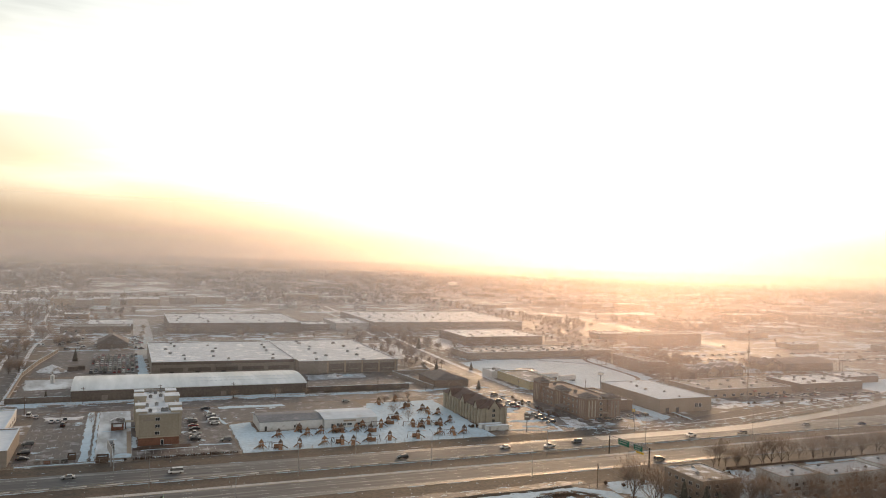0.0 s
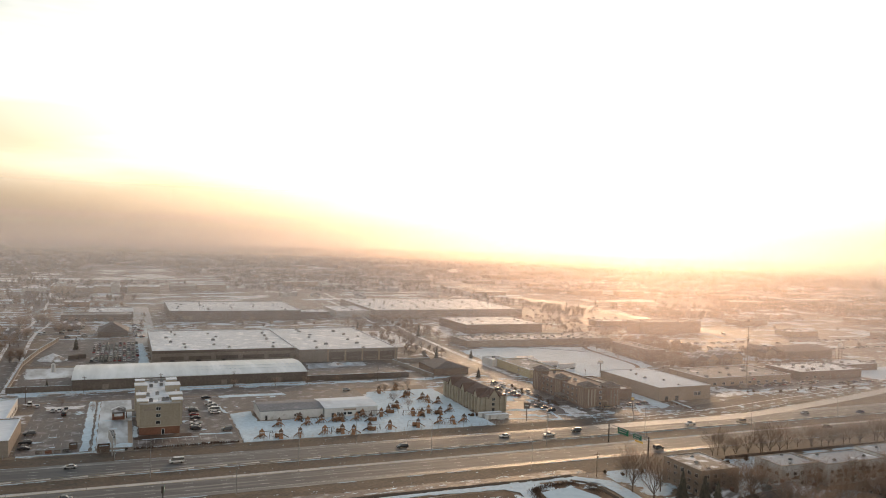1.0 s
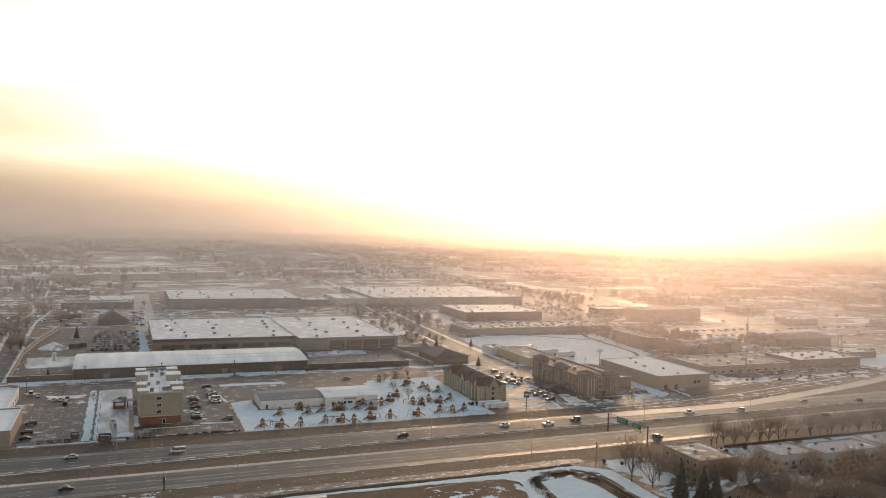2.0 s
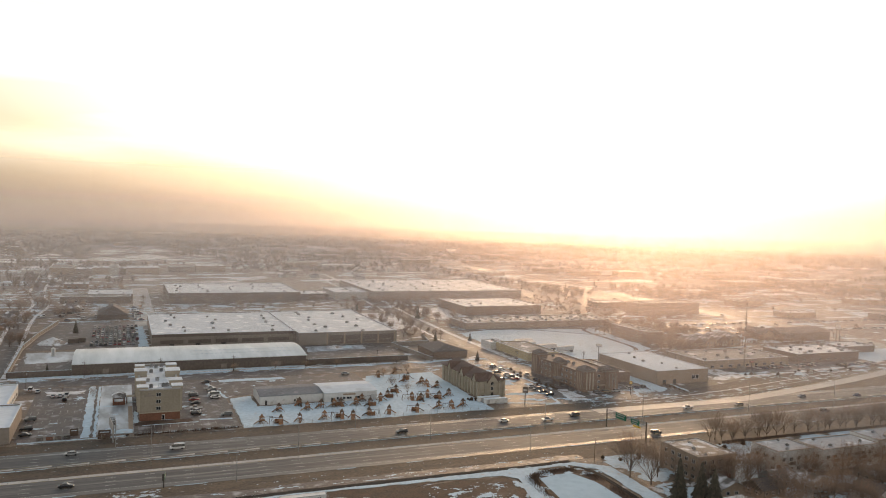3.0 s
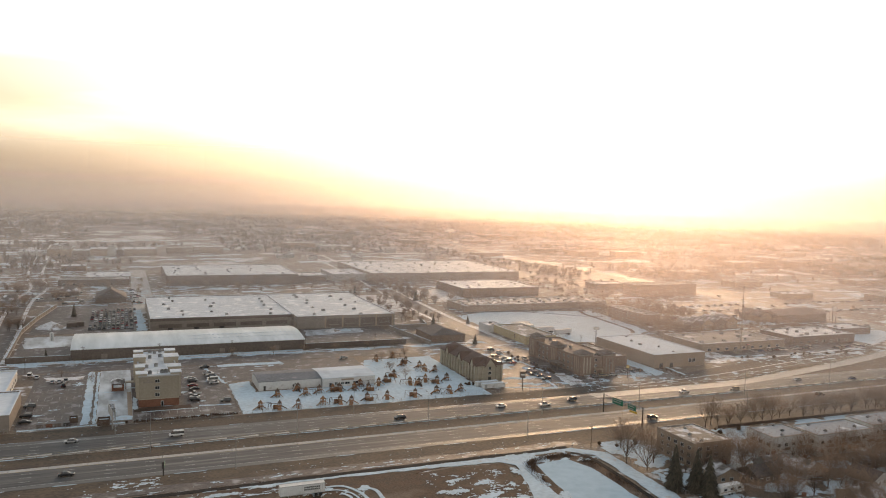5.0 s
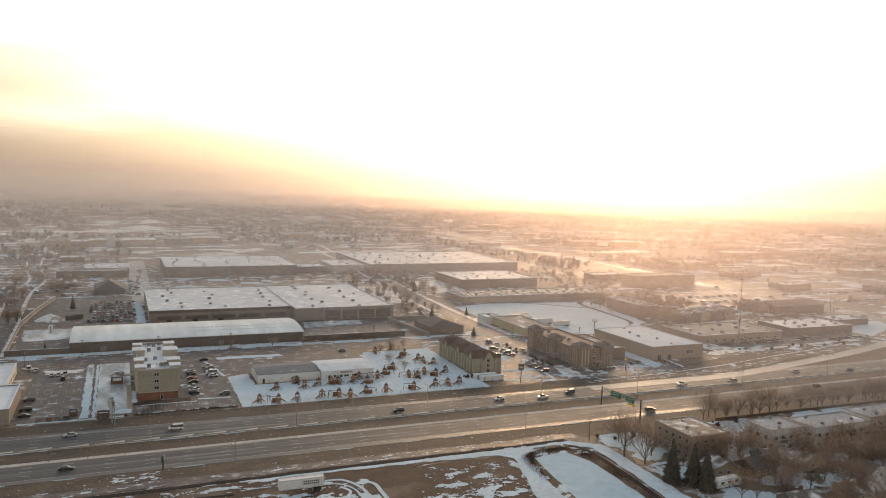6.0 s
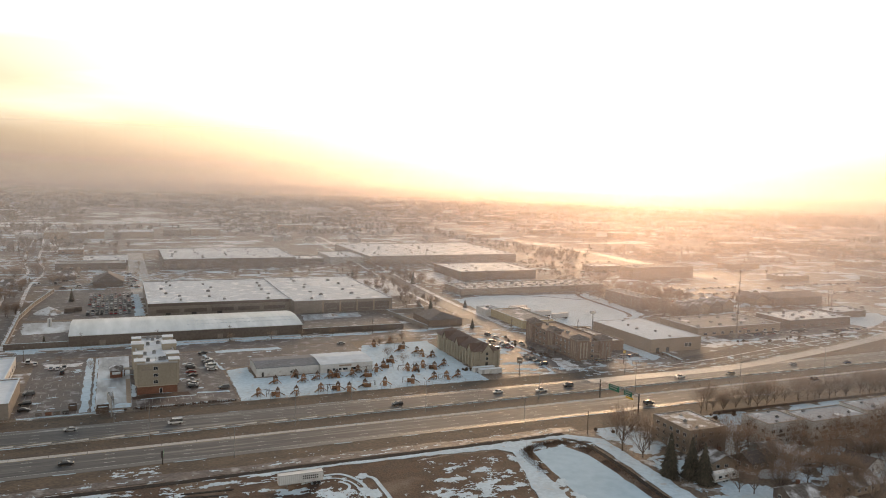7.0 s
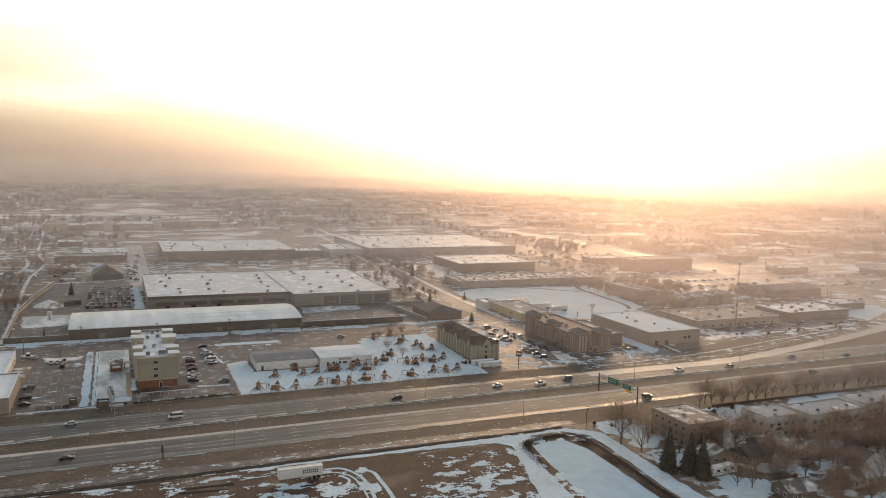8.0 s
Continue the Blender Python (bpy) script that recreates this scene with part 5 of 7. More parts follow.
apartment(183, 199.5, 205, 225, 9.0, "tan", "roof_patchy", "brown flat-roofed apartment house with patchy snow on top", 31)
apartment(217.5, 234.5, 203, 216, 8.4, "white_wall", "roof_blue", "white-sided flat-roofed apartment house among bare trees", 32)
apartment(237, 266, 201, 214, 8.0, "white_wall", "roof_blue", "white-sided flat-roofed apartment house among bare trees", 33)
apartment(270, 300, 204, 217, 8.0, "white_wall", "roof_blue", "white-sided flat-roofed apartment house among bare trees", 34)
HOUSES = [(181, 191, 9, 8, "tan"), (193, 186, 11, 8, "brown_wall"), (205, 192, 10, 8, "grey_wall"), (226, 170, 13, 9, "white_wall"), (183, 160, 10, 8, "brown_wall"), (209, 160, 12, 9, "tan"),
          (214, 185, 9, 7, "grey_wall"), (243, 186, 11, 8, "tan"), (258, 183, 12, 9, "white_wall"), (247, 165, 12, 9, "brown_wall"), (276, 190, 12, 9, "grey_wall")]
for i, (u, v, w, d, wall) in enumerate(HOUSES):
    gable_building("house", ("white" if wall == "white_wall" else "grey" if wall == "grey_wall" else "brown") + " one-storey house with a snow-dusted dark roof", "house", u, u + w, v, v + d, 3.0, 5.2, wall, "shingle" if i in (1, 3, 9) else "shingle_snowy", "u" if i % 3 else "v",
                   windows=[("front", 2, 3.2, int((w - 1) / 3.2), 0.9, 1.4, 1.2), ("left", 2, 3.2, int((d - 1) / 3.2), 0.9, 1.4, 1.2)], group="small houses among trees", chimney=i % 2 == 0, turn=(-8, 5, 0, 12, -5, 3, 9)[i % 7])


def semi_trailer(m, label, text=True):
    b = thing("semi_trailer", m, label, "trailer")
    part("box_body", boxes((0, 13.6, 0, 2.5, 1.15, 4.0)), M["white_wall"], b)
    bm = bmesh.new()
    for i in range(23):
        box(bm, 0.15 + i * 0.6, 0.21 + i * 0.6, -0.03, 0, 1.2, 3.95)
    tagged(part("side_posts", bm, M["grey_wall"], b), kind="stuff")
    part("top_rail", boxes((-0.03, 13.63, -0.05, 0.05, 3.9, 4.05), (-0.03, 13.63, 2.45, 2.55, 3.9, 4.05), (-0.03, 13.63, -0.05, 0.05, 1.1, 1.25)), M["metal"], b)
    part("underframe", boxes((0.3, 13, 0.7, 1.8, 0.85, 1.15)), M["dark_metal"], b)
    for x in (11.0, 12.3):
        for y in (0.05, 2.0):
            bm = bmesh.new()
            tube(bm, (x, y, 0.5), (x, y + 0.45, 0.5), 0.5, 0.5, 16)
            part("wheel", bm, M["tyre"], b)
    for y in (0.4, 2.0):
        part("landing_leg", boxes((2.5, 2.7, y, y + 0.15, 0, 1.15)), M["metal"], b)
    if text:
        for i in range(8):
            part("mark_bar", boxes((7.2 + i * 0.62, 7.66 + i * 0.62, -0.05, -0.031, 2.9, 3.35)), M["dark_metal"], b)
            part("mark_bar", boxes((7.2 + i * 0.62, 7.66 + i * 0.62, -0.05, -0.031, 2.2, 2.65)), M["dark_metal"], b)


semi_trailer(at(43.7, 223.0, 0.02), "white box semi-trailer with dark marks parked on bare earth")
for k, (u, v, t) in enumerate([(252, 463, 0), (252, 467, 0), (253, 471, 0), (256, 475, 0), (270, 440, 10), (262, 452, 0)]):
    semi_trailer(at(u, v, 0.1, t), "white box semi-trailer parked on snow", False)


def camper(m):
    b = thing("camper", m, "white camper trailer parked in a snowy yard", "camper")
    bm = bmesh.new()
    prof = [(0, 0.5), (10.5, 0.5), (10.5, 2.2), (9.6, 3.1), (1.2, 3.2), (0.2, 2.6)]
    a = [bm.verts.new((x, 0, z)) for x, z in prof]
    c = [bm.verts.new((x, 2.4, z)) for x, z in prof]
    bm.faces.new(a)
    bm.faces.new(c[::-1])
    for i in range(len(prof)):
        j = (i + 1) % len(prof)
        bm.faces.new((a[j], a[i], c[i], c[j]))
    bmesh.ops.recalc_face_normals(bm, faces=bm.faces)
    part("shell", bm, M["white_wall"], b)
    for x in (1.6, 4.4, 7.6):
        part("window", boxes((x, x + 1.3, -0.04, 0.02, 1.6, 2.3)), M["glass"], b)
    part("door", boxes((6.2, 6.9, -0.04, 0.02, 0.6, 2.5)), M["grey_wall"], b)
    part("stripe", boxes((0.3, 10.4, -0.03, 0.0, 1.1, 1.35)), M["tan"], b)
    for x in (4.2, 5.4):
        bm = bmesh.new()
        tube(bm, (x, 0.05, 0.38), (x, 0.35, 0.38), 0.38, 0.38, 14)
        part("wheel", bm, M["tyre"], b)


camper(at(173.8, 182.0, 0.05, 4))


# ---- playsets on the snow yard ----
def playset(m, kind):
    b = thing("playset", m, "wooden garden playset with tower, swings and slide on snow", "playset", "playsets on the sales yard")
    for x, y in ((0, 0), (1.5, 0), (1.5, 1.5), (0, 1.5)):
        part("post", boxes((x - 0.09, x + 0.09, y - 0.09, y + 0.09, 0, 3.0)), M["wood"], b)
    part("deck", boxes((-0.15, 1.65, -0.15, 1.65, 1.3, 1.45)), M["wood"], b)
    part("guard", boxes(*[(-0.1, 1.6, y, y + 0.06, z, z + 0.12) for y in (-0.13, 1.57) for z in (1.6, 1.9)]), M["wood"], b)
    bm = bmesh.new()
    q = [bm.verts.new(p) for p in ((-0.1, -0.1, 2.6), (1.6, -0.1, 2.6), (1.6, 1.6, 2.6), (-0.1, 1.6, 2.6), (0.7, 0.75, 4.1), (0.8, 0.75, 4.1))]
    for f in ((0, 1, 5, 4), (2, 3, 4, 5), (0, 4, 3), (1, 2, 5), (3, 2, 1, 0)):
        bm.faces.new([q[i] for i in f])
    part("roof", bm, M["wood"] if kind == 0 else M["wood_dark"], b)
    if kind != 2:
        bm = bmesh.new()
        tube(bm, (1.5, 0.75, 2.5), (5.4, 0.75, 2.5), 0.09, 0.09)
        part("swing_beam", bm, M["wood_dark"], b)
        bm = bmesh.new()
        tube(bm, (5.3, 0.75, 2.55), (5.5, -0.5, 0), 0.08, 0.08)
        tube(bm, (5.3, 0.75, 2.55), (5.5, 2.0, 0), 0.08, 0.08)
        part("swing_leg", bm, M["wood_dark"], b)
        for x in (2.8, 4.2):
            bm = bmesh.new()
            tube(bm, (x - 0.25, 0.75, 2.5), (x - 0.25, 0.75, 0.6), 0.02, 0.02, 4)
            tube(bm, (x + 0.25, 0.75, 2.5), (x + 0.25, 0.75, 0.6), 0.02, 0.02, 4)
            box(bm, x - 0.3, x + 0.3, 0.62, 0.88, 0.52, 0.6)
            part("swing", bm, M["dark_metal"], b)
    bm = bmesh.new()
    d = Vector((-2.3, 0, -1.3))
    a = Vector((-0.1, 0.4, 1.4))
    for y0, y1, z in ((0, 0.7, 0.0), (-0.05, 0.05, 0.18), (0.65, 0.75, 0.18)):
        v = [bm.verts.new(a + Vector((0, y0, z))), bm.verts.new(a + Vector((0, y1, z))), bm.verts.new(a + d + Vector((0, y1, z))), bm.verts.new(a + d + Vector((0, y0, z)))]
        w = [bm.verts.new(x.co + Vector((0, 0, -0.08 - z))) for x in v]
        bm.faces.new(v)
        bm.faces.new(w[::-1])
        for i in range(4):
            bm.faces.new((v[i], w[i], w[(i + 1) % 4], v[(i + 1) % 4]))
    part("slide", bm, (M["tan"], M["wood_dark"], M["wood"])[kind], b)
    bm = bmesh.new()
    v = [bm.verts.new(p) for p in ((0.1, 1.6, 1.4), (1.4, 1.6, 1.4), (1.6, 3.1, 0.0), (-0.1, 3.1, 0.0))]
    w = [bm.verts.new(x.co + Vector((0, 0.12, 0.06))) for x in v]
    bm.faces.new(v)
    bm.faces.new(w[::-1])
    for i in range(4):
        bm.faces.new((v[i], w[i], w[(i + 1) % 4], v[(i + 1) % 4]))
    part("climbing_ramp", bm, M["wood"], b)
    for y in (-0.5, 2.0):
        bm = bmesh.new()
        tube(bm, (1.5, 0.75 + (y - 0.75) * 0.5, 1.9), (3.0, y, 0), 0.09, 0.09, 5)
        part("brace", bm, M["wood"], b)
    if kind == 1:
        part("playhouse_wall", boxes((0.0, 1.5, -0.06, 0.0, 0.1, 1.3), (0.0, 1.5, 1.5, 1.56, 0.1, 1.3)), M["wood"], b)
    if kind == 1:
        part("side_deck", boxes((1.6, 3.4, 0.0, 1.5, 0.9, 1.05), (1.6, 3.4, -0.06, 0.0, 0, 1.7), (3.34, 3.4, 0.0, 1.5, 0, 1.7)), M["wood"], b)
    bm = boxes(*[(0.3, 1.2, -0.5 - 0.12 * (4 - i), -0.42 - 0.12 * (4 - i), 0.25 + i * 0.27, 0.32 + i * 0.27) for i in range(5)])
    part("ladder", bm, M["wood_dark"], b)
    return b


PLAY = [(53.6, 320.4), (62.7, 320.0), (70.6, 319.3), (80.4, 319.8), (89.4, 321.5), (94.0, 319.2), (100.4, 320.8), (64.0, 337.9), (76.5, 336.9), (83.7, 339.6), (89.6, 339.8), (94.4, 342.4), (99.9, 339.8),
        (106.0, 336.9), (111.8, 323.0), (125.2, 322.8), (135.1, 323.7), (142.4, 324.5), (147.5, 324.0), (115.5, 347.0), (118.9, 350.2), (104.6, 345.5), (127.9, 361.5), (138.7, 381.3), (144.8, 389.3), (146.1, 375.1)]
PLAY += [(147.6, 369.8), (150.4, 363.9), (130.4, 344.4), (134.0, 340.3), (140.0, 347.7), (144.2, 343.2), (149.4, 345.5), (76.4, 346.3), (130.6, 398.5), (139.9, 400.7)]
sets = [playset(at(PLAY[i][0], PLAY[i][1], 0.1, (10, 170, 80)[i]), i) for i in range(3)]
for i, (u, v) in enumerate(PLAY[3:]):
    copy_thing(sets[(i * 7 + i // 3) % 3], at(u, v, 0.1, rnd.choice((0, 8, 172, 186, 95, 20, 160, -80))))


# ---- vehicles ----
def car(kind, colour, lamps=True):
    """Body shell, glass cabin, wheels and lamps, nose towards +x."""
    L, Wd = {"sedan": (4.7, 1.8), "suv": (4.8, 1.9), "pickup": (5.6, 1.95), "van": (5.3, 2.0)}[kind]
    b = thing("car", Matrix(), colour + " " + {"sedan": "saloon car", "suv": "sport utility car", "pickup": "pickup truck", "van": "delivery van"}[kind] + (" parked on the asphalt"), "car")
    prof = {"sedan": [(-0.5, 0.35), (-0.5, 0.85), (-0.30, 0.95), (0.22, 0.92), (0.44, 0.80), (0.5, 0.6), (0.5, 0.35)],
            "suv": [(-0.5, 0.4), (-0.5, 1.05), (-0.3, 1.08), (0.22, 1.06), (0.45, 0.95), (0.5, 0.7), (0.5, 0.4)],
            "pickup": [(-0.5, 0.5), (-0.5, 1.1), (-0.1, 1.1), (0.20, 1.12), (0.46, 1.05), (0.5, 0.8), (0.5, 0.5)],
            "van": [(-0.5, 0.4), (-0.5, 1.1), (-0.3, 1.15), (0.3, 1.15), (0.47, 1.0), (0.5, 0.7), (0.5, 0.4)]}[kind]
    roof = {"sedan": (-0.38, -0.22, 0.08, 0.26, 1.45), "suv": (-0.49, -0.42, 0.10, 0.25, 1.75), "pickup": (-0.12, -0.06, 0.12, 0.24, 1.85), "van": (-0.49, -0.47, 0.22, 0.38, 2.1)}[kind]

    def extrude(pr, w0, w1, zmid):
        bm = bmesh.new()
        rows_ = []
        for y, k in ((-w0, 0), (-w1, 1), (w1, 1), (w0, 0)):
            rows_.append([bm.verts.new((x * L, y, z)) for x, z in pr])
        n = len(pr)
        for r0, r1 in ((0, 3),):
            for i in range(n):
                j = (i + 1) % n
                bm.faces.new((rows_[r0][j], rows_[r0][i], rows_[r1][i], rows_[r1][j]))
            bm.faces.new(rows_[r0])
            bm.faces.new(rows_[r1][::-1])
        for k in (1, 2):
            for v in rows_[k]:
                bm.verts.remove(v)
        bmesh.ops.recalc_face_normals(bm, faces=bm.faces)
        return bm

    bm = extrude(prof, Wd / 2, Wd / 2, 0)
    bmesh.ops.bevel(bm, geom=bm.edges[:], offset=0.07, segments=2, affect="EDGES")
    part("body", bm, CAR_PAINT[colour], b)
    zb = {"sedan": 0.9, "suv": 1.04, "pickup": 1.08, "van": 1.1}[kind]
    x0, x1, x2, x3, zt = roof
    bm = bmesh.new()
    lo = [bm.verts.new((x * L, y, zb)) for x, y in ((x0, -Wd / 2 + 0.06), (x3, -Wd / 2 + 0.06), (x3, Wd / 2 - 0.06), (x0, Wd / 2 - 0.06))]
    hi = [bm.verts.new((x * L, y, zt - 0.06)) for x, y in ((x1, -Wd / 2 + 0.22), (x2, -Wd / 2 + 0.22), (x2, Wd / 2 - 0.22), (x1, Wd / 2 - 0.22))]
    for i in range(4):
        j = (i + 1) % 4
        bm.faces.new((lo[i], lo[j], hi[j], hi[i]))
    bm.faces.new(hi)
    part("cabin_glass", bm, M["glass"], b)
    bm = boxes((x1 * L - 0.05, x2 * L + 0.05, -Wd / 2 + 0.2, Wd / 2 - 0.2, zt - 0.06, zt))
    bmesh.ops.bevel(bm, geom=bm.edges[:], offset=0.025, segments=1, affect="EDGES")
    part("roof_panel", bm, CAR_PAINT[colour], b)
    if kind == "pickup":
        part("load_bed", boxes((-0.47 * L, -0.14 * L, -Wd / 2 + 0.12, Wd / 2 - 0.12, 1.09, 1.115)), M["dark_metal"], b)
    for x in (-0.31, 0.31):
        for y in (-Wd / 2 + 0.02, Wd / 2 - 0.22):
            bm = bmesh.new()
            tube(bm, (x * L, y - 0.03, 0.33), (x * L, y + 0.23, 0.33), 0.33, 0.33, 12)
            part("wheel", bm, M["tyre"], b)
    for y in (-Wd / 2 + 0.3, Wd / 2 - 0.3) if lamps else ():
        zz = 0.62 if kind == "sedan" else 0.75
        part("headlamp", boxes((0.5 * L - 0.04, 0.5 * L + 0.015, y - 0.2, y + 0.2, zz - 0.07, zz + 0.09)), M["lamp"], b)
        part("tail_lamp", boxes((-0.5 * L - 0.015, -0.5 * L + 0.04, y - 0.2, y + 0.2, zz + 0.02, zz + 0.22)), M["tail"], b)
    return b


FLEET = [car(k, c) for k, c in (("sedan", "silver"), ("suv", "black"), ("sedan", "white"), ("pickup", "white"), ("suv", "grey"), ("sedan", "red"), ("van", "white"), ("sedan", "blue"), ("suv", "tan"), ("sedan", "black"))]
FAR_FLEET = [car(k, c, False) for k, c in (("sedan", "silver"), ("suv", "black"), ("sedan", "white"), ("pickup", "white"), ("suv", "grey"), ("sedan", "red"), ("van", "white"), ("sedan", "blue"))]
used = set()


def put_car(i, u, v, turn, z=0.065, group="", far=False):
    m = at(u, v, z, turn)
    source = FAR_FLEET[i % 8] if far else FLEET[i]
    if (i, far) not in used and (not far or i < 8):
        used.add((i, far))
        source.matrix_basis = m
        ob = source
    else:
        ob = copy_thing(source, m)
    if group:
        ob["group"] = group
    return ob


# westbound and eastbound traffic
for i, u, v, turn in ((0, -16.5, 298.4, 180), (6, 19.1, 295.2, 180), (1, 105.7, 291.4, 180), (2, 154.3, 295.1, 180), (3, 174.2, 291.3, 180), (4, 190.5, 295.1, 180), (3, 252.1, 291.5, 180), (8, 281.0, 288.6, 180), (7, 362.4, 288.5, 180),
                      (9, -16.0, 264.0, 0), (4, 208.8, 260.2, 0), (1, 315, 267.8, 0), (0, 330, 295, 180)):
    ob = put_car(i, u, v, turn, 0.065, "cars on the motorway")
    ob["label"] = ob["label"].replace("parked on the asphalt", "on the motorway lanes")
for k, (u, v) in enumerate([(31.5, 382.3), (31.5, 377.5), (31.0, 368.8), (31.0, 362.1), (30.5, 353), (30, 347.8), (29.8, 343.2), (40.2, 390.1), (40.6, 385), (40.6, 380.5), (40.6, 376.1), (40.8, 371), (39.7, 405.5), (42.0, 338.1)]):
    put_car((0, 4, 5, 9, 3, 2, 1, 3, 4, 2, 6, 2, 9, 4)[k], u, v, rnd.choice((0, 180)) + rnd.uniform(-2, 2), 0.06, "cars in the hotel car park")
for k, (u, v) in enumerate([(-29.2, 392.5), (-26.4, 392.5), (-23.6, 392.5), (-24, 384), (-40.0, 408), (-36.6, 404)]):
    put_car((2, 2, 3, 1, 6, 2)[k], u, v, 90, 0.06, "cars in the office car park")
for k, (u, v) in enumerate([(-34.5, 336.4), (-34.5, 350.9), (-34, 328)]):
    put_car((1, 4, 9)[k], u, v, rnd.choice((0, 180)), 0.06, "cars in the office car park")
put_car(9, -3, 386, 90, 0.07)
put_car(0, 114.2, 408.5, 0, 0.06)
for k, (u, v, t) in enumerate([(204.8, 407.3, 20), (205.9, 399, 15), (202.2, 384, 0), (211.1, 367.2, 80), (212.3, 379, 80), (198.5, 389, 5), (233, 331.5, 0), (227, 330.8, 4), (239.5, 332, 0)]):
    put_car((4, 2, 0, 9, 3, 1, 8, 4, 2)[k], u, v, t, 0.07, "cars beside the motel" if u < 220 else "cars beside the brown inn")
for k in range(4):
    put_car(rnd.randrange(10), 192 + (k % 2) * 9, 372 + (k // 2) * 5.2 + rnd.uniform(-0.4, 0.4), rnd.choice((0, 180)), 0.06, "cars beside the motel")
for k in range(4):
    put_car(rnd.randrange(10), 200, 334 + k * 6.0 + rnd.uniform(-0.4, 0.4), rnd.choice((0, 180)), 0.06, "cars beside the motel")
for k in range(3):
    put_car(rnd.randrange(10), 250 + k * 4.5, 336 + rnd.uniform(-0.3, 0.3), 90, 0.06, "cars beside the brown inn")
for k in range(14):
    put_car(rnd.randrange(10), 366 + k * 3.1 + (6 if k > 8 else 0), 362 + rnd.uniform(-0.4, 0.4), 90, 0.06, "cars in front of the shops")
for k in range(6):
    put_car(rnd.randrange(10), 430 + k * 6.1, 356 + rnd.uniform(-1, 1), rnd.choice((90, 10)), 0.06, "cars in front of the shops")
for row in range(9):
    for k in range(11):
        if rnd.random() < 0.9:
            put_car((0, 4, 2, 1, 0, 4, 3, 5)[rnd.randrange(8)], -18 + k * 2.75, 533 + row * 9.6 + rnd.uniform(-0.4, 0.4), 90, 0.06, "rows of cars in the scrap yard", True)
for k in range(42):
    put_car(rnd.randrange(8), 405 + (k % 14) * 8.6 + rnd.uniform(-0.6, 0.6), 482 + (k // 14) * 26 + rnd.uniform(-0.5, 0.5), 90, 0.06, "cars on the parking plaza", True)
for k in range(34):
    put_car(rnd.randrange(8), 572 + (k % 17) * 9 + rnd.uniform(-2, 2), 485 + (k // 17) * 45 + rnd.uniform(-2, 2), 90, 0.06, "cars on the parking plaza", True)
for k in range(24):
    put_car(rnd.randrange(8), 436 + (k % 8) * 12 + rnd.uniform(-3, 3), 655 + (k // 8) * 40 + rnd.uniform(-3, 3), rnd.choice((0, 90)), 0.06, "cars on the parking plaza", True)
for k in range(20):
    put_car(rnd.randrange(8), -60 + (k % 15) * 14 + rnd.uniform(-3, 3), 672 + (k // 15) * 5, 90, 0.06, "cars behind the warehouse", True)
for k, (u, v) in enumerate([(540, 420), (548, 452), (552, 480), (546, 520), (549, 560), (543, 585), (558, 640), (556, 700), (566, 760), (563, 830), (560, 900)]):
    put_car((0, 2, 1, 4, 2, 6, 3, 2, 9, 0, 2)[k], u, v, rnd.choice((85, 265)), 0.1, "cars on the arterial road", True)


# ---- trees ----
def grow(seed, h, spread, twigs):
    """A bare tree: trunk and limbs, and a crown of fine branches."""
    r = random.Random(seed)
    bt, bc = bmesh.new(), bmesh.new()
    tips = []

    def limb(p, d, ln, rad, depth):
        q = p + d * ln
        tube(bt if depth < 2 else bc, p, q, rad, rad * 0.62, 6 if depth == 0 else 4 if depth < 2 else 3)
        if depth >= 4:
            tips.append((q, d))
            return
        n = r.randint(5, 7) if depth == 0 else r.randint(3, 4) if depth == 1 else r.randint(2, 3)
        for i in range(n):
            a = 2 * math.pi * (i + r.random() * 0.6) / n
            x = d.orthogonal().normalized()
            side_ = (x * math.cos(a) + d.cross(x) * math.sin(a))
            k = r.uniform(0.45, 1.0) * spread
            nd = (d + side_ * k + Vector((0, 0, 0.2))).normalized()
            start = p + d * ln * r.uniform(0.35, 1.0)
            limb(start, nd, ln * r.uniform(0.66, 0.98) * (1.25 if depth == 0 else 1), rad * (0.5 if depth < 1 else 0.42), depth + 1)
        limb(q, (d + Vector((r.uniform(-0.2, 0.2), r.uniform(-0.2, 0.2), 0.1))).normalized(), ln * 0.8, rad * 0.6, depth + 1)

    limb(Vector((0, 0, -0.1)), Vector((r.uniform(-0.05, 0.05), r.uniform(-0.05, 0.05), 1)).normalized(), h * 0.2, h * 0.0135, 0)
    for q, d in tips:
        for i in range(twigs):
            e = q + (d + Vector((r.uniform(-0.9, 0.9), r.uniform(-0.9, 0.9), r.uniform(-0.2, 0.9)))).normalized() * r.uniform(0.6, 1.7) * h / 14
            n = Vector((r.uniform(-1, 1), r.uniform(-1, 1), r.uniform(-1, 1))).normalized() * 0.010
            bc.faces.new([bc.verts.new(q - n), bc.verts.new(q + n), bc.verts.new(e)])
    return bt, bc


def bare_tree(seed, h, spread=1.0, twigs=2, label="bare deciduous tree with a fine brown crown"):
    b = thing("tree", Matrix(), label, "tree")
    bt, bc = grow(seed, h, spread, twigs)
    part("trunk", bt, M["bark"], b)
    part("crown", bc, M["twig"], b)
    return b


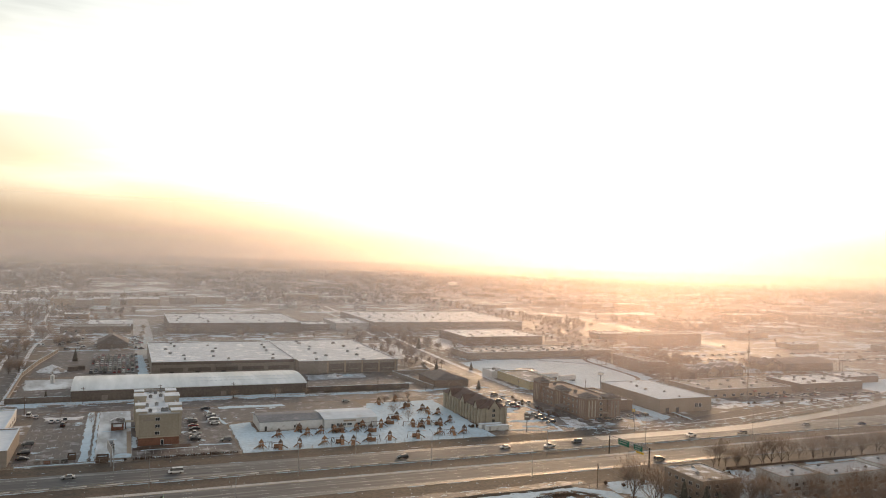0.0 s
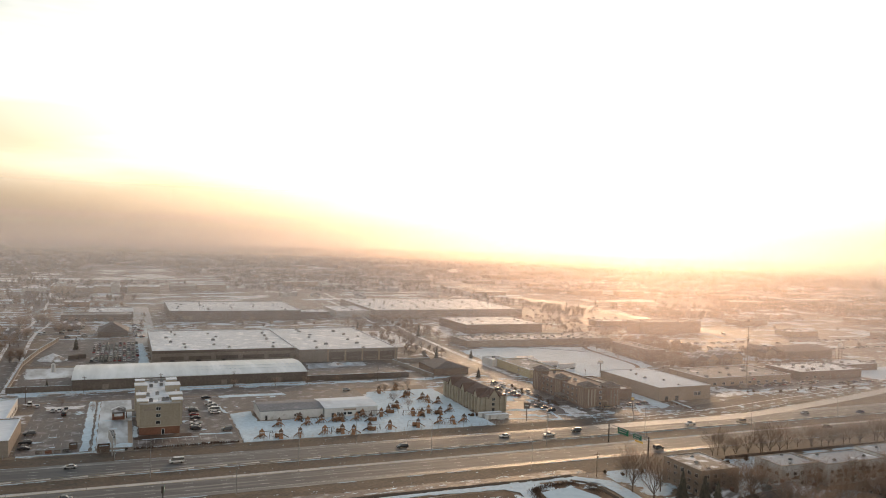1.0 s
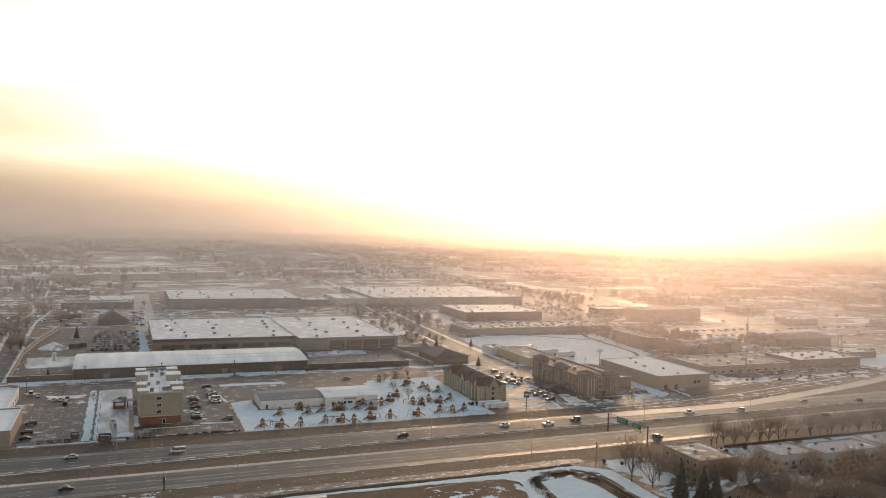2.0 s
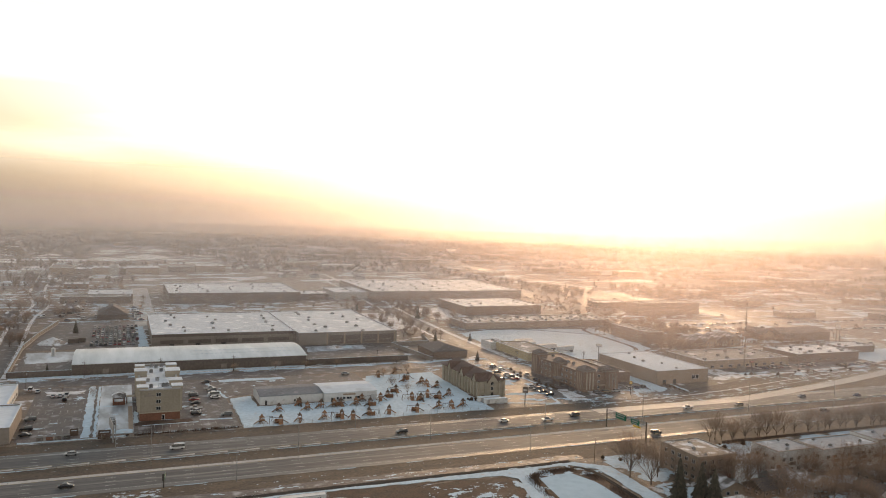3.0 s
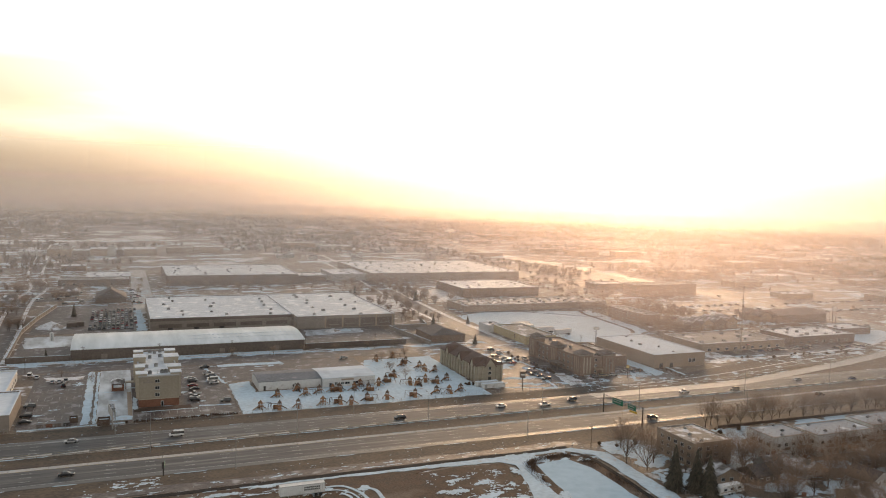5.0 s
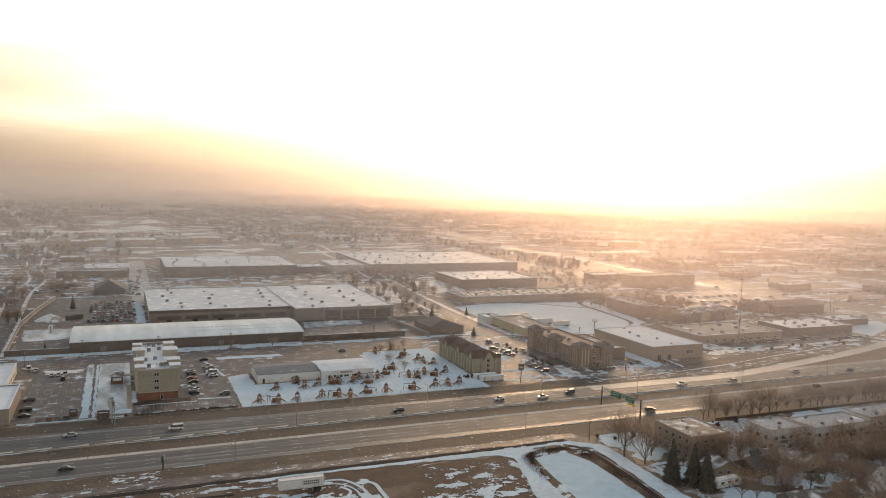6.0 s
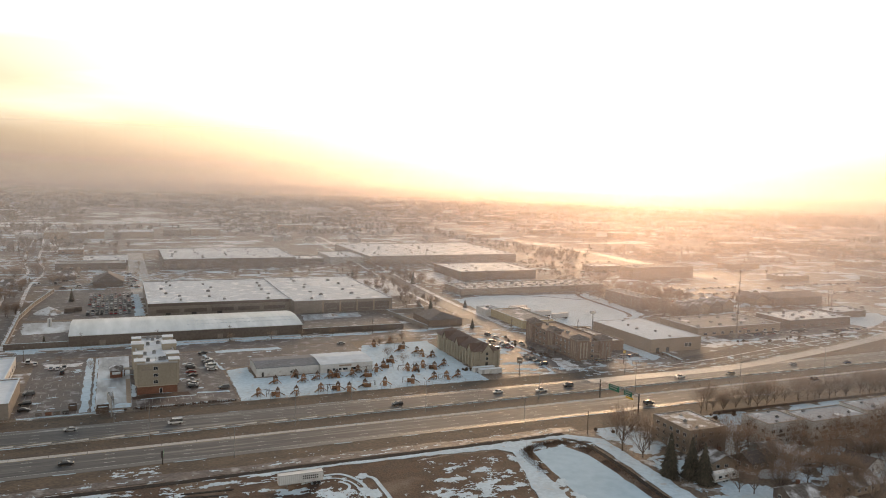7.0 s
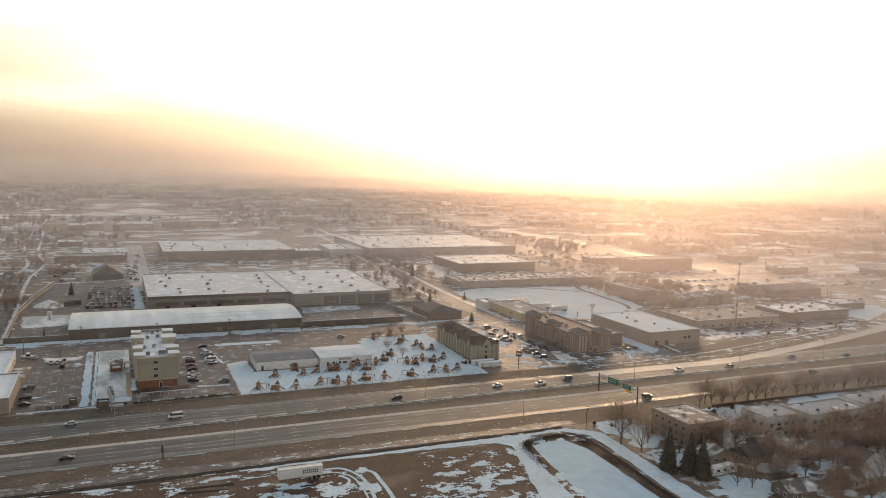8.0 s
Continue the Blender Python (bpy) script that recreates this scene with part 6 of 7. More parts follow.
def conifer(seed, h, w):
    """A spruce: trunk and tiers of drooping needled boughs."""
    r = random.Random(seed)
    b = thing("conifer", Matrix(), "dark green spruce with drooping boughs", "tree")
    bm = bmesh.new()
    tube(bm, (0, 0, -0.1), (0, 0, h * 0.97), 0.25, 0.03, 6)
    part("trunk", bm, M["bark"], b)
    bm = bmesh.new()
    z = h * 0.06
    while z < h:
        rad = w * (1 - z / h) ** 0.85 + 0.12
        n = max(6, int(rad * 9))
        for i in range(n):
            a = 2 * math.pi * (i + r.random()) / n
            ln = rad * r.uniform(0.7, 1.12)
            c, s = math.cos(a), math.sin(a)
            droop = ln * r.uniform(0.25, 0.5)
            wd = 0.16 * ln + 0.18
            p0 = Vector((0.1 * c, 0.1 * s, z + 0.35))
            mid = Vector((0.55 * ln * c, 0.55 * ln * s, z + 0.25 - droop * 0.3))
            tip = Vector((ln * c, ln * s, z - droop))
            sd = Vector((-s, c, 0)) * wd
            dn = Vector((0, 0, -0.3 - 0.1 * ln))
            for u in (sd, -sd):
                v = [bm.verts.new(p0), bm.verts.new(mid + u + dn * r.uniform(0.2, 0.9)), bm.verts.new(tip + u * r.uniform(0.1, 0.4)), bm.verts.new(mid + Vector((0, 0, 0.12)))]
                bm.faces.new((v[0], v[1], v[3]))
                bm.faces.new((v[1], v[2], v[3]))
        z += 0.28 + 0.015 * h
    part("crown", bm, M["needle"], b)
    return b


def shrub(seed, w, h):
    r = random.Random(seed)
    b = thing("shrub", Matrix(), "low brown leafless shrub dusted with snow", "shrub")
    bm = bmesh.new()
    for i in range(90):
        a, q = r.uniform(0, 2 * math.pi), r.uniform(0.1, 1)
        p = Vector((w * 0.15 * math.cos(a), w * 0.15 * math.sin(a), 0))
        e = Vector((w * q * math.cos(a) * r.uniform(0.6, 1), w * q * math.sin(a) * r.uniform(0.6, 1), h * (1.1 - 0.5 * q) * r.uniform(0.6, 1)))
        n = Vector((r.uniform(-1, 1), r.uniform(-1, 1), r.uniform(-1, 1))).normalized() * 0.09
        bm.faces.new([bm.verts.new(p - n * 0.3), bm.verts.new(p.lerp(e, 0.7) + n), bm.verts.new(e), bm.verts.new(p.lerp(e, 0.6) - n)])
    part("twig_mass", bm, M["shrub"], b)
    return b


TREES = [bare_tree(s, 10, k, 6) for s, k in ((1, 1.05), (2, 1.3), (3, 0.95), (4, 1.15), (5, 1.25))]
CONIFERS = [conifer(1, 10, 3.0), conifer(2, 10, 2.6)]
SHRUBS = [shrub(i, 0.9, 1.2) for i in range(3)]
planted = set()


def plant(ob, u, v, h, group="", label=""):
    s = h / 10.0 if ob not in SHRUBS else h / 1.2
    m = at(u, v, 0, rnd.uniform(0, 360))
    if ob in planted:
        c = copy_thing(ob, Matrix())
    else:
        planted.add(ob)
        c = ob
    c.matrix_basis = m @ Matrix.Diagonal((s, s, s, 1))
    if label:
        c["label"] = label
    if group:
        c["group"] = group


NEAR_TREES = [(163.5, 216.6, 16), (170.5, 225.7, 15), (166.7, 209.2, 15), (173.5, 214.5, 14), (172.1, 231.9, 9), (182.9, 199.6, 13), (212.0, 199.5, 12), (214.6, 209.5, 11), (196.1, 180.2, 12), (199.5, 177.0, 11), (201.9, 171.4, 13),
              (214.5, 176.9, 13), (247.9, 194.4, 12), (242.6, 181.3, 13), (251.8, 181.0, 14), (271.0, 198.5, 15), (211.8, 168.0, 12), (176.7, 174.6, 10), (180.2, 172.0, 11), (191.6, 201.7, 12), (229.3, 198.7, 12), (246.1, 197.9, 13)]
NEAR_TREES += [(178, 203, 10), (179, 212, 9), (203, 203, 11), (209, 214, 10), (222, 196, 13), (236, 192, 12), (226, 186, 13), (261, 195, 13), (266, 183, 13), (256, 176, 12), (235, 178, 11), (190, 170, 11), (283, 196, 13), (290, 188, 13), (222, 178, 10), (206, 182, 11), (240, 172, 13), (270, 176, 13),
               (193, 202, 12), (199, 199, 13), (206, 200, 12), (188, 196, 10), (231, 182, 14), (218, 190, 12), (250, 188, 13), (262, 172, 12), (277, 184, 14), (285, 178, 13), (296, 194, 14), (246, 176, 12), (212, 163, 12), (226, 163, 11)]
for i, (u, v, h) in enumerate(NEAR_TREES):
    plant(TREES[i % 5], u, v, h * 1.28, "bare trees among the houses")
for k in range(20):
    plant(TREES[k % 5], rnd.uniform(174, 300), rnd.uniform(142, 198), rnd.uniform(12, 17), "bare trees among the houses")
u = 222.0
while u < 345:
    plant(TREES[rnd.randrange(5)], u, 244 + rnd.uniform(-2.5, 2.0) - (1.5 if u > 300 else 0), rnd.uniform(11.0, 16.5), "row of bare trees along the motorway")
    u += rnd.choice((2.2, 3.0, 3.8, 5.0, 7.0))
for u, v, h in ((212, 548, 10), (211, 575, 12), (213, 603, 13), (215, 640, 12), (217, 668, 13), (240, 560, 12), (243, 590, 14), (241, 603, 13), (246, 622, 14), (249, 655, 12), (262, 600, 13), (270, 618, 12), (255, 640, 11), (246, 548, 11)):
    plant(TREES[rnd.randrange(5)], u, v, h, "bare trees along the cross street")
for k in range(22):
    plant(TREES[k % 5], rnd.uniform(344, 378) if k < 14 else rnd.uniform(380, 425), rnd.uniform(425, 456) if k < 14 else rnd.uniform(470, 530), rnd.uniform(11, 16), "bare trees round the brick apartments")
for u0, v0 in ((-48, 684), (-69, 650), (-62, 540), (-64, 750), (-76, 716), (-72, 604)):
    for k in range(5):
        plant(TREES[k % 5], u0 + rnd.uniform(-5, 5), v0 + rnd.uniform(-9, 9), rnd.uniform(9, 14), "bare trees along the back road")
for k in range(26):
    plant(TREES[k % 5], rnd.uniform(-90, -76), rnd.uniform(440, 640), rnd.uniform(7, 12), "bare trees along the back road")
for u, v, h in ((164.6, 192.6, 14.5), (170.3, 189.0, 13.5), (171.5, 184.5, 13)):
    plant(CONIFERS[rnd.randrange(2)], u, v, h, "spruces by the pond")
for u, v, h in ((129.6, 373.4, 8), (131.2, 354.5, 8), (133.5, 399.6, 7), (141, 402, 7), (150, 408, 7), (-12.4, 388, 6), (-26, 402, 6)) + tuple((x, 430.7, 7) for x in (57, 79.7, 97, 115, 134.8, 152, 170)):
    plant(TREES[rnd.randrange(5)], u, v, h, "small bare street trees")
for u, v, h in ((205, 430, 6), (-36, 444, 6), (-30, 590, 9), (24, 560, 8), (188, 640, 12), (232, 500, 6), (237, 620, 11), (205, 500, 8)):
    plant(CONIFERS[rnd.randrange(2)], u, v, h, "scattered spruces")
def light_tree(seed):
    """A simpler bare tree for the distance: corner points and triangles."""
    r = random.Random(seed)
    verts, faces = [], []

    def rod(a, b, w0, w1):
        d = (b - a).normalized()
        x = d.orthogonal().normalized()
        y = d.cross(x)
        n = len(verts)
        for p, w in ((a, w0), (b, w1)):
            for q in range(3):
                t = 2 * math.pi * q / 3
                verts.append(p + x * (w * math.cos(t)) + y * (w * math.sin(t)))
        for q in range(3):
            w = (q + 1) % 3
            faces.extend(((n + q, n + w, n + 3 + w), (n + q, n + 3 + w, n + 3 + q)))

    def limb(p, d, ln, w, depth):
        e = p + d * ln
        rod(p, e, w, w * 0.6)
        if depth == 3:
            for q in range(5):
                t = e + (d + Vector((r.uniform(-1, 1), r.uniform(-1, 1), r.uniform(-0.3, 0.8)))).normalized() * r.uniform(0.6, 1.3)
                c = Vector((r.uniform(-1, 1), r.uniform(-1, 1), r.uniform(-1, 1))).normalized() * 0.05
                n = len(verts)
                verts.extend((p.lerp(e, 0.6) - c, p.lerp(e, 0.6) + c, t))
                faces.append((n, n + 1, n + 2))
            return
        for q in range(5 if depth == 0 else 4):
            a = r.uniform(0, 2 * math.pi)
            x = d.orthogonal().normalized()
            nd = (d + (x * math.cos(a) + d.cross(x) * math.sin(a)) * r.uniform(0.4, 1.0) + Vector((0, 0, 0.2))).normalized()
            limb(p + d * ln * r.uniform(0.5, 1.0), nd, ln * r.uniform(0.6, 0.9), max(0.03, w * 0.42), depth + 1)

    limb(Vector((0, 0, -0.05)), Vector((0, 0, 1)), 2.7, 0.15, 0)
    return np.array([tuple(v) for v in verts]), np.array(faces)


def town_trees():
    kinds = [light_tree(i) for i in range(4)]
    vs, fs, count = [], [], 0
    zones = [(580, 900, 430, 760), (-120, 18, 645, 900), (185, 216, 500, 740), (228, 250, 600, 745), (340, 470, 405, 480), (340, 430, 480, 545), (30, 420, 684, 748), (-130, -72, 430, 760), (372, 440, 560, 740), (575, 980, 425, 900), (600, 1100, 640, 1000), (345, 425, 470, 545), (-130, -74, 450, 640)]
    keep_out = [(-54, 10, 765, 840), (-60, -32, 903, 930), (474, 526, 446, 475), (355, 373, 457, 507), (371, 426, 427, 455), (293, 371, 631, 721), (-52, 14, 520, 640), (452, 535, 598, 628), (-50, -12, 688, 712), (-36, 6, 650, 668), (238, 414, 749, 897)]
    for k in range(760):
        u0, u1, v0, v1 = zones[k % len(zones)]
        u, v = rnd.uniform(u0, u1), rnd.uniform(v0, v1)
        if any(a - 2 < u < b + 2 and c - 2 < v < d + 2 for a, b, c, d in keep_out) or 560 < u < 765 and 470 < v < 640 and rnd.random() < 0.6:
            continue
        p, f = kinds[rnd.randrange(4)]
        a, h = rnd.uniform(0, 6.28), rnd.uniform(0.75, 1.35)
        turn = np.array([[math.cos(a), math.sin(a), 0], [-math.sin(a), math.cos(a), 0], [0, 0, 1]])
        vs.append(p @ turn * h + np.array([u, v, 0]))
        fs.append(f + count)
        count += len(p)
    me = bpy.data.meshes.new("town_trees")
    me.from_pydata(np.concatenate(vs).tolist(), [], np.concatenate(fs).tolist())
    me.materials.append(M["town_twig"])
    ob = new("town_trees", me)
    ob.matrix_basis = G
    tagged(ob, "bare brown street and garden trees across the town", "trees", "", "stuff")


town_trees()
for k in range(40):
    plant(SHRUBS[k % 3], 275.6 + (k % 2) * 1.1 + rnd.uniform(-0.4, 0.4), 322 + k * 1.9 if k < 11 else 344 + (k - 11) * 0.8, rnd.uniform(0.8, 1.5), "low hedge beside the box store") if k < 11 else plant(SHRUBS[k % 3], 272.4 + rnd.uniform(-0.3, 0.3), 342 + (k - 11) * 1.6, rnd.uniform(0.8, 1.4), "low hedge beside the box store")
for k in range(45):
    plant(SHRUBS[k % 3], 5 + k * 0.93 if k < 43 else 2, 317.4 + rnd.uniform(-0.3, 0.3), rnd.uniform(0.8, 1.5), "hedge of shrubs by the hotel car park")
for k in range(60):
    u, v = rnd.choice([(rnd.uniform(156, 171), rnd.uniform(333.5, 336.5)), (rnd.uniform(206, 212), rnd.uniform(340, 400)), (rnd.uniform(320, 440), rnd.uniform(343, 350)), (rnd.uniform(165, 240), rnd.uniform(232, 240))])
    plant(SHRUBS[k % 3], u, v, rnd.uniform(1.0, 2.2), "winter shrubs along the lots")


# ---- poles, signs and fences ----
def light_pole(m, h=13.0, arms=2):
    b = thing("street_lamp", m, "tall grey steel street lamp with curved arms", "street lamp", "motorway lamps")
    bm = bmesh.new()
    tube(bm, (0, 0, 0), (0, 0, h), 0.13, 0.07, 8)
    part("pole", bm, M["metal"], b)
    for s in (1, -1)[:arms]:
        bm = bmesh.new()
        tube(bm, (0, 0, h - 0.2), (0, s * 1.2, h + 0.3), 0.05, 0.05, 5)
        tube(bm, (0, s * 1.2, h + 0.3), (0, s * 2.4, h + 0.4), 0.05, 0.04, 5)
        part("arm", bm, M["metal"], b)
        part("lamp_head", boxes((-0.18, 0.18, min(s * 2.3, s * 3.1), max(s * 2.3, s * 3.1), h + 0.3, h + 0.45)), M["dark_metal"], b)
    return b


first = light_pole(at(9.5, 279.5))
for u in (60.8, 113.6, 166.0, 216.4, 278.5, 335, 392, -45, -100):
    copy_thing(first, at(u, 279.5))
side_lamp = light_pole(at(144.7, 254.0), 10, 1)
for u, v in ((35, 254), (-70, 254), (255, 254), (90, 304.5), (230, 306), (-2, 304.5)):
    copy_thing(side_lamp, at(u, v, 0, 0 if v < 300 else 180))


def wood_pole(m, h=9.0):
    b = thing("utility_pole", m, "brown wooden utility pole with a crossarm", "utility pole", "utility poles")
    bm = bmesh.new()
    tube(bm, (0, 0, 0), (0, 0, h), 0.15, 0.1, 7)
    part("pole", bm, M["wood_dark"], b)
    part("crossarm", boxes((-1.1, 1.1, -0.06, 0.06, h - 0.8, h - 0.65)), M["wood_dark"], b)
    part("transformer", boxes((0.15, 0.5, -0.2, 0.2, h - 2.1, h - 1.2)), M["metal"], b)
    return b


wp = wood_pole(at(56.9, 432.3))
for u, v in ((19, 432.3), (-18, 432.3), (98, 432.3), (140, 432.3), (222, 410), (161.4, 235.5), (219.7, 374.8), (-42.4, 412), (330, 395), (400, 410), (248, 410), (505, 425), (512, 428), (262, 398), (236, 330)):
    copy_thing(wp, at(u, v, 0, rnd.uniform(-10, 10)))


def mast():
    b = thing("radio_mast", at(356.6, 363.2), "tall slim brown radio mast with small antennas", "mast")
    bm = bmesh.new()
    tube(bm, (0, 0, 0), (0, 0, 24), 0.45, 0.32, 12)
    tube(bm, (0, 0, 24), (0, 0, 42), 0.32, 0.18, 12)
    part("pole", bm, M["taupe_wall"], b)
    for z in (14, 28, 40):
        part("antenna_ring", boxes((-0.9, 0.9, -0.1, 0.1, z, z + 1.6), (-0.1, 0.1, -0.9, 0.9, z, z + 1.6)), M["dark_metal"], b)
    part("equipment_hut", boxes((-7, -2.5, -4, -1, 0, 2.6)), M["taupe_wall"], b)


mast()


def gantry():
    """Sign bridge over the eastbound lanes with two green boards."""
    b = thing("sign_gantry", at(0, 0), "steel sign gantry with two green direction boards", "road sign")
    a, c = Vector((194.2, 275.2, 0)), Vector((196.8, 251.5, 0))
    for p in (a, c):
        bm = bmesh.new()
        tube(bm, p, p + Vector((0, 0, 8.2)), 0.32, 0.26, 10)
        part("post", bm, M["dark_metal"], b)
    bm = bmesh.new()
    n = 12
    for z in (6.6, 7.9):
        for o in (-0.5, 0.5):
            tube(bm, a + Vector((o, 0, z)), c + Vector((o, 0, z)), 0.08, 0.08, 5)
    for i in range(n):
        p, q = a.lerp(c, i / n), a.lerp(c, (i + 1) / n)
        for o in (-0.5, 0.5):
            tube(bm, p + Vector((o, 0, 6.6)), q + Vector((o, 0, 7.9)), 0.05, 0.05, 4)
        tube(bm, p + Vector((-0.5, 0, 7.9)), q + Vector((0.5, 0, 7.9)), 0.04, 0.04, 4)
    part("truss", bm, M["metal"], b)
    d = math.degrees(math.atan2(c.y - a.y, c.x - a.x))
    for k, w, h, col in ((0.40, 6.4, 2.7, "green_sign"), (0.76, 4.8, 2.2, "green_sign")):
        p = a.lerp(c, k)
        g = part("sign_board", boxes((-w / 2, w / 2, -0.75, -0.62, 5.6, 5.6 + h)), M[col], b, "green direction board with white bars")
        g.matrix_basis = pose(p.x, p.y, 0, 0, 0, d)
        for i in range(2):
            part("word_bar", boxes((-w / 2 + 0.6, w / 2 - 0.8 - 0.5 * i, -0.78, -0.752, 5.6 + h - 0.9 - i * 0.9, 5.6 + h - 0.5 - i * 0.9)), M["paint"], g)
        part("border", boxes((-w / 2 + 0.08, w / 2 - 0.08, -0.775, -0.752, 5.6 + 0.1, 5.6 + 0.2), (-w / 2 + 0.08, w / 2 - 0.08, -0.775, -0.752, 5.5 + h - 0.1, 5.5 + h)), M["paint"], g)
    p = a.lerp(c, 0.80)
    g = part("exit_panel", boxes((-2.2, 2.2, -0.75, -0.62, 4.7, 5.5)), M["yellow_sign"], b, "yellow exit panel under the green board")
    g.matrix_basis = pose(p.x, p.y, 0, 0, 0, d)


gantry()


def pylon_sign(m, h, w, hh, face, label, two=False):
    b = thing("pylon_sign", m, label, "sign")
    bm = bmesh.new()
    for x in ((-w * 0.3, w * 0.3) if two else (0,)):
        tube(bm, (x, 0, 0), (x, 0, h), 0.22, 0.2, 8)
    part("post", bm, M["dark_metal"], b)
    part("cabinet", boxes((-w / 2, w / 2, -0.35, 0.35, h - hh, h)), M["dark_metal"], b)
    f = part("sign_face", boxes((-w / 2 + 0.12, w / 2 - 0.12, -0.39, -0.352, h - hh + 0.12, h - 0.12)), M[face], b)
    part("word_bar", boxes((-w / 2 + 0.4, w / 2 - 0.4, -0.41, -0.392, h - hh * 0.6, h - hh * 0.4)), M["trim"], f)
    return b


pylon_sign(at(178, 319.0, 0, -29), 9.0, 2.6, 3.0, "brown_wall", "tall dark pylon sign beside the motorway", False)
pylon_sign(at(243.0, 324.5, 0, -36), 7.0, 1.6, 1.6, "yellow_sign", "small yellow sign on a dark post")
pylon_sign(at(519, 432.7, 0, -48), 14.0, 4.0, 4.0, "trim", "white square pylon sign on tall twin posts", True)
pylon_sign(at(621, 894, 0, -35), 22.0, 15.0, 7.0, "trim", "large white billboard catching the light", True)
pylon_sign(at(622, 1441, 0, -23), 24.0, 18.0, 7.0, "trim", "large white billboard catching the light", True)
pylon_sign(at(277, 404, 0, -34), 12.0, 3.4, 1.6, "trim", "pale pole sign behind the store", False)


def side_billboard(m):
    """Two long boards back to back in a narrow V with a walkway between, on one post."""
    b = thing("billboard", m, "pale-edged double billboard on a single steel post", "billboard")
    bm = bmesh.new()
    tube(bm, (0, 0, 0), (0, 0, 8.4), 0.3, 0.26, 10)
    part("post", bm, M["metal"], b)
    for s in (-1, 1):
        bm = bmesh.new()
        v = [bm.verts.new(p) for p in ((-6, s * 0.35, 5.4), (6, s * 0.9, 5.4), (6, s * 0.9, 8.6), (-6, s * 0.35, 8.6))]
        w = [bm.verts.new(x.co + Vector((0, s * 0.22, 0))) for x in v]
        bm.faces.new(v)
        bm.faces.new(w[::-1])
        for i in range(4):
            bm.faces.new((v[i], w[i], w[(i + 1) % 4], v[(i + 1) % 4]))
        p = part("board", bm, M["grey_wall"], b)
    for i in range(9):
        x = -5.6 + i * 1.4
        k = 0.35 + (x + 6) / 12 * 0.55
        part("cross_bar", boxes((x - 0.09, x + 0.09, -k + 0.002, k - 0.002, 8.2, 8.38)), M["dark_metal"], b)


side_billboard(at(-2.9, 310.5, 0, 95))

pylon_sign(at(12.5, 254.6, 0, 80), 5.0, 2.6, 2.2, "green_sign", "small green road sign at the verge")
pylon_sign(at(365, 365.6, 0, 0), 4.4, 3.0, 0.8, "red_sign", "low red sign above a shop", False)


def chain_fence(name, pts, h, label, post=4.0):
    b = thing(name, G.copy(), label, "fence")
    bm = bmesh.new()
    tube(bm, (0, 0, 0), (0, 0, h), 0.06, 0.06, 5)
    p = part("post", bm, M["metal"], b)
    p.matrix_basis = pose(pts[0][0], pts[0][1], 0)
    for (a0, b0), (a1, b1) in zip(pts, pts[1:]):
        n = max(1, int(math.hypot(a1 - a0, b1 - b0) / post))
        for i in range(1, n + 1):
            q = new("post", p.data)
            q.parent = b
            q.matrix_basis = pose(a0 + (a1 - a0) * i / n, b0 + (b1 - b0) * i / n, 0)
        for z in (0.15, h * 0.35, h * 0.65, h - 0.04):
            bm = bmesh.new()
            tube(bm, (a0, b0, z), (a1, b1, z), 0.02, 0.02, 4)
            part("wire", bm, M["metal"], b)


chain_fence("chain_fence", [(-60, 316), (46, 316), (156, 315.8), (205, 317), (258, 322)], 1.8, "thin steel fence along the motorway bank")
chain_fence("chain_fence", [(46, 316.2), (46.4, 371)], 1.8, "thin steel fence round the playset yard")
chain_fence("chain_fence", [(164, 150), (165.5, 225), (156, 239.5)], 1.5, "thin steel fence beside the pond path")


def board_fence(pts, h, label):
    """Close-set boards on two rails between posts."""
    b = thing("board_fence", G.copy(), label, "fence")
    board = boxes((-0.6, 0.6, -0.03, 0.03, 0.05, h))
    bmesh.ops.bevel(board, geom=board.edges[:], offset=0.015, segments=1, affect="EDGES")
    first_board = part("board", board, M["wood_dark"], b)
    post = part("post", boxes((-0.07, 0.07, 0.03, 0.17, 0, h + 0.1)), M["wood_dark"], b)
    meshes = (first_board.data, post.data)
    for (a0, b0), (a1, b1) in zip(pts, pts[1:]):
        ln = math.hypot(a1 - a0, b1 - b0)
        d = math.degrees(math.atan2(b1 - b0, a1 - a0))
        n = int(ln / 1.22)
        for i in range(n):
            k = (i + 0.5) / n
            m = pose(a0 + (a1 - a0) * k, b0 + (b1 - b0) * k, 0, 0, 0, d)
            if first_board is not None:
                first_board.matrix_basis = post.matrix_basis = m
                first_board = None
                continue
            q = new("board", meshes[0])
            q.parent, q.matrix_basis = b, m
            if i % 2 == 0:
                q = new("post", meshes[1])
                q.parent, q.matrix_basis = b, m


board_fence([(226, 240.2), (268, 239.6), (345, 238.2)], 1.2, "weathered dark board fence between trees and apartment houses")


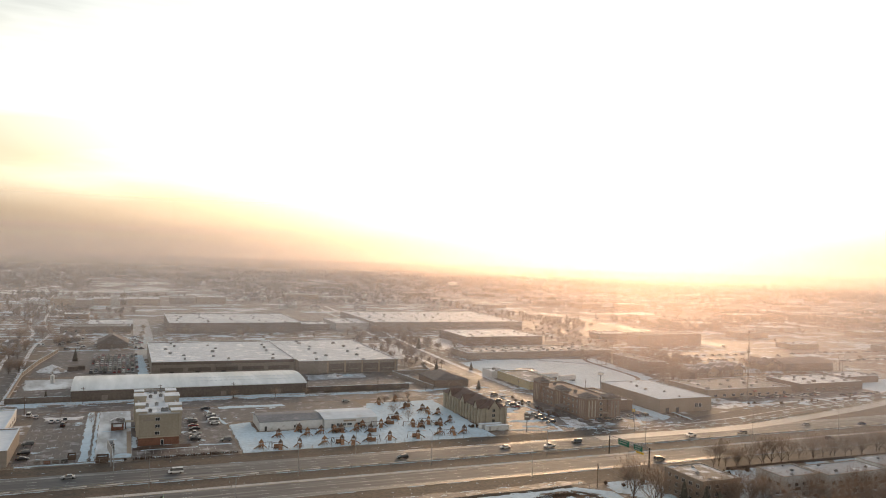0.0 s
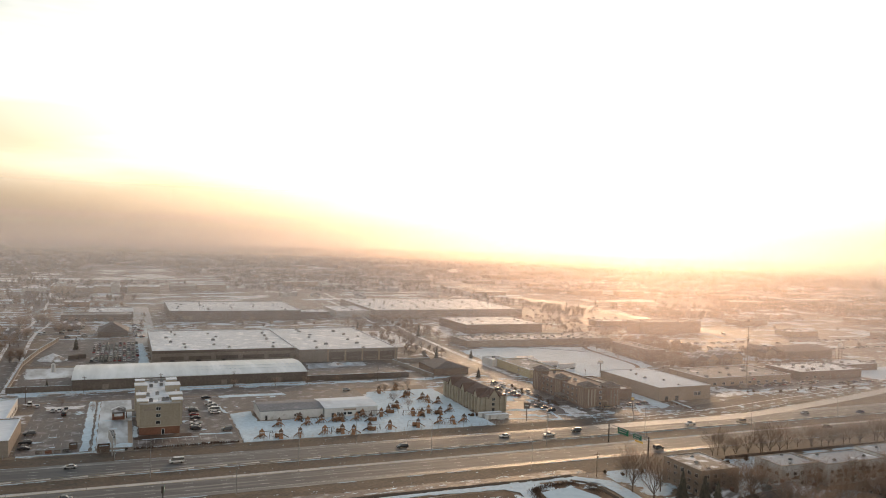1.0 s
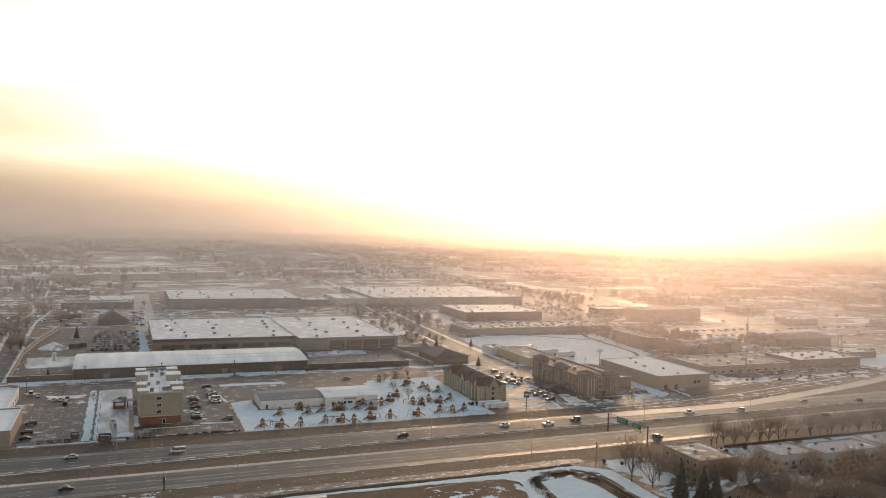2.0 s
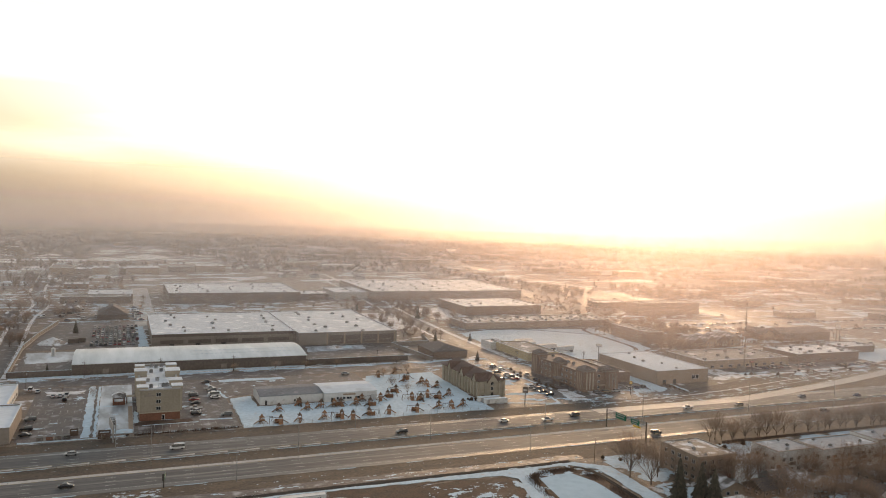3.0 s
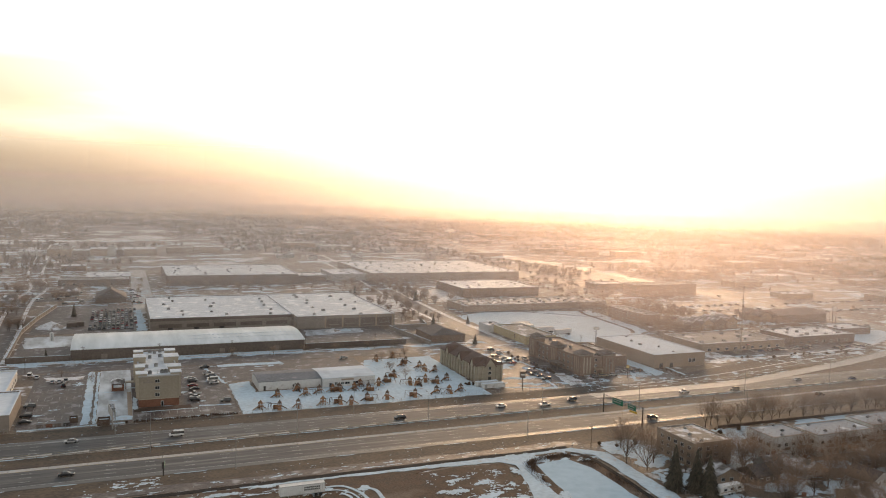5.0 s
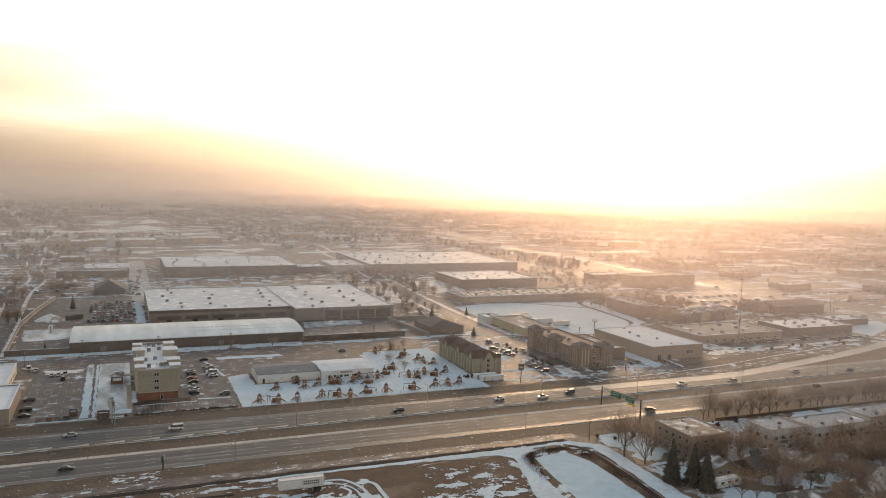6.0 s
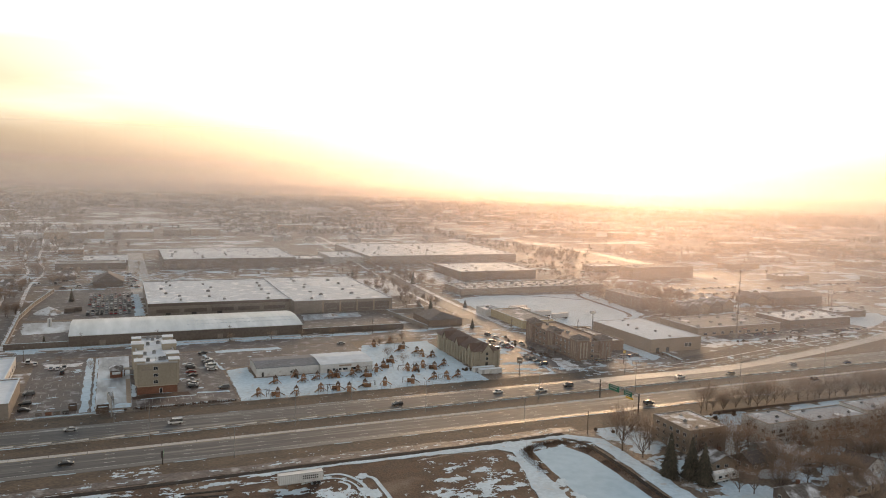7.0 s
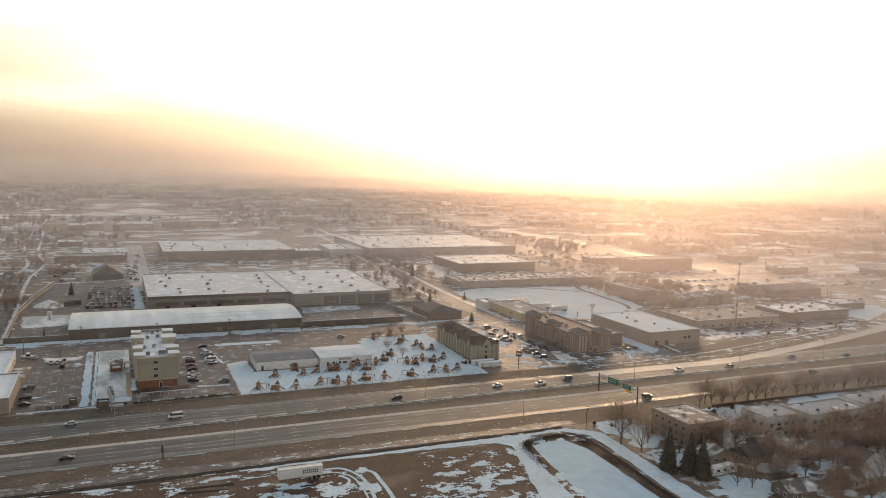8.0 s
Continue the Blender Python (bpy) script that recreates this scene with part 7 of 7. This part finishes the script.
def guard_rail(pts, label):
    b = thing("guard_rail", G.copy(), label, "guard rail")
    p = part("post", boxes((-0.07, 0.07, -0.07, 0.07, 0, 0.8)), M["wood_dark"], b)
    p.matrix_basis = pose(pts[0][0], pts[0][1], 0)
    for (a0, b0), (a1, b1) in zip(pts, pts[1:]):
        ln = math.hypot(a1 - a0, b1 - b0)
        n = max(1, int(ln / 6))
        for i in range(1, n + 1):
            q = new("post", p.data)
            q.parent = b
            q.matrix_basis = pose(a0 + (a1 - a0) * i / n, b0 + (b1 - b0) * i / n, 0)
        r_ = part("rail", boxes((0, ln, -0.1, -0.06, 0.5, 0.8)), M["taupe_wall"], b)
        r_.matrix_basis = pose(a0, b0, 0, 0, 0, math.degrees(math.atan2(b1 - b0, a1 - a0)))


guard_rail([(-400, 284.2), (420, 284.2)], "galvanised guard rail along the median")
guard_rail([(300, 304.8), (348, 315), (400, 326.5), (461, 344)], "galvanised guard rail along the ramp")

def dumpster(m, colour, label):
    b = thing("dumpster", m, label, "dumpster")
    bm = bmesh.new()
    prism(bm, [(0, 0), (2.2, 0), (2.2, 1.6), (0, 1.6)], 0.12, 1.35)
    part("bin", bm, M[colour], b)
    part("lid", boxes((-0.04, 1.08, -0.05, 1.65, 1.35, 1.42), (1.12, 2.24, -0.05, 1.65, 1.35, 1.42)), M["dark_metal"], b)
    part("side_pocket", boxes((-0.12, 0.0, 0.3, 1.3, 0.7, 0.9)), M["dark_metal"], b)
    part("wheels", boxes((0.2, 0.4, 0.2, 0.4, 0, 0.12), (1.8, 2.0, 0.2, 0.4, 0, 0.12), (0.2, 0.4, 1.2, 1.4, 0, 0.12), (1.8, 2.0, 1.2, 1.4, 0, 0.12)), M["tyre"], b)


for k, (u, c) in enumerate(((-29.4, "brown_wall"), (-26.2, "brick"), (-23.2, "brown_wall"), (-20.2, "dark_metal"))):
    dumpster(at(u, 319.4 + 0.15 * (k % 2), 0.055, -2 + 2 * k), c, ("dark brown", "rust red", "dark brown", "black")[k] + " steel dumpster at the car park's edge")


def utility_box(m, w, d, h, label):
    b = thing("utility_enclosure", m, label, "enclosure")
    part("fence_panel", boxes((0, w, 0, 0.1, 0, h), (0, w, d - 0.1, d, 0, h), (0, 0.1, 0.1, d - 0.1, 0, h), (w - 0.1, w, 0.1, d - 0.1, 0, h)), M["wood_dark"], b)
    part("unit_inside", boxes((0.6, w - 0.6, 0.6, d - 0.6, 0, h * 0.7)), M["unit"], b)
    part("snow_top", boxes((0.55, w - 0.55, 0.55, d - 0.55, h * 0.7, h * 0.7 + 0.12)), M["snow"], b)


utility_box(at(-8.4, 316.4, 0.05, -3), 4.4, 4.0, 2.4, "dark wooden bin enclosure at the driveway's end")
utility_box(at(-18.4, 323.6, 0.05, 2), 3.0, 3.4, 1.9, "small dark utility enclosure beside the snow bank")

# gravel heap and machinery in the yard
def heap(m, rad, h, material, label):
    r = random.Random(int(rad * 10))
    bm = bmesh.new()
    rings = []
    for j in range(6):
        k = j / 5
        rings.append([bm.verts.new((rad * (1 - k) * (1 + r.uniform(-0.12, 0.12)) * math.cos(i * math.pi / 10), rad * (1 - k) * (1 + r.uniform(-0.12, 0.12)) * math.sin(i * math.pi / 10), h * k ** 0.9 - 0.1)) for i in range(20)])
    for j in range(5):
        for i in range(20):
            bm.faces.new((rings[j][i], rings[j][(i + 1) % 20], rings[j + 1][(i + 1) % 20], rings[j + 1][i]))
    ob = mesh_ob("snowy_mound", bm, M[material])
    ob.matrix_basis = m
    tagged(ob, label, "heap")


heap(at(-40.9, 545), 9, 4.5, "snow_thin", "snow-dusted gravel heap in the yard")
heap(at(130, 492), 6, 2.2, "snow_thin", "snow-dusted gravel heap in the yard")
heap(at(139, 493), 4, 1.6, "snow", "snow-covered gravel heap in the yard")
def low_container(m, label):
    b = thing("storage_container", m, label, "container")
    part("box_body", boxes((0, 11.5, 0, 2.5, 0.15, 2.3)), M["white_wall"], b)
    part("roof_panel", boxes((-0.05, 11.55, -0.05, 2.55, 2.3, 2.4)), M["roof_white"], b, "snow-dusted top")
    part("door", boxes((0.8, 2.0, -0.05, 0.02, 0.2, 2.1)), M["grey_wall"], b)
    part("skid", boxes((0.5, 11, 0.3, 0.6, 0, 0.15), (0.5, 11, 1.9, 2.2, 0, 0.15)), M["dark_metal"], b)


low_container(at(160.5, 325.6, 0.05), "low pale storage container beside the motel")
low_container(at(159.0, 330.0, 0.05), "low pale storage container beside the motel")
for k, (u, v) in enumerate([(-37.3, 500), (-32, 545), (-28, 549)]):
    b = thing("storage_tank" if k == 0 else "storage_container", at(u, v), "pale upright storage tank in the yard" if k == 0 else "dark storage container in the yard", "tank" if k == 0 else "container")
    if k == 0:
        bm = bmesh.new()
        tube(bm, (0, 0, 0), (0, 0, 4.6), 1.2, 1.2, 16)
        tube(bm, (0, 0, 4.6), (0, 0, 5.2), 1.2, 0.3, 16)
        part("shell", bm, M["white_wall"], b)
        part("ladder", boxes((-0.3, 0.3, -1.4, -1.25, 0, 4.6)), M["metal"], b)
    else:
        part("box_body", boxes((0, 6, 0, 2.4, 0, 2.6)), M["brown_wall"], b)
        part("corner_posts", boxes((-0.05, 0.15, -0.05, 0.15, 0, 2.65), (5.85, 6.05, -0.05, 0.15, 0, 2.65)), M["dark_metal"], b)

# ---- far town: roofs and woods ----
FAR = [(-52, 767, 59, 22, 6, "brown_wall"), (-30, 790, 39, 46, 6, "brown_wall"), (-58, 905, 24, 24, 5, "rust_wall"), (-86, 1090, 28, 40, 9, "tan"), (-57, 1094, 20, 36, 7, "taupe_wall"), (-36, 1090, 20, 40, 9, "tan"), (-15, 1088, 10, 30, 12, "grey_wall"), (-4, 1093, 8, 30, 8, "brown_wall"), (5, 1090, 40, 44, 9, "tan"),
       (60, 1128, 34, 34, 8, "taupe_wall"), (96, 1132, 40, 34, 9, "tan"), (-118, 1092, 26, 26, 6, "grey_wall"), (625, 650, 40, 22, 6, "tan"), (720, 700, 50, 24, 6, "grey_wall"), (604, 560, 36, 20, 5, "tan"), (690, 520, 44, 22, 6, "taupe_wall"),
       (800, 640, 50, 24, 6, "tan"), (820, 860, 60, 30, 7, "tan"), (680, 1050, 70, 40, 8, "tan"), (450, 660, 40, 20, 6, "brown_wall"), (640, 760, 44, 20, 6, "grey_wall"), (900, 980, 60, 30, 7, "tan"), (-150, 720, 50, 25, 6, "grey_wall"),
       (-180, 860, 50, 25, 6, "tan"), (1040, 800, 60, 30, 7, "tan")]
for i, (u, v, w, d, h, wall) in enumerate(FAR):
    flat_building("far_building", {"rust_wall": "red-brown", "brown_wall": "dark brown", "grey_wall": "grey", "tan": "tan", "taupe_wall": "grey-brown"}[wall] + " low commercial block with snowy flat roof", "building", u, u + w, v, v + d, h, wall, "roof_snow" if i % 3 else "roof_grey", 5, seed=60 + i,
                  windows=[("front", 5, 8, int((w - 6) / 8), 0.9, 2.4, 1.5)], group="distant commercial blocks")
gable_building("clubhouse", "dark steep-roofed brown building among parked cars", "building", -18, 4, 653, 684, 4.0, 10.0, "brown_wall", "shingle", "v", hip=9)
gable_building("house", "brown hip-roofed house with a snow-dusted roof", "house", -48, -32, 700, 712, 3.5, 7.0, "brown_wall", "shingle_snowy", "u", hip=4)
gable_building("house", "grey hip-roofed house with a snow-dusted roof", "house", -84, -70, 655, 668, 3.5, 7.0, "grey_wall", "shingle_snowy", "u", hip=4)
for k in range(26):
    put_car(rnd.randrange(8), rnd.uniform(-54, -26) if k % 2 else rnd.uniform(8, 14), rnd.uniform(645, 735), rnd.choice((0, 90)) + rnd.uniform(-5, 5), 0.03, "cars behind the scrap yard", True)
r = random.Random(5)
for i in range(70):
    u, v = r.uniform(-560, 1400), r.uniform(1000, 2300)
    if -190 < u < 180 and v < 1900:
        continue
    w, d = r.uniform(18, 60), r.uniform(14, 30)
    flat_building("far_building", "distant low block with snow-white roof", "building", u, u + w, v, v + d, r.uniform(5, 9), r.choice(("tan", "taupe_wall", "brown_wall", "rust_wall", "grey_wall")), "roof_snow", 0, seed=i, group="distant commercial blocks")
flat_building("far_tower", "distant grey slab block above the woods", "building", -520, -450, 2150, 2175, 26, "taupe_wall", "roof_grey", 2, seed=99, windows=[("front", 5, 6, 11, z, 3, 1.8) for z in (3, 7, 11, 15, 19, 22)])


def far_houses():
    r = random.Random(9)
    bm, bs = bmesh.new(), bmesh.new()
    for i in range(1100):
        v = 660 + 2800 * r.random() ** 1.5
        u = r.uniform(-0.62 * v, 1.15 * v)
        if v < 900 and u < 600 and u > -140 or -200 < u < 170 and v < 1900 or u > 550 and v < 1100:
            continue
        if 520 < u < 620 and v < 1500 or (-130 < u < 450 and v < 980):
            continue
        w, d, e = r.uniform(10, 18), r.uniform(8, 11), r.uniform(3, 5.5)
        a = radians(r.choice((0, 90)) + r.uniform(-8, 8))
        m = Matrix.Translation((u, v, 0)) @ Matrix.Rotation(a, 4, "Z")
        box(bm, 0, w, 0, d, 0, e, m)
        q = [bs.verts.new(m @ Vector(p)) for p in ((-0.4, -0.4, e - 0.1), (w + 0.4, -0.4, e - 0.1), (w + 0.4, d + 0.4, e - 0.1), (-0.4, d + 0.4, e - 0.1), (-0.4, d / 2, e + 2.6), (w + 0.4, d / 2, e + 2.6))]
        for f in ((0, 1, 5, 4), (2, 3, 4, 5), (0, 4, 3), (1, 2, 5)):
            bs.faces.new([q[k] for k in f])
    b = thing("far_houses", G.copy(), "hundreds of distant houses among bare woods", "houses", "", "stuff")
    tagged(part("walls", bm, M["grey_wall"], b), kind="stuff")
    tagged(part("roofs", bs, M["shingle_snowy"], b), kind="stuff")


far_houses()


def far_woods():
    """Clumps of bare crowns out to the horizon."""
    r = random.Random(3)
    verts, faces = [], []

    def clump(u, v, w, h):
        """One bare crown: a spray of thin branches from a short trunk."""
        fat = 0.07 + 0.00011 * v
        for i in range(25):
            a, q = r.uniform(0, 2 * math.pi), w * math.sqrt(r.random())
            x0, y0, z0 = u + q * 0.25 * math.cos(a), v + q * 0.25 * math.sin(a), h * r.uniform(0.05, 0.4)
            x1, y1, z1 = u + q * math.cos(a), v + q * math.sin(a), h * (1.05 - 0.45 * (q / w) ** 2) * r.uniform(0.75, 1.05)
            b = r.uniform(0, math.pi)
            dx, dy = fat * math.cos(b), fat * math.sin(b)
            n = len(verts)
            verts.extend(((x0 - dx * 0.5, y0 - dy * 0.5, z0), (x0 + dx * 0.5, y0 + dy * 0.5, z0), (x1 * 0.7 + x0 * 0.3 + dx * 1.6, y1 * 0.7 + y0 * 0.3 + dy * 1.6, z1 * 0.75 + z0 * 0.25), (x1, y1, z1), (x1 * 0.7 + x0 * 0.3 - dx * 1.6, y1 * 0.7 + y0 * 0.3 - dy * 1.6, z1 * 0.7 + z0 * 0.3)))
            faces.append((n, n + 1, n + 2, n + 3, n + 4))
        n = len(verts)
        verts.extend(((u - 0.2, v, 0), (u + 0.2, v, 0), (u, v, h * 0.8)))
        faces.append((n, n + 1, n + 2))

    done = 0
    while done < 21000:
        v = 640 + 4200 * r.random() ** 1.7
        u = r.uniform(-0.62 * v - 60, 1.25 * v + 80)
        dens = noise.noise((u * 0.004, v * 0.004, 1.0)) + 0.35 * noise.noise((u * 0.02, v * 0.02, 2.0))
        wood = 150 < u < 450 and 960 < v < 1450
        if v < 1150 and dens < 0.1 and not wood or 140 < u < 460 and v < 1130:
            continue
        if dens < (-0.28 if v > 1400 else -0.05 if v > 900 else 0.1) and not wood:
            continue
        if v < 970 and (20 < u < 432 or (u < 20 and v < 870 and u > -130)) or abs(u - 560) < 24 and v < 1400 or 565 < u < 620 and v < 640:
            continue
        if -130 < u < 140 and 1070 < v < 1180 or -60 < u < 90 and 1340 < v < 1850 or -190 < u < -20 and 1335 < v < 1440:
            continue
        k = 1.0 if v < 1400 else 1.7
        clump(u, v, r.uniform(2.0, 5.0) * k, r.uniform(4, 10))
        done += 1
    me = bpy.data.meshes.new("far_woods")
    me.from_pydata(verts, [], faces)
    me.materials.append(M["far_wood"])
    ob = new("far_woods", me)
    ob.matrix_basis = G
    tagged(ob, "bare brown winter woods reaching to the hazy horizon", "woods", "", "stuff")


far_woods()


def haze_sheets():
    """Thin upright sheets, one behind the other, stand in for haze and glare; they only scatter the light of sun and
    sky.
    """
    m = bpy.data.materials.new("see_through_haze_sheet")
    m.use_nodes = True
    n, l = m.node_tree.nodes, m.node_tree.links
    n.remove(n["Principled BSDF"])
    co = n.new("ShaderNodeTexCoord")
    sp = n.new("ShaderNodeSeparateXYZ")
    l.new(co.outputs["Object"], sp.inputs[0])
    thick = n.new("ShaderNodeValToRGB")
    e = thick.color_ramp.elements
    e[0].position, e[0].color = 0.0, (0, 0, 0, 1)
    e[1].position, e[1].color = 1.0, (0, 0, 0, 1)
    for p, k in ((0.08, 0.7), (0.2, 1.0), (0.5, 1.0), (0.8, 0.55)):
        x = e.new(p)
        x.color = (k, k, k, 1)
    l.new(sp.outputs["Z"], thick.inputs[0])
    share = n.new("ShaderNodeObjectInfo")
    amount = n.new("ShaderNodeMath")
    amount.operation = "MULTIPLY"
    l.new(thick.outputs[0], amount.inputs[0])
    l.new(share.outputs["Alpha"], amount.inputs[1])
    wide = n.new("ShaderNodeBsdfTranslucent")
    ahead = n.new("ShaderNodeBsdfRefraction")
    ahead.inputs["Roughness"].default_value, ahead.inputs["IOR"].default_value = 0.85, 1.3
    # haze colour is put into the sheets: bluish all round, warm ahead
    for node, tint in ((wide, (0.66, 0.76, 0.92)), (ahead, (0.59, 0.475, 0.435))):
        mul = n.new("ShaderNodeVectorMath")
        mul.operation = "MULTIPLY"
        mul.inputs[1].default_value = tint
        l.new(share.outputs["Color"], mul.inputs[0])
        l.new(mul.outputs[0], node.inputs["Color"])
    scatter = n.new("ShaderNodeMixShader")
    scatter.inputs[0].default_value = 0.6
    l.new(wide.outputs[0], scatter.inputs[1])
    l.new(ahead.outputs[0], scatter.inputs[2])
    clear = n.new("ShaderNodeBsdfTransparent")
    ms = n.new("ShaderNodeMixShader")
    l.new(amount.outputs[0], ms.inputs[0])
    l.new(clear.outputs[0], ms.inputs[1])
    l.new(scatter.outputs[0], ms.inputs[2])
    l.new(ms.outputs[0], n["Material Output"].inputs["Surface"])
    for radius, top, k, pale, bend in HAZE_SHEETS:
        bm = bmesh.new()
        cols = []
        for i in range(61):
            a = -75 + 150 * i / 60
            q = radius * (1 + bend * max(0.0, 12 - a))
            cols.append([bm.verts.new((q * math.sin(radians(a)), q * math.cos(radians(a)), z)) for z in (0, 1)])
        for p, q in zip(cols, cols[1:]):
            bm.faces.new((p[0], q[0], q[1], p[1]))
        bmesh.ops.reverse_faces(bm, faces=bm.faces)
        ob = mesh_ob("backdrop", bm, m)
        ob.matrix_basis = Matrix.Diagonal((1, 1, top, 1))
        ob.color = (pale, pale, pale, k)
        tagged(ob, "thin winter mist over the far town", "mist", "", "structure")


# haze sheets: distance, height, opacity, hand-set paleness, bend away from the sun's side
HAZE_SHEETS = ((355, 103, 0.15, 1.05, 0.016), (490, 105, 0.17, 1.0, 0.010), (650, 108, 0.17, 0.92, 0.010), (900, 112, 0.13, 0.82, 0.009), (1250, 118, 0.15, 0.74, 0.006), (1700, 130, 0.23, 0.70, 0.004), (2500, 270, 0.85, 0.72, 0.0))
haze_sheets()
